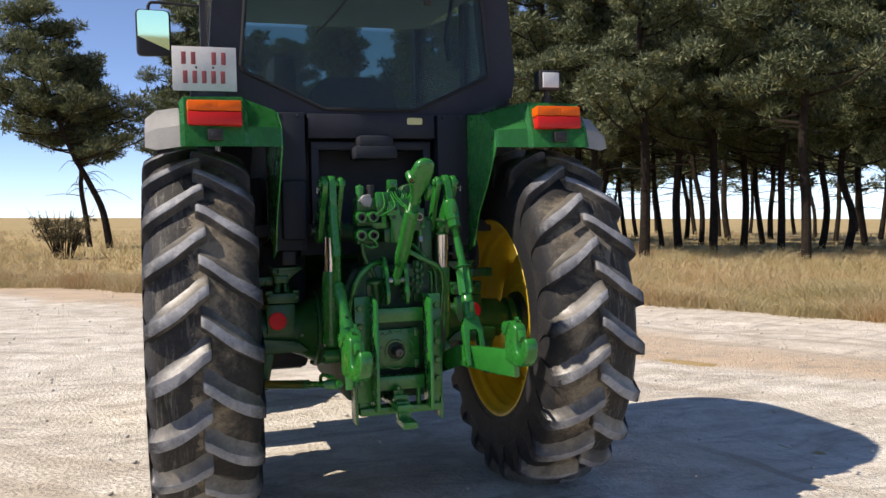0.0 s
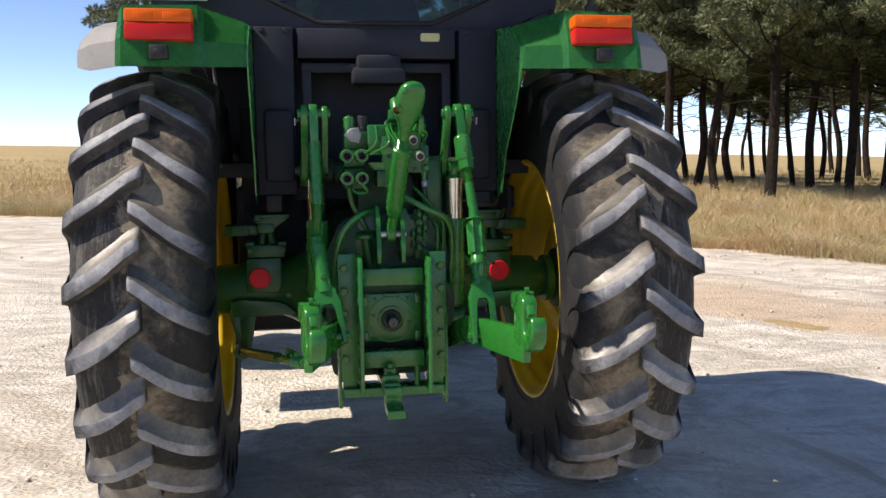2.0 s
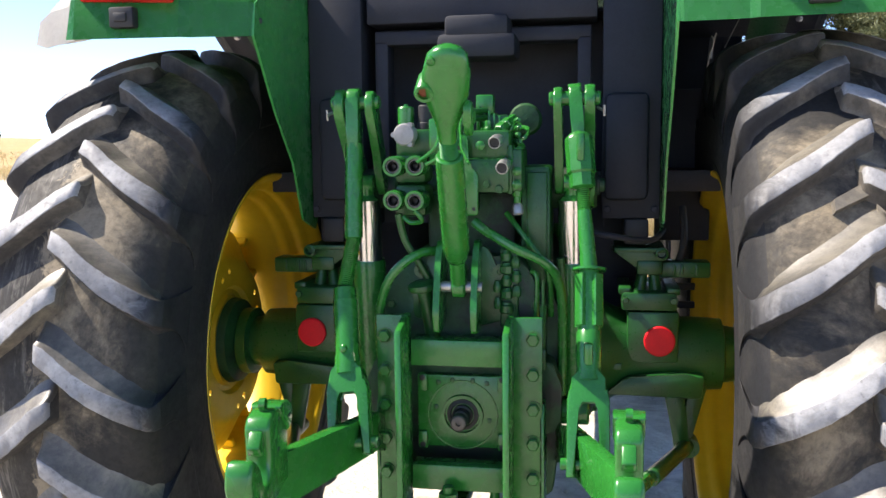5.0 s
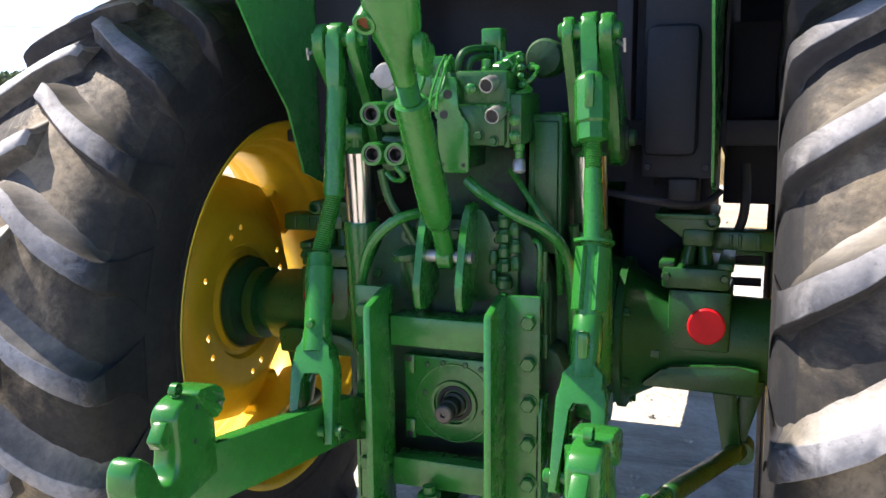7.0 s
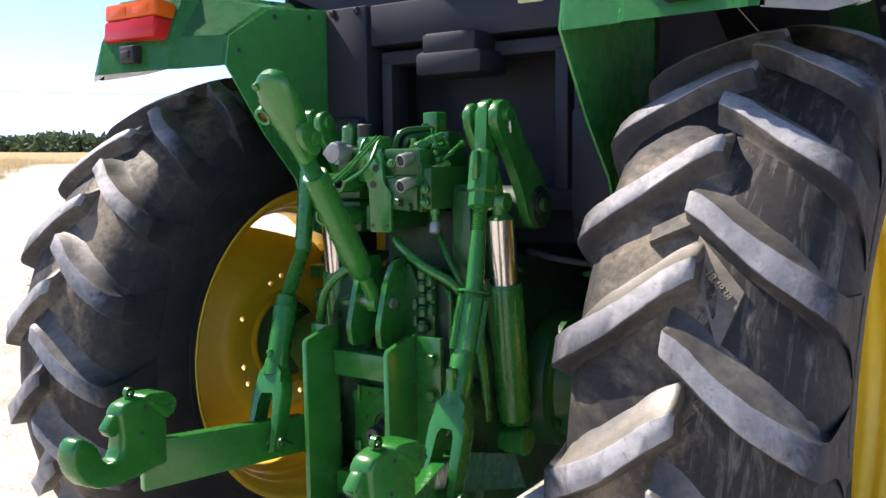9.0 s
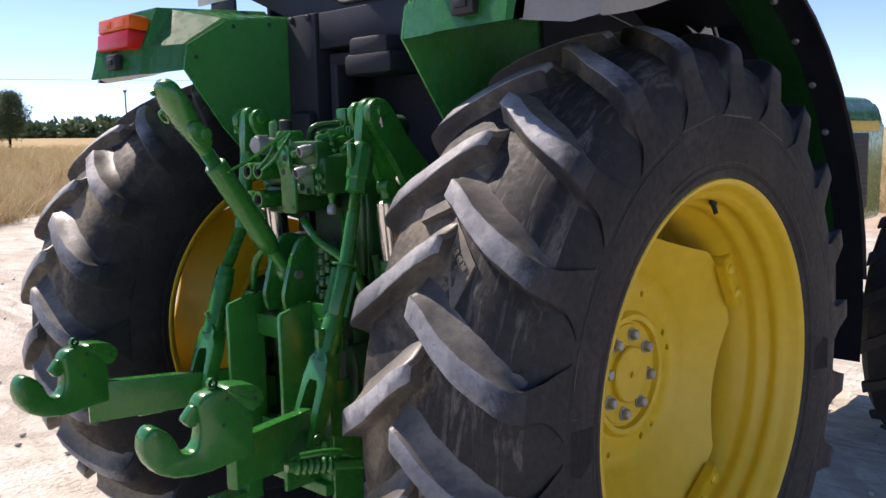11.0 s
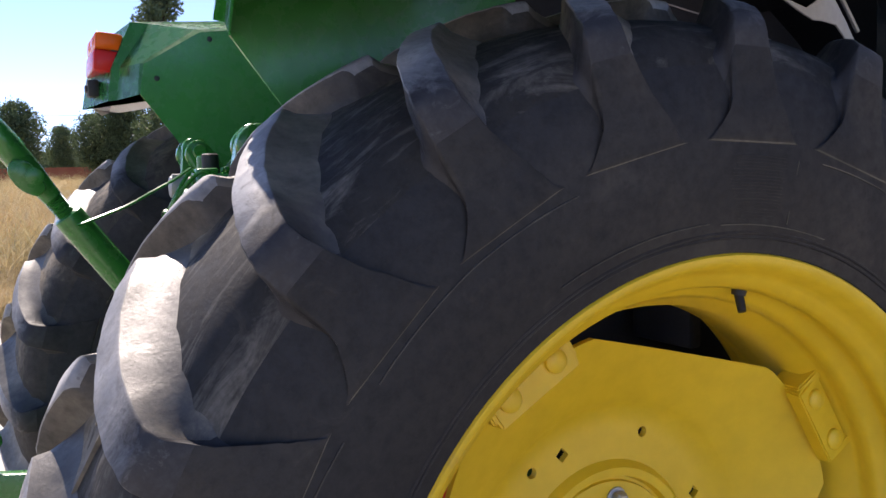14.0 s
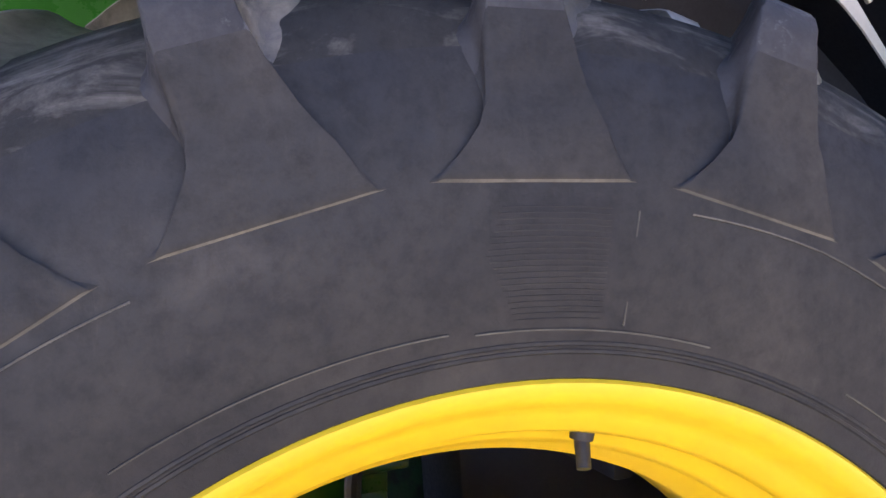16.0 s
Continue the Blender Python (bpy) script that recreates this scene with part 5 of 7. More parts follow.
    for xb in (x0 + 0.062, x1 - 0.062):
        box(bm, (xb - 0.034, -0.5735, 1.842), (xb + 0.034, -0.560, 1.870), 0.005, rot=tilt, about=about)
    part("orange_lens", bm, LENS_ORANGE, lamp)
    # small socket in the rear band
    bm = bmesh.new()
    xc = s * 0.770
    box(bm, (xc - 0.030, -0.584, 1.715), (xc + 0.030, -0.555, 1.762), 0.004)
    box(bm, (xc - 0.016, -0.590, 1.728), (xc + 0.016, -0.580, 1.748), 0.003)
    part("socket", bm, BLACK, guard, "small black socket")
    return guard


guard_right = mudguard(1)
guard_left = mudguard(-1)

# number plate on the left mudguard: two rows of plain bars
bm = bmesh.new()
box(bm, (-0.925, -0.160, 1.972), (-0.645, -0.154, 2.170), 0.0025)
plate = part("number_plate", bm, WHITE_PLATE, tractor, "white number plate with two rows of red bars")
for row, z0, z1 in (((0.0495, 0.0915, 0.181, 0.2235), 2.090, 2.146), ((0.055, 0.096, 0.137, 0.178, 0.219), 2.006, 2.062)):
    for x in row:
        bm = bmesh.new()
        box(bm, (-0.935 + x, -0.1625, z0), (-0.915 + x, -0.1595, z1), 0.001)
        part("bar", bm, RED_BAR, plate)
for x in (-0.822, -0.748):
    bm = bmesh.new()
    turned(bm, (x, -0.160, 2.076), (0, -1, 0), [(0, 0.005), (0.003, 0.005), (0.004, 0.003)], 12)
    part("screw", bm, CAB_DARK, plate)
bm = bmesh.new()
box(bm, (-0.85, -0.152, 1.90), (-0.70, -0.14, 2.0), 0.003)
part("plate_bracket", bm, CAB_DARK, plate)

# work lamp on the right mudguard
bm = bmesh.new()
box(bm, (0.706, -0.50, 1.962), (0.812, -0.42, 2.056), 0.010)
rod(bm, (0.755, -0.46, 1.965), (0.755, -0.46, 1.905), 0.012)
box(bm, (0.735, -0.47, 1.905), (0.775, -0.45, 1.93), 0.003)
work = part("work_lamp", bm, BLACK, tractor, "square black work lamp with a clear lens")
bm = bmesh.new()
box(bm, (0.718, -0.508, 1.974), (0.800, -0.498, 2.044), 0.004)
part("lamp_lens", bm, LENS_CLEAR, work)


# ---- cab ----
bm = bmesh.new()
outer = [(-0.50, 1.885), (-0.33, 1.885), (0.33, 1.885), (0.50, 1.885), (0.745, 1.985), (0.765, 2.10), (0.72, 2.62), (-0.72, 2.62), (-0.765, 2.10), (-0.745, 1.985)]
hole = [(-0.232, 1.916), (-0.21, 1.912), (0.21, 1.912), (0.232, 1.916), (0.595, 2.085), (0.605, 2.110), (0.565, 2.56), (-0.565, 2.56), (-0.605, 2.110), (-0.595, 2.085)]
rings = []
for y, o, h in ((-0.05, outer, hole), (0.03, outer, hole)):
    rings.append(([bm.verts.new((x, y, z)) for x, z in o], [bm.verts.new((x, y, z)) for x, z in h]))
n = len(outer)
for k in range(n):
    j = (k + 1) % n
    (o0, h0), (o1, h1) = rings
    bm.faces.new((o0[k], o0[j], h0[j], h0[k]))
    bm.faces.new((o1[k], h1[k], h1[j], o1[j]))
    bm.faces.new((o0[k], o1[k], o1[j], o0[j]))
    bm.faces.new((h0[k], h0[j], h1[j], h1[k]))
cab = part("cab", bm, CAB_DARK, tractor, "black cab frame with a large bevelled rear window")
bm = bmesh.new()
hs = [(x * 1.02, z + (0.006 if z > 2.2 else -0.006)) for x, z in hole]
slab(bm, hs, "y", -0.056, -0.051, 0.0)
pane = part("rear_window", bm, GLASS, cab, "tinted rear window pane")
pane.visible_shadow = False
# rubber seal round the rear window
bm = bmesh.new()
loop = [(x * 1.02, -0.054, z) for x, z in hole]
for a, b in zip(loop, loop[1:] + loop[:1]):
    rod(bm, a, b, 0.009, seg=8)
part("window_seal", bm, BLACK, cab)
# posts, sills and roof
for s in (-1, 1):
    bm = bmesh.new()
    slab(bm, [(s * 0.72, 0.62), (s * 0.765, 0.62), (s * 0.765, 0.70), (s * 0.72, 0.70)], "z", 1.86, 2.62, 0.004)
    part("middle_post", bm, CAB_DARK, cab)
    bm = bmesh.new()
    slab(bm, [(s * 0.60, 1.24), (s * 0.66, 1.24), (s * 0.66, 1.32), (s * 0.60, 1.32)], "z", 1.35, 2.62, 0.004)
    part("front_post", bm, CAB_DARK, cab)
    bm = bmesh.new()
    bm.faces.new([bm.verts.new(v) for v in ((s * 0.742, 0.03, 2.06), (s * 0.742, 0.62, 1.95), (s * 0.735, 0.62, 2.58), (s * 0.705, 0.03, 2.58))])
    bmesh.ops.solidify(bm, geom=bm.faces[:], thickness=0.004)
    side_pane = part("side_window", bm, GLASS, cab)
    side_pane.visible_shadow = False
    bm = bmesh.new()
    bm.faces.new([bm.verts.new(v) for v in ((s * 0.742, 0.70, 1.45), (s * 0.640, 1.25, 1.45), (s * 0.635, 1.25, 2.58), (s * 0.735, 0.70, 2.58))])
    bmesh.ops.solidify(bm, geom=bm.faces[:], thickness=0.004)
    door_pane = part("door_window", bm, GLASS, cab)
    door_pane.visible_shadow = False
    bm = bmesh.new()
    slab(bm, [(0.03, 1.90), (0.62, 1.88), (0.62, 1.95), (0.03, 2.06)], "x", *sorted((s * 0.74, s * 0.765)), 0.004)
    part("side_sill", bm, CAB_DARK, cab)
    # solid quarter panel behind the side window
    bm = bmesh.new()
    slab(bm, [(0.03, 2.00), (0.70, 1.98), (0.70, 2.02), (0.40, 2.16), (0.03, 2.30)], "x", *sorted((s * 0.728, s * 0.748)), 0.004)
    part("quarter_panel", bm, CAB_DARK, cab)
    # lower door panel and step plate ahead of the rear tyre
    bm = bmesh.new()
    slab(bm, [(0.70, 1.20), (1.28, 1.20), (1.28, 1.45), (0.70, 1.45)], "x", *sorted((s * 0.63, s * 0.70)), 0.006)
    part("door_panel", bm, GREEN, cab)
bm = bmesh.new()
slab(bm, rounded([(-0.20, -0.50), (0.20, -0.50), (0.42, -0.44), (0.58, -0.32), (0.68, -0.15), (0.75, 0.05), (0.77, 0.60), (0.77, 1.00), (0.62, 1.30), (-0.62, 1.30), (-0.77, 1.00), (-0.77, 0.60), (-0.75, 0.05), (-0.68, -0.15), (-0.58, -0.32), (-0.42, -0.44)], 0.10), "z", 2.62, 2.78, 0.03)
part("roof", bm, GREEN, cab, "green cab roof")
bm = bmesh.new()
slab(bm, [(-0.70, 0.03), (0.70, 0.03), (0.66, 1.28), (-0.66, 1.28)], "z", 2.595, 2.615, 0.004)
part("roof_liner", bm, LINER, cab, "pale grey roof liner")
bm = bmesh.new()
slab(bm, [(-0.66, 0.06), (0.66, 0.06), (0.62, 1.30), (-0.62, 1.30)], "z", 1.30, 1.36, 0.004)
part("cab_floor", bm, CAB_DARK, cab)
bm = bmesh.new()
bm.faces.new([bm.verts.new(v) for v in ((-0.60, 1.29, 1.75), (0.60, 1.29, 1.75), (0.60, 1.29, 2.58), (-0.60, 1.29, 2.58))])
bmesh.ops.solidify(bm, geom=bm.faces[:], thickness=0.004)
wind = part("windscreen", bm, GLASS, cab)
wind.visible_shadow = False
bm = bmesh.new()
box(bm, (-0.60, 1.24, 1.36), (0.60, 1.30, 1.75), 0.01)
part("dashboard", bm, CAB_DARK, cab)
# wiper, latch and blind at the rear window
bm = bmesh.new()
pipe(bm, [(-0.05, -0.062, 2.56), (-0.10, -0.064, 2.45), (-0.20, -0.064, 2.33), (-0.26, -0.064, 2.27)], 0.005, 6)
part("wiper", bm, BLACK, cab)
for x in (-0.42, 0.30):
    bm = bmesh.new()
    box(bm, (x - 0.02, -0.075, 2.43), (x + 0.02, -0.055, 2.50), 0.006)
    part("window_hinge", bm, BLACK, cab)
# seat
bm = bmesh.new()
slab(bm, rounded([(-0.25, 1.62), (0.25, 1.62), (0.235, 2.02), (0.17, 2.13), (-0.17, 2.13), (-0.235, 2.02)], 0.06), "y", 0.34, 0.46, 0.03)
seat = part("seat_backrest", bm, SEAT_BLUE, cab, "dark blue cloth driver seat")
bm = bmesh.new()
box(bm, (-0.26, 0.40, 1.56), (0.26, 0.90, 1.68), 0.03)
part("seat_cushion", bm, SEAT_BLUE, cab)
bm = bmesh.new()
box(bm, (-0.43, 0.28, 1.50), (-0.31, 0.60, 2.22), 0.02)
part("side_console", bm, BLUE_DARK, cab)
bm = bmesh.new()
pipe(bm, [(0.52, 0.20, 2.57), (0.50, 0.19, 2.46), (0.47, 0.18, 2.33), (0.485, 0.18, 2.20)], 0.012, 8)
part("grab_handle", bm, BLACK, cab)

# ---- dark rear wall under the cab ----
bm = bmesh.new()
box(bm, (-0.315, -0.088, 1.770), (0.315, 0.03, 1.886), 0.005)
beam = part("rear_beam", bm, CAB_DARK, tractor, "black cross beam under the cab window")
bm = bmesh.new()
slab(bm, rounded([(0.173, 1.838), (0.250, 1.838), (0.252, 1.870), (0.175, 1.871)], 0.008), "y", -0.0915, -0.0885, 0.0)
part("sticker", bm, STICKER, beam, "pale yellow sticker")
for s in (-1, 1):
    bm = bmesh.new()
    box(bm, (min(s * 0.33, s * 0.484), -0.09, 1.235), (max(s * 0.33, s * 0.484), 0.05, 1.89), 0.006)
    col = part("rear_pillar", bm, BLUE_DARK, tractor, "dark grey-blue side panel under the cab")
    for x, z in ((0.36, 1.875), (0.45, 1.875), (0.345, 1.26), (0.47, 1.26)):
        bm = bmesh.new()
        hexbolt(bm, (s * x, -0.09, z), (0, -1, 0), 0.010, 0.008)
        part("bolt", bm, CAB_DARK, col)
    bm = bmesh.new()
    box(bm, (min(s * 0.335, s * 0.452), -0.125, 1.285), (max(s * 0.335, s * 0.452), -0.08, 1.570), 0.02)
    part("panel_box", bm, BLUE_DARK, col)
    bm = bmesh.new()
    box(bm, (min(s * 0.39, s * 0.455), -0.10, 1.165), (max(s * 0.39, s * 0.455), 0.02, 1.235), 0.008)
    part("rubber_mount", bm, BLACK, col)
bm = bmesh.new()
box(bm, (-0.335, 0.16, 1.20), (0.335, 0.20, 1.80), 0.0)
recess = part("recess_wall", bm, CAB_DARK, tractor)
# sheets added at the sides and top to keep sunlight off the recess wall
for lo, hi, name in (((-0.342, 0.055, 1.20), (-0.336, 0.19, 1.80), "recess_side_blocker"), ((0.336, 0.055, 1.20), (0.342, 0.19, 1.80), "recess_side_blocker"), ((-0.335, 0.035, 1.803), (0.335, 0.21, 1.812), "recess_top_blocker")):
    bm = bmesh.new()
    box(bm, lo, hi, 0.0)
    part(name, bm, CAB_DARK, recess)
bm = bmesh.new()
box(bm, (-0.30, -0.06, 1.715), (0.30, 0.02, 1.755), 0.006)
box(bm, (-0.30, -0.06, 1.36), (-0.262, 0.02, 1.73), 0.006)
box(bm, (0.262, -0.06, 1.36), (0.30, 0.02, 1.73), 0.006)
part("recess_frame", bm, CAB_DARK, tractor)
bm = bmesh.new()
box(bm, (-0.085, -0.16, 1.72), (0.085, -0.02, 1.778), 0.012)
box(bm, (-0.105, -0.165, 1.665), (0.105, -0.02, 1.730), 0.015)
part("breather_box", bm, BLUE_DARK, tractor, "dark blue-grey plastic box")

for s in (-1, 1):
    bm = bmesh.new()
    box(bm, (-0.57 if s < 0 else 0.495, 0.30, 1.135), (-0.495 if s < 0 else 0.66, 0.33, 1.60), 0.006)
    under = part("cab_underside", bm, CAB_DARK, tractor)
    if s < 0:
        continue
    bm = bmesh.new()
    pipe(bm, [(0.552, 0.02, 1.26), (0.556, 0.0, 1.20), (0.552, -0.01, 1.14), (0.535, 0.0, 1.09)], 0.011, 10)
    part("cab_hose", bm, BLACK, under)
    for z in (1.012, 0.958):
        bm = bmesh.new()
        box(bm, (0.50, 0.10, z), (0.60, 0.115, z + 0.020), 0.003)
        part("step_bar", bm, CAB_DARK, under)

# mirror on the left
bm = bmesh.new()
slab(bm, rounded([(-1.098, 2.308), (-0.912, 2.312), (-0.912, 2.565), (-1.100, 2.570)], 0.03), "y", 0.915, 0.955, 0.012)
mirror = part("mirror", bm, BLACK, tractor, "black door mirror on a thin bent arm")
bm = bmesh.new()
slab(bm, rounded([(-1.088, 2.318), (-0.922, 2.322), (-0.922, 2.555), (-1.090, 2.560)], 0.025), "y", 0.909, 0.9145, 0.0)
glass = part("mirror_glass", bm, MIRROR, mirror)
glass.matrix_basis = Matrix.Translation((-1.0, 0.909, 2.44)) @ Euler((radians(5.5), 0, radians(-2.5))).to_matrix().to_4x4() @ Matrix.Translation((1.0, -0.909, -2.44))
bm = bmesh.new()
pipe(bm, [(-1.03, 0.94, 2.56), (-1.025, 0.94, 2.60), (-0.98, 0.94, 2.612), (-0.75, 0.94, 2.600), (-0.72, 0.94, 2.59)], 0.009, 8)
part("mirror_arm", bm, BLACK, mirror)

# ---- hood, front wheels and steps ahead of the cab ----
bm = bmesh.new()
slab(bm, rounded([(-0.36, 0.98), (0.36, 0.98), (0.36, 1.55), (0.28, 1.66), (-0.28, 1.66), (-0.36, 1.55)], 0.05), "y", 1.32, 3.35, 0.03)
hood = part("hood", bm, GREEN, tractor, "green engine hood with a yellow stripe")
for s in (-1, 1):
    bm = bmesh.new()
    box(bm, (min(s * 0.358, s * 0.365), 1.36, 1.470), (max(s * 0.358, s * 0.365), 3.25, 1.525), 0.002)
    part("stripe", bm, YELLOW, hood)
    bm = bmesh.new()
    box(bm, (min(s * 0.358, s * 0.364), 1.50, 1.06), (max(s * 0.358, s * 0.364), 3.10, 1.46), 0.002)
    grille = part("grille", bm, CAB_DARK, hood)
    for k in range(14):
        bm = bmesh.new()
        box(bm, (min(s * 0.363, s * 0.370), 1.52, 1.075 + 0.027 * k), (max(s * 0.363, s * 0.370), 3.08, 1.083 + 0.027 * k), 0.001)
        part("slat", bm, CAB_DARK, grille)
bm = bmesh.new()
box(bm, (-0.22, 0.4, 0.62), (0.22, 3.2, 0.98), 0.02)
box(bm, (-0.30, 2.55, 0.45), (0.30, 2.75, 0.70), 0.03)
rod(bm, (-0.75, 2.65, 0.60), (0.75, 2.65, 0.60), 0.07)
part("chassis", bm, GREEN_CAST, tractor, "green cast chassis and front axle")
for s in (-1, 1):
    bm = bmesh.new()
    lathe_x(bm, s * 0.84, [(0.12, 0.36), (0.165, 0.42), (0.165, 0.52), (0.12, 0.58), (0.0, 0.60), (-0.12, 0.58), (-0.165, 0.52), (-0.165, 0.42), (-0.12, 0.36), (0.12, 0.36)], 48, y0=2.65, z0=0.60)
    ft = part("front_tyre", bm, RUBBER, tractor, "black front tyre")
    for k in range(18):
        for q in (-1, 1):
            bm = bmesh.new()
            a = radians(20 * k + (10 if q > 0 else 0))
            pts = []
            for u, da, w in ((0.0, 0.0, 0.04), (0.08, 0.08, 0.04), (0.155, 0.15, 0.05)):
                for rr in (0.57, 0.625 - u * 0.25):
                    for e in (-1, 1):
                        pts.append(bm.verts.new((s * 0.84 + q * u, 2.65 + rr * math.cos(a + da + e * w), 0.60 + rr * math.sin(a + da + e * w))))
            for i in (0, 4):
                b0, b1, t0, t1 = pts[i:i + 4]
                c0, c1, d0, d1 = pts[i + 4:i + 8]
                for f in ((t0, t1, d1, d0), (b0, t0, d0, c0), (b1, c1, d1, t1)):
                    bm.faces.new(f)
            bm.faces.new((pts[0], pts[1], pts[3], pts[2]))
            bm.faces.new((pts[8], pts[9], pts[11], pts[10]))
            part("lug", bm, RUBBER_SIDE, ft)
    bm = bmesh.new()
    lathe_x(bm, s * 0.84, [(0.12, 0.37), (0.12, 0.34), (0.04, 0.32), (-0.04, 0.32), (-0.12, 0.34), (-0.12, 0.37)], 48, y0=2.65, z0=0.60)
    turned(bm, (s * 0.82, 2.65, 0.60), (s, 0, 0), [(0, 0.32), (0.03, 0.30), (0.05, 0.14), (0.09, 0.12), (0.10, 0.05)], 40)
    part("front_rim", bm, YELLOW, tractor, "yellow front rim")
bm = bmesh.new()
for z in (0.50, 0.78, 1.05):
    box(bm, (-0.88, 1.05, z), (-0.62, 1.45, z + 0.025), 0.004)
for y in (1.05, 1.43):
    box(bm, (-0.88, y, 0.50), (-0.85, y + 0.02, 1.15), 0.003)
part("cab_steps", bm, CAB_DARK, tractor)
# unseen box, added to keep the view through the right wheel dark
bm = bmesh.new()
box(bm, (0.25, 0.16, 0.72), (0.46, 0.98, 1.36), 0.03)
part("dark_backing", bm, CAB_DARK, tractor)
bm = bmesh.new()
box(bm, (0.66, 0.98, 0.62), (0.80, 1.75, 1.12), 0.04)
part("fuel_tank", bm, CAB_DARK, tractor)
# unseen box, added to shut out bright ground inside the left wheel
bm = bmesh.new()
box(bm, (-0.60, 0.30, 0.60), (-0.28, 1.60, 1.26), 0.04)
part("dark_backing", bm, CAB_DARK, tractor)


# ---- rear axle and transmission ----
bm = bmesh.new()
slab(bm, rounded([(-0.215, 0.55), (0.215, 0.55), (0.235, 0.75), (0.235, 1.02), (0.17, 1.16), (-0.17, 1.16), (-0.235, 1.02), (-0.235, 0.75)], 0.03), "y", -0.36, 0.45, 0.012)
slab(bm, rounded([(-0.20, 0.60), (0.20, 0.60), (0.20, 1.06), (0.14, 1.17), (-0.14, 1.17), (-0.20, 1.06)], 0.03), "y", -0.415, -0.34, 0.008)
gearbox = part("gearbox_housing", bm, GREEN_GRIMY_SHADED, tractor, "green painted cast gearbox housing")
for k in range(9):
    bm = bmesh.new()
    s = -1 if k < 4 else 1
    hexbolt(bm, (s * 0.178, -0.415, 0.66 + 0.13 * (k % 4)) if k < 8 else (0, -0.415, 1.14), (0, -1, 0), 0.011, 0.010)
    part("bolt", bm, GREEN_CAST, gearbox)
for s in (-1, 1):
    bm = bmesh.new()
    turned(bm, (s * 0.20, 0, AXLE), (s, 0, 0), [(0, 0.185), (0.06, 0.183), (0.09, 0.172), (0.13, 0.150), (0.17, 0.128), (0.21, 0.113), (0.26, 0.106), (0.42, 0.101), (0.46, 0.098), (0.465, 0.080), (0.50, 0.074), (0.505, 0.10), (0.535, 0.10)], 48)
    trumpet = part("axle_trumpet", bm, GREEN_CAST, tractor, "green cast half axle housing")
    # flat pad behind the reflector, the seat of the cab mount above it, the foot below
    bm = bmesh.new()
    box(bm, (min(s * 0.402, s * 0.538), -0.112, 0.845), (max(s * 0.402, s * 0.538), 0.06, 0.985), 0.007)
    part("reflector_pad", bm, GREEN_CAST, trumpet)
    bm = bmesh.new()
    box(bm, (min(s * 0.386, s * 0.532), -0.118, 0.988), (max(s * 0.386, s * 0.532), 0.10, 1.038), 0.008)
    box(bm, (min(s * 0.378, s * 0.412), -0.112, 1.030), (max(s * 0.378, s * 0.412), 0.08, 1.050), 0.005)
    box(bm, (min(s * 0.505, s * 0.540), -0.112, 1.030), (max(s * 0.505, s * 0.540), 0.08, 1.050), 0.005)
    part("mount_seat", bm, GREEN_CAST, trumpet)
    bm = bmesh.new()
    slab(bm, rounded([(s * 0.345, 0.758), (s * 0.600, 0.752), (s * 0.606, 0.815), (s * 0.555, 0.822), (s * 0.400, 0.806)], 0.010), "y", -0.128, 0.10, 0.006)
    part("axle_foot", bm, GREEN_CAST, trumpet)
    bm = bmesh.new()
    slab(bm, [(s * 0.300, 0.826), (s * 0.388, 0.826), (s * 0.388, 0.844), (s * 0.300, 0.844)], "y", -0.128, 0.0, 0.003)
    part("rib", bm, GREEN_CAST, trumpet)
    bm = bmesh.new()
    turned(bm, (s * 0.285, 0, AXLE), (s, 0, 0), [(0, 0.176), (0.004, 0.184), (0.020, 0.184), (0.024, 0.176)], 48)
    part("flange", bm, GREEN_CAST, trumpet)
    bm = bmesh.new()
    turned(bm, (s * 0.487, -0.114, 0.906), (0, -1, 0), [(0, 0.0415), (0.006, 0.0415), (0.009, 0.038), (0.0095, 0.01)], 40)
    part("reflector", bm, RED_DISC, trumpet, "round red reflector")
    # bolted block and valve on top of the trumpet
    bm = bmesh.new()
    rod(bm, (s * 0.435, -0.06, 1.036), (s * 0.445, -0.05, 1.10), 0.017, 0.014)
    rod(bm, (s * 0.478, -0.06, 1.036), (s * 0.470, -0.05, 1.10), 0.017, 0.014)
    box(bm, (min(s * 0.425, s * 0.495), -0.09, 1.082), (max(s * 0.425, s * 0.495), 0.05, 1.122), 0.008)
    box(bm, (min(s * 0.49, s * 0.625), -0.04, 1.068), (max(s * 0.49, s * 0.625), 0.03, 1.112), 0.006)
    slab(bm, [(s * 0.362, 1.146), (s * 0.500, 1.146), (s * 0.492, 1.116), (s * 0.425, 1.100)], "y", -0.085, 0.05, 0.003)
    box(bm, (min(s * 0.366, s * 0.500), -0.112, 1.146), (max(s * 0.366, s * 0.500), 0.08, 1.158), 0.003)
    turned(bm, (s * 0.490, -0.085, 1.142), (0, -1, 0), [(0, 0.017), (0.030, 0.017), (0.032, 0.012), (0.010, 0.010)], 18)
    for xp in (0.525, 0.545, 0.585):
        box(bm, (min(s * xp, s * (xp + 0.008)), -0.046, 1.075), (max(s * xp, s * (xp + 0.008)), -0.036, 1.105), 0.002)
    part("cab_mount", bm, GREEN_CAST, trumpet, "green bracket carrying the cab")
    for x, z in ((0.396, 1.032), (0.522, 1.032), (0.585, 0.80)):
        bm = bmesh.new()
        hexbolt(bm, (s * x, -0.114, z - 0.015), (0, -1, 0), 0.010, 0.010)
        part("bolt", bm, GREEN_CAST, trumpet)
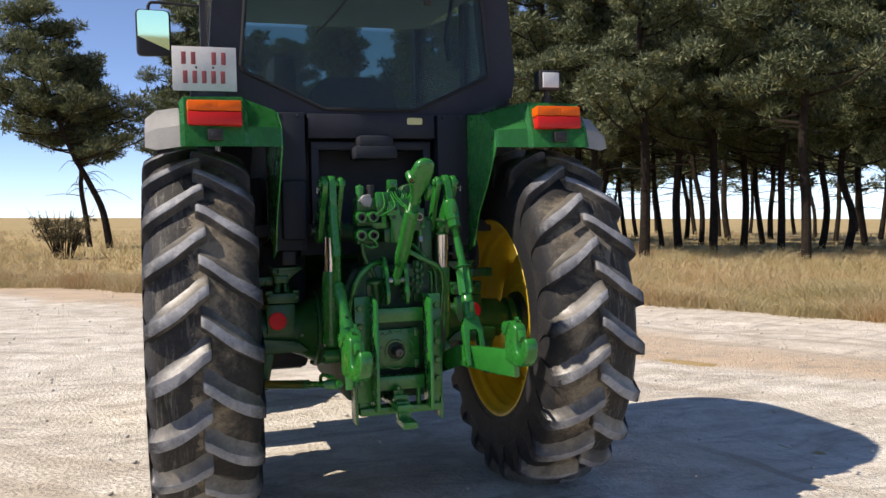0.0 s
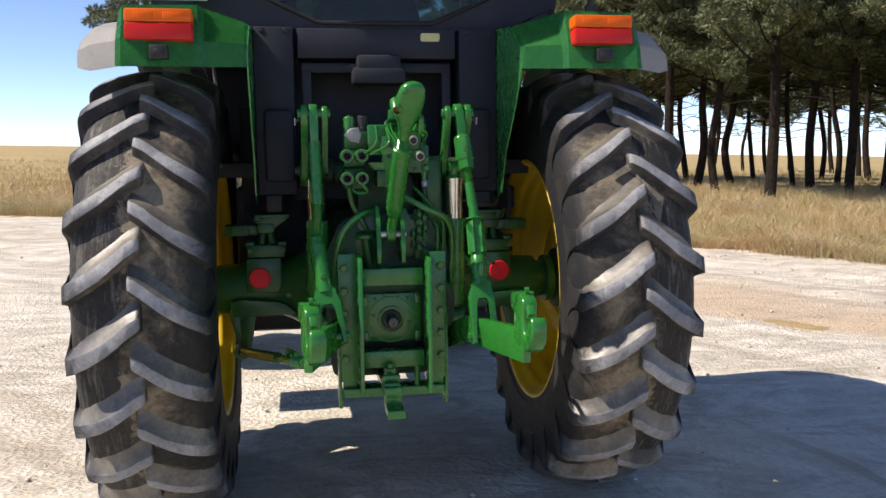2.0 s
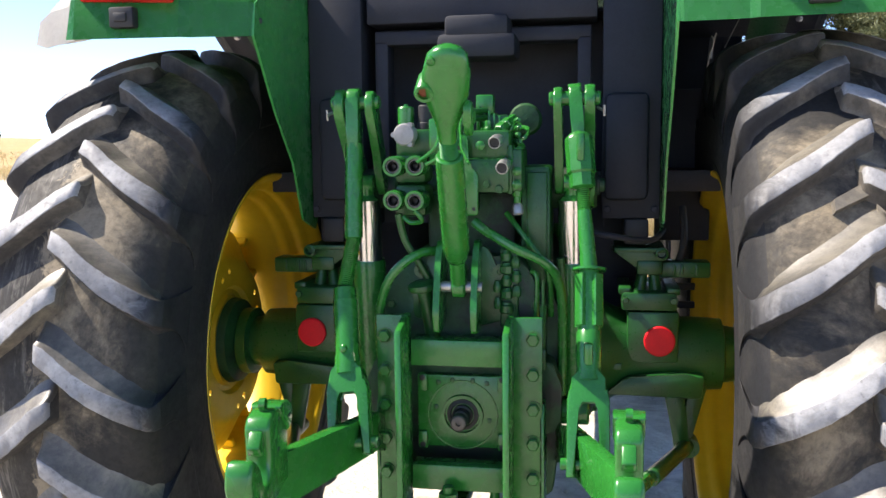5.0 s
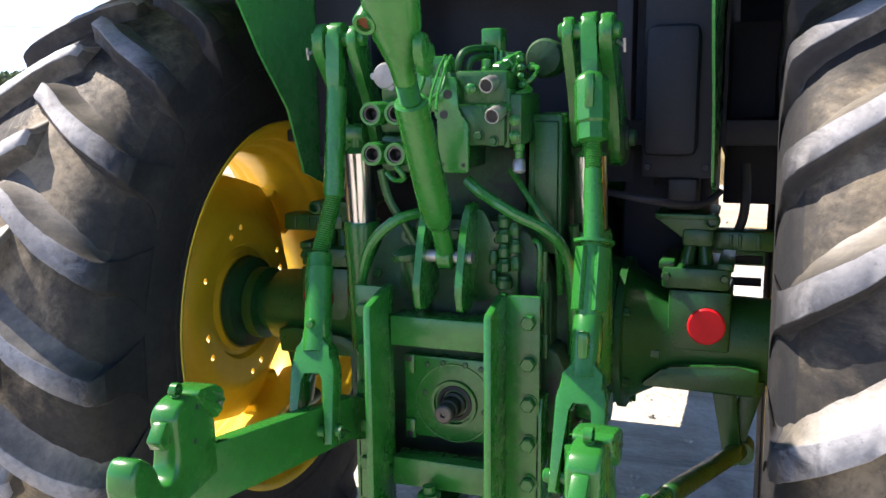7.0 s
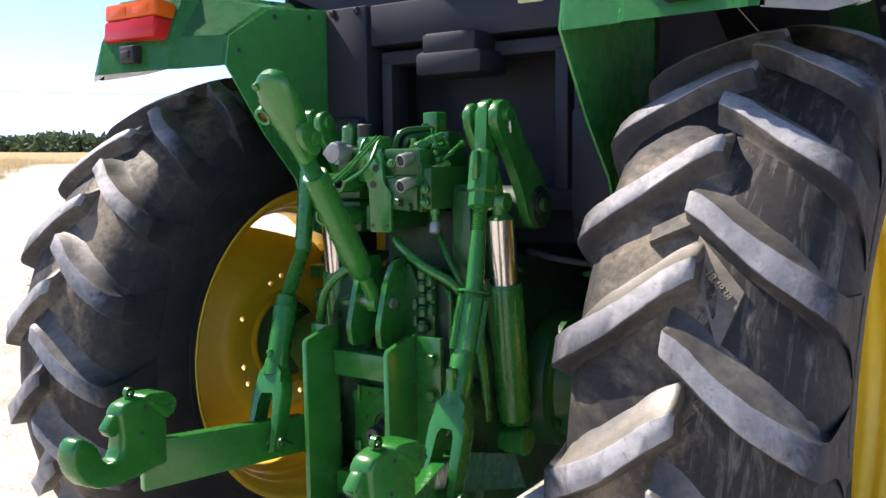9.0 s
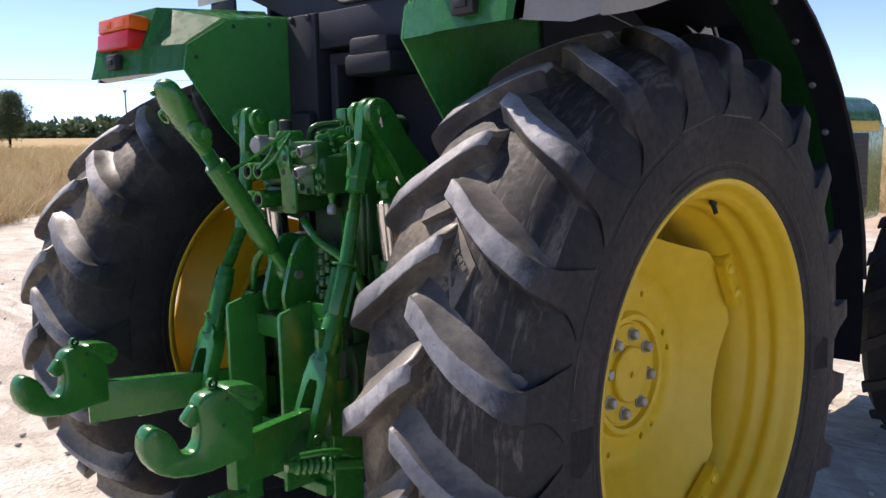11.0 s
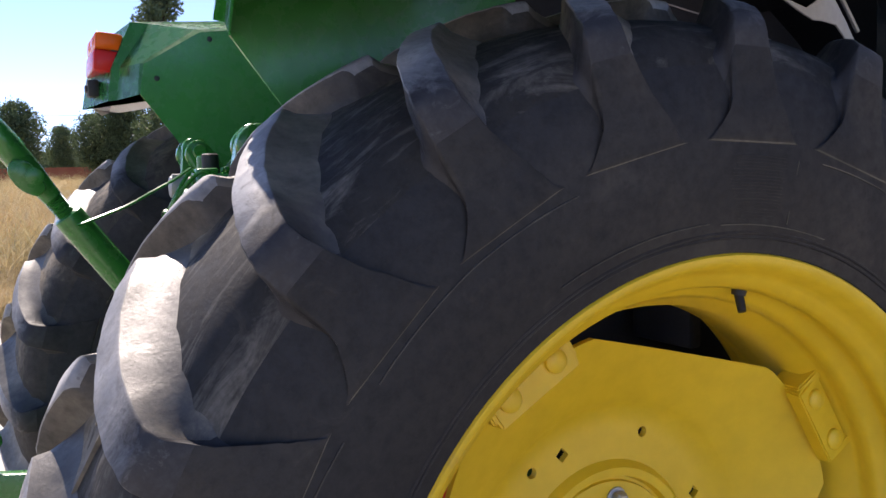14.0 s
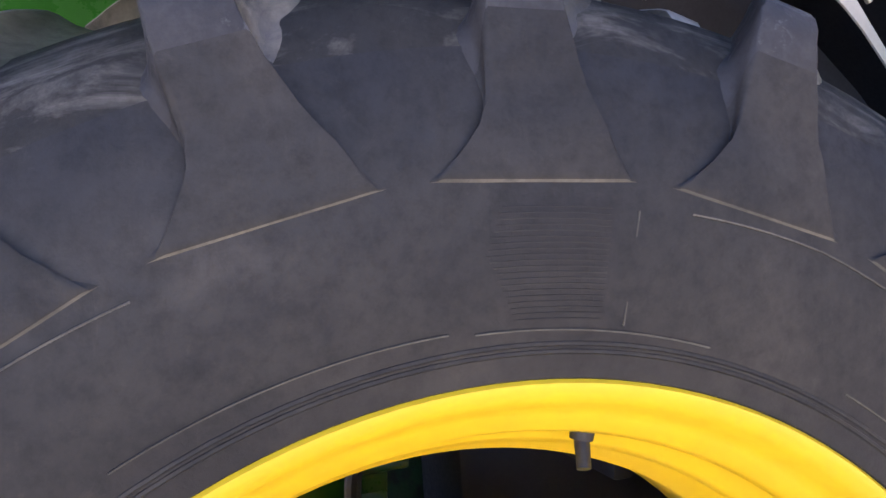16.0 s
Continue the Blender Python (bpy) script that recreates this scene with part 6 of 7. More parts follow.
    for k in range(5):
        bm = bmesh.new()
        a = radians(150 + 60 * k)
        hexbolt(bm, (s * 0.309, 0.168 * math.cos(a), AXLE + 0.168 * math.sin(a)), (s, 0, 0), 0.011, 0.010)
        part("bolt", bm, GREEN_CAST, trumpet)
    # wheel flange inside the disc
    bm = bmesh.new()
    turned(bm, (s * 0.70, 0, AXLE), (s, 0, 0), [(0, 0.075), (0.04, 0.085), (0.055, 0.125), (0.080, 0.130), (0.085, 0.12)], 40)
    flange = part("wheel_flange", bm, GREEN_GRIMY_SHADED, trumpet)
    # stabiliser bracket below the trumpet
    bm = bmesh.new()
    for x0, x1, dy in ((0.500, 0.535, -0.045), (0.570, 0.600, -0.02)):
        slab(bm, rounded([(s * x0, 0.775), (s * (x1 + 0.02), 0.775), (s * 0.575, 0.60), (s * 0.560, 0.580), (s * 0.535, 0.60)], 0.008), "y", -0.055 + dy, -0.035 + dy, 0.004)
    rod(bm, (s * 0.555, -0.12, 0.605), (s * 0.555, -0.03, 0.605), 0.022, seg=16, bevel=0.003)
    part("stabiliser_bracket", bm, GREEN_CAST, trumpet)

# ---- drawbar frame ----
bm = bmesh.new()
box(bm, (-0.112, -0.515, 0.921), (0.112, -0.45, 0.983), 0.003)
frame_bar = part("drawbar_frame", bm, GREEN, tractor, "green drawbar frame of two bolted channels and cross bars")
bm = bmesh.new()
box(bm, (-0.112, -0.515, 0.618), (0.112, -0.46, 0.679), 0.003)
part("cross_bar", bm, GREEN, frame_bar)
bm = bmesh.new()
box(bm, (-0.185, -0.52, 0.512), (0.185, -0.44, 0.545), 0.003)
box(bm, (-0.185, -0.50, 0.545), (-0.135, -0.45, 0.572), 0.003)
box(bm, (0.135, -0.50, 0.545), (0.185, -0.45, 0.572), 0.003)
part("lower_bar", bm, GREEN, frame_bar)
for s in (-1, 1):
    bm = bmesh.new()
    # web, facing rearwards, and the flange standing out from its inner edge
    slab(bm, [(s * 0.128, 0.568), (s * 0.197, 0.568), (s * 0.197, 1.038), (s * 0.128, 1.038)], "y", -0.500, -0.487, 0.002)
    slab(bm, [(-0.606, 0.540), (-0.49, 0.540), (-0.487, 1.042), (-0.53, 1.040), (-0.600, 1.022), (-0.606, 1.012)], "x", *sorted((s * 0.115, s * 0.130)), 0.003)
    slab(bm, [(-0.50, 0.470), (-0.40, 0.470), (-0.40, 0.83), (-0.487, 0.83), (-0.50, 0.80)], "x", *sorted((s * 0.190, s * 0.202)), 0.002)
    ch = part("channel", bm, GREEN, frame_bar)
    for z in (0.988, 0.905, 0.822, 0.739, 0.655):
        bm = bmesh.new()
        hexbolt(bm, (s * 0.176, -0.500, z), (0, -1, 0), 0.0155, 0.014)
        part("bolt", bm, GREEN, ch)
        # discs stand for the holes: dark right, pale left for light showing through
        bm = bmesh.new()
        turned(bm, (s * 0.1145 if s > 0 else -0.1305, -0.56, z - 0.03), (-1, 0, 0), [(0, 0.010), (0.0015, 0.010), (0.002, 0.008)], 12)
        part("bolt_hole_disc", bm, CAB_DARK if s > 0 else ZINC, ch, smooth=0)
    # cast ear outside the channel
    bm = bmesh.new()
    slab(bm, rounded([(s * 0.205, 0.74), (s * 0.235, 0.76), (s * 0.24, 0.86), (s * 0.215, 0.92), (s * 0.19, 0.92), (s * 0.19, 0.74)], 0.012), "y", -0.44, -0.36, 0.006)
    part("side_ear", bm, GREEN_GRIMY_SHADED, frame_bar)

# power take-off cover and shaft
bm = bmesh.new()
slab(bm, rounded([(-0.112, 0.700), (0.112, 0.700), (0.112, 0.880), (-0.112, 0.880)], 0.008), "y", -0.440, -0.40, 0.003)
cover = part("shaft_cover", bm, GREEN, tractor, "green cover plate round the power take-off shaft")
bm = bmesh.new()
for r0, r1, d in ((0.050, 0.044, 0.010), (0.086, 0.083, 0.004)):
    turned(bm, (0, -0.438, 0.782), (0, -1, 0), [(0, r0 + 0.002), (d, r0), (d, r1), (0.0, r1 - 0.002)], 56)
part("cover_ring", bm, GREEN, cover)
bm = bmesh.new()
turned(bm, (0, -0.436, 0.782), (0, -1, 0), [(0, 0.040), (0.006, 0.038), (0.008, 0.030), (0.002, 0.027)], 40)
part("shaft_seal", bm, BLACK, cover)
for sx in (-1, 1):
    for sz in (-1, 1):
        bm = bmesh.new()
        c = Vector((sx * 0.098, -0.440, 0.790 + sz * 0.072))
        box(bm, c + Vector((-0.012, -0.010, -0.022)), c + Vector((0.012, 0.0, 0.022)), 0.005)
        ear = part("cover_lug", bm, GREEN, cover)
        bm = bmesh.new()
        turned(bm, c + Vector((0, -0.0095, sz * 0.012)), (0, -1, 0), [(0, 0.007), (0.002, 0.007), (0.0025, 0.005)], 12)
        part("bolt_head", bm, BLACK, cover)
for x, z in ((-0.06, 0.862), (0.06, 0.862), (-0.025, 0.868), (0.025, 0.868), (-0.066, 0.80), (0.066, 0.77)):
    bm = bmesh.new()
    turned(bm, (x, -0.440, z), (0, -1, 0), [(0, 0.006), (0.003, 0.006), (0.004, 0.004)], 10)
    part("screw", bm, GREEN_CAST, cover)
bm = bmesh.new()
turned(bm, (0, -0.42, 0.782), (0, -1, 0), [(0, 0.026), (0.03, 0.026), (0.034, 0.021), (0.06, 0.021), (0.064, 0.0175), (0.072, 0.0175), (0.075, 0.021), (0.090, 0.0195), (0.093, 0.016), (0.094, 0.006), (0.088, 0.005)], 24)
part("drive_shaft", bm, DARK_STEEL, cover, "dark oily splined steel shaft")

# drawbar with clevis
bm = bmesh.new()
box(bm, (-0.052, -0.66, 0.545), (0.012, -0.20, 0.580), 0.004)
hitch_bar = part("drawbar", bm, GREEN, tractor, "green drawbar with a clevis")
bm = bmesh.new()
box(bm, (-0.052, -0.60, 0.580), (0.012, -0.575, 0.612), 0.006)
box(bm, (-0.050, -0.63, 0.545), (0.010, -0.60, 0.590), 0.008)
rod(bm, (-0.02, -0.545, 0.57), (-0.02, -0.545, 0.625), 0.024, seg=6)
rod(bm, (-0.02, -0.545, 0.60), (-0.02, -0.545, 0.640), 0.013)
part("clevis", bm, GREEN, hitch_bar)
bm = bmesh.new()
slab(bm, [(-0.047, -0.60), (0.008, -0.60), (0.012, -0.74), (-0.050, -0.74)], "z", 0.492, 0.522, 0.004)
box(bm, (-0.048, -0.65, 0.50), (0.010, -0.60, 0.56), 0.004)
part("clevis_tongue", bm, GREEN, hitch_bar)
bm = bmesh.new()
rod(bm, (0.085, -0.50, 0.53), (0.085, -0.50, 0.62), 0.012, seg=12)
part("stop_pin", bm, GREEN, hitch_bar)

# ---- top link and its bracket ----
for s, x in ((-1, -0.048), (1, 0.040)):
    bm = bmesh.new()
    slab(bm, rounded([(-0.525, 1.000), (-0.470, 0.998), (-0.40, 1.03), (-0.40, 1.20), (-0.43, 1.215), (-0.468, 1.205), (-0.50, 1.15), (-0.53, 1.05)], 0.015), "x", x - 0.0075, x + 0.0075, 0.003)
    cheek = part("top_link_bracket", bm, GREEN, tractor, "green bracket plate for the top link")
    bm = bmesh.new()
    slab(bm, rounded([(x, 1.00), (x + s * 0.075, 1.02), (x + s * 0.075, 1.08), (x + s * 0.02, 1.195), (x, 1.195)], 0.01), "y", -0.425, -0.41, 0.003)
    rod(bm, (x + s * 0.052, -0.43, 1.135), (x + s * 0.052, -0.40, 1.135), 0.018)
    part("bracket_foot", bm, GREEN_CAST, cheek)
    bm = bmesh.new()
    turned(bm, (x + s * 0.052, -0.43, 1.135), (0, -1, 0), [(0, 0.012), (0.006, 0.012), (0.006, 0.007), (0.002, 0.006)], 14)
    part("bolt", bm, GREEN_CAST, cheek)
bm = bmesh.new()
rod(bm, (-0.050, -0.48, 1.105), (0.055, -0.48, 1.105), 0.013, seg=16)
part("link_pin", bm, STEEL, tractor)

P0, PT = Vector((0.0, -0.480, 1.105)), Vector((0.030, -0.862, 1.628))
D = (PT - P0).normalized()
EXL = (Vector((1, 0, 0)) - D * D.x).normalized()
bm = bmesh.new()
# eye round the pin, then the threaded end
turned(bm, P0 - Vector((0.017, 0, 0)), (1, 0, 0), [(0, 0.020), (0.004, 0.026), (0.030, 0.026), (0.034, 0.020)], 28)
rod(bm, P0 + D * 0.015, P0 + D * 0.11, 0.019, 0.017, 18)
top_link = part("top_link", bm, GREEN, tractor, "green top link with a turned barrel and hook end")
bm = bmesh.new()
turned(bm, P0 + D * 0.085, D, [(0, 0.018), (0.006, 0.023), (0.035, 0.0295), (0.06, 0.031), (0.285, 0.030), (0.297, 0.029), (0.300, 0.025), (0.300, 0.018)], 28)
part("barrel", bm, GREEN, top_link)
bm = bmesh.new()
prof = []
for k in range(14):
    prof += [(0.0045 * k, 0.0195), (0.0045 * k + 0.00225, 0.0165)]
turned(bm, P0 + D * 0.372, D, prof, 20)
part("thread", bm, GREEN, top_link)
bm = bmesh.new()
NRM = EXL.cross(D).normalized()
head = [(0.425, 0.0, 0.019, 0.019), (0.455, 0.0, 0.021, 0.021), (0.480, 0.002, 0.028, 0.024), (0.505, 0.003, 0.037, 0.025), (0.530, 0.003, 0.044, 0.026), (0.555, 0.004, 0.047, 0.027),
        (0.580, 0.006, 0.047, 0.027), (0.602, 0.008, 0.043, 0.025), (0.620, 0.010, 0.039, 0.022), (0.632, 0.011, 0.028, 0.017), (0.639, 0.011, 0.014, 0.009)]
rings_join(bm, [[bm.verts.new(P0 + D * st + EXL * (off + ha * math.copysign(abs(math.cos(q)) ** 0.8, math.cos(q))) + NRM * hb * math.copysign(abs(math.sin(q)) ** 0.8, math.sin(q)))
                 for q in [2 * math.pi * k / 28 for k in range(28)]] for st, off, ha, hb in head])
part("hook_head", bm, GREEN, top_link)
bm = bmesh.new()
NRM = EXL.cross(D).normalized()
NB = NRM if NRM.y < 0 else -NRM
c = P0 + D * 0.548 - EXL * 0.036
turned(bm, c - NB * 0.030, NB, [(0, 0.012), (0.004, 0.020), (0.054, 0.020), (0.057, 0.018), (0.056, 0.0125), (0.044, 0.012)], 24)
part("ball_bush", bm, GREEN, top_link)
bm = bmesh.new()
turned(bm, c + NB * 0.012, NB, [(0, 0.0118), (0.006, 0.0118), (0.007, 0.008)], 18)
part("worn_bore", bm, RUST, top_link, "rusty bore")
bm = bmesh.new()
plate_in(bm, P0 + D * 0.455 + EXL * 0.046, D, NB, rounded([(-0.005, -0.005), (0.05, -0.012), (0.075, 0.010), (0.06, 0.034), (0.02, 0.036), (-0.01, 0.020)], 0.012), 0.016, 0.004)
turned(bm, P0 + D * 0.480 + EXL * 0.050, EXL, [(0, 0.016), (0.006, 0.016), (0.008, 0.010)], 18)
part("release_catch", bm, GREEN, top_link)
bm = bmesh.new()
turned(bm, P0 + D * 0.617 + EXL * -0.018, NB, [(-0.004, 0.008), (0.024, 0.008), (0.026, 0.005)], 14)
part("release_pin", bm, GREEN, top_link)
bm = bmesh.new()
w0 = P0 + D * 0.36 + EXL * 0.03
for dx in (0.0, 0.012):
    pipe(bm, [w0 + Vector((dx, 0, 0)), (0.016 + dx, -0.60, 1.425), (0.004 + dx, -0.54, 1.455), (-0.004 + dx, -0.50, 1.475), (-0.006 + dx, -0.46, 1.500)], 0.0028, 8)
part("link_holder", bm, GREEN, top_link)

# ---- lift arms, lift cylinders, lift rods ----
for s in (-1, 1):
    bm = bmesh.new()
    arm = [(-0.440, 1.535), (-0.425, 1.566), (-0.395, 1.578), (-0.362, 1.560), (-0.30, 1.475), (-0.215, 1.390), (-0.180, 1.340), (-0.190, 1.290), (-0.235, 1.268), (-0.285, 1.290), (-0.315, 1.36), (-0.36, 1.43), (-0.425, 1.505)]
    slab(bm, rounded(arm, 0.02), "x", *sorted((s * 0.288, s * 0.312)), 0.006)
    lift = part("lift_arm", bm, GREEN, tractor, "green cast lift arm of the rear linkage")
    bm = bmesh.new()
    inner = [(-0.432, 1.53), (-0.420, 1.562), (-0.395, 1.572), (-0.37, 1.555), (-0.345, 1.50), (-0.29, 1.40), (-0.270, 1.335), (-0.285, 1.310), (-0.315, 1.315), (-0.36, 1.42)]
    slab(bm, rounded(inner, 0.015), "x", *sorted((s * 0.216, s * 0.236)), 0.005)
    part("inner_cheek", bm, GREEN, lift)
    bm = bmesh.new()
    rod(bm, (s * 0.205, -0.397, 1.542), (s * 0.325, -0.397, 1.542), 0.017, seg=18, bevel=0.003)
    part("arm_pin", bm, GREEN, lift)
    bm = bmesh.new()
    rod(bm, (s * 0.318, -0.40, 1.52), (s * 0.333, -0.415, 1.512), 0.004, seg=8)
    rod(bm, (s * 0.333, -0.415, 1.525), (s * 0.333, -0.41, 1.500), 0.003, seg=8)
    part("lynch_pin", bm, STEEL, lift)
    bm = bmesh.new()
    rod(bm, (s * 0.19, -0.232, 1.325), (s * 0.318, -0.232, 1.325), 0.052, seg=28, bevel=0.006)
    turned(bm, (s * 0.318, -0.245, 1.333), (s, 0, 0), [(0, 0.026), (0.006, 0.026), (0.007, 0.018), (0.018, 0.017), (0.020, 0.010)], 20)
    part("arm_hub", bm, GREEN_GRIMY_SHADED, lift)
    # hydraulic lift cylinder
    t0, t1, b1 = Vector((s * 0.259, -0.332, 1.302)), Vector((s * 0.260, -0.318, 1.148)), Vector((s * 0.264, -0.280, 0.800))
    bm = bmesh.new()
    turned(bm, b1, t1 - b1, [(0, 0.032), (0.012, 0.041), (0.10, 0.043), ((t1 - b1).length - 0.01, 0.043), ((t1 - b1).length, 0.0395)], 32)
    turned(bm, b1 - Vector((0.04, 0, 0.045)), (1, 0, 0), [(0, 0.03), (0.005, 0.035), (0.075, 0.035), (0.08, 0.03)], 24)
    cyl = part("lift_cylinder", bm, GREEN, tractor, "green hydraulic lift cylinder with a bright piston rod")
    bm = bmesh.new()
    rod(bm, t1 - (t0 - t1) * 0.1, t0, 0.0345, seg=32)
    part("piston_rod", bm, CHROME, cyl, "bright chromed piston rod")
    bm = bmesh.new()
    turned(bm, t0, t0 - t1, [(0, 0.033), (0.004, 0.026), (0.012, 0.018), (0.05, 0.017)], 20)
    turned(bm, t0 + Vector((-0.02, 0, 0.04)), (1, 0, 0), [(0, 0.022), (0.04, 0.022)], 20)
    part("rod_eye", bm, GREEN, cyl)

# right lift rod: turnbuckle with sleeve and fork
A, B, C_, E_ = Vector((0.267, -0.400, 1.542)), Vector((0.278, -0.430, 1.430)), Vector((0.302, -0.520, 1.155)), Vector((0.305, -0.655, 0.770))
axis1 = (C_ - A).normalized()
axis2 = (E_ - C_).normalized()
bm = bmesh.new()
plate_in(bm, A, (0, 1, 0), axis1, rounded([(-0.030, -0.020), (-0.018, -0.036), (0.016, -0.036), (0.028, -0.018), (0.022, 0.06), (0.018, 0.10), (-0.018, 0.10), (-0.024, 0.05)], 0.012), 0.030, 0.007)
right_rod = part("lift_rod", bm, GREEN, tractor, "green adjustable lift rod with threaded sleeve and fork")
bm = bmesh.new()
turned(bm, A + axis1 * 0.085, axis1, [(0, 0.020), (0.010, 0.031), (0.020, 0.033), (0.095, 0.033), (0.100, 0.029), (0.130, 0.029), (0.134, 0.022)], 8)
box(bm, A + axis1 * 0.12 + Vector((-0.006, -0.046, -0.03)), A + axis1 * 0.12 + Vector((0.012, -0.026, 0.035)), 0.006)
part("adjuster_housing", bm, GREEN, right_rod)
bm = bmesh.new()
prof = []
for k in range(12):
    prof += [(0.219 + 0.0045 * k, 0.0165), (0.2212 + 0.0045 * k, 0.014)]
turned(bm, A, axis1, prof, 18)
rod(bm, A + axis1 * 0.27, C_, 0.0165, 0.020, 18)
part("threaded_rod", bm, GREEN, right_rod)
bm = bmesh.new()
turned(bm, C_ - axis2 * 0.004, axis2, [(0, 0.022), (0.002, 0.038), (0.007, 0.038), (0.008, 0.024), (0.010, 0.0245), (0.15, 0.0245)], 24)
for k in range(4):
    a = math.pi / 4 + math.pi / 2 * k
    u, v = frame_of(axis2)
    o = C_ + (u * math.cos(a) + v * math.sin(a)) * 0.027
    e = u * -math.sin(a) + v * math.cos(a)
    plate_in(bm, o, axis2, e, [(0.012, -0.012), (0.128, -0.012), (0.128, 0.012), (0.012, 0.012)], 0.012, 0.002)
part("guard_sleeve", bm, GREEN, right_rod)
bm = bmesh.new()
turned(bm, C_ + axis2 * 0.13, axis2, [(0, 0.020), (0.01, 0.027), (0.06, 0.029), (0.10, 0.026), (0.115, 0.030)], 20)
box(bm, C_ + axis2 * 0.18 + Vector((-0.010, -0.045, -0.025)), C_ + axis2 * 0.18 + Vector((0.010, -0.020, 0.025)), 0.007)
part("lower_sleeve", bm, GREEN, right_rod)


def fork(top, bottom, spread_w, parent, name="fork"):
    ax = (bottom - top).normalized()
    n = (bottom - top).length
    ex = (Vector((1, 0, 0)) - ax * ax.x).normalized()
    w = spread_w / 2
    bm = bmesh.new()
    # crown and two straight prongs
    crown = [(-0.024, -0.025), (0.024, -0.025), (0.030, 0.0), (w + 0.004, 0.022), (w + 0.009, 0.045), (w + 0.009, n + 0.028), (w - 0.011, n + 0.028), (w - 0.011, 0.062), (w - 0.020, 0.044),
             (-w + 0.020, 0.044), (-w + 0.011, 0.062), (-w + 0.011, n + 0.028), (-w - 0.009, n + 0.028), (-w - 0.009, 0.045), (-w - 0.004, 0.022), (-0.030, 0.0)]
    plate_in(bm, top, ex, ax, crown, 0.042, 0.006)
    f = part(name, bm, GREEN, parent)
    bm = bmesh.new()
    rod(bm, bottom - ex * (w + 0.022), bottom + ex * (w + 0.022), 0.013, seg=16, bevel=0.002)
    part("fork_pin", bm, GREEN, parent)
    bm = bmesh.new()
    q = bottom + ex * (w + 0.026)
    rod(bm, q + Vector((0, -0.02, 0.01)), q + Vector((0, 0.02, -0.012)), 0.004, seg=8)
    turned(bm, q + Vector((0, -0.014, 0)), (1, 0, 0), [(-0.002, 0.014), (0.002, 0.014), (0.002, 0.010), (-0.002, 0.010)], 18, cap=False)
    part("lynch_pin", bm, GREEN_CAST, parent)


fork(C_ + axis2 * 0.245, E_ + Vector((0, -0.012, -0.015)), 0.074, right_rod)

# left lift rod: plain bar, thread, sleeve and fork
A = Vector((-0.267, -0.400, 1.542))
M_, S_, E_ = Vector((-0.262, -0.452, 1.215)), Vector((-0.272, -0.505, 1.102)), Vector((-0.226, -0.640, 0.768))
ax1, ax2 = (M_ - A).normalized(), (E_ - S_).normalized()
bm = bmesh.new()
plate_in(bm, A, (0, 1, 0), ax1, rounded([(-0.030, -0.018), (-0.018, -0.034), (0.016, -0.034), (0.028, -0.016), (0.022, 0.06), (0.019, 0.12), (-0.019, 0.12), (-0.024, 0.05)], 0.012), 0.030, 0.007)
left_rod = part("lift_rod", bm, GREEN, tractor, "green plain lift rod with threaded end and fork")
bm = bmesh.new()
rod(bm, A + ax1 * 0.10, M_, 0.0215, 0.0225, 20, bevel=0.002)
part("upper_bar", bm, GREEN, left_rod)
bm = bmesh.new()
prof = []
d = (S_ - M_)
for k in range(26):
    prof += [(d.length * k / 26, 0.0190), (d.length * (k + 0.5) / 26, 0.0165)]
turned(bm, M_, d, prof, 18)
part("thread", bm, GREEN, left_rod)
bm = bmesh.new()
turned(bm, S_, ax2, [(0, 0.020), (0.003, 0.0265), (0.03, 0.0275), (0.032, 0.029), (0.16, 0.0275), (0.17, 0.030), (0.205, 0.030)], 22)
turned(bm, S_ + ax2 * 0.14 + Vector((0, -0.028, 0)), (0, -1, 0), [(0, 0.010), (0.010, 0.008), (0.012, 0.004)], 14)
part("sleeve", bm, GREEN, left_rod)
fork(S_ + ax2 * 0.200, E_, 0.080, left_rod)


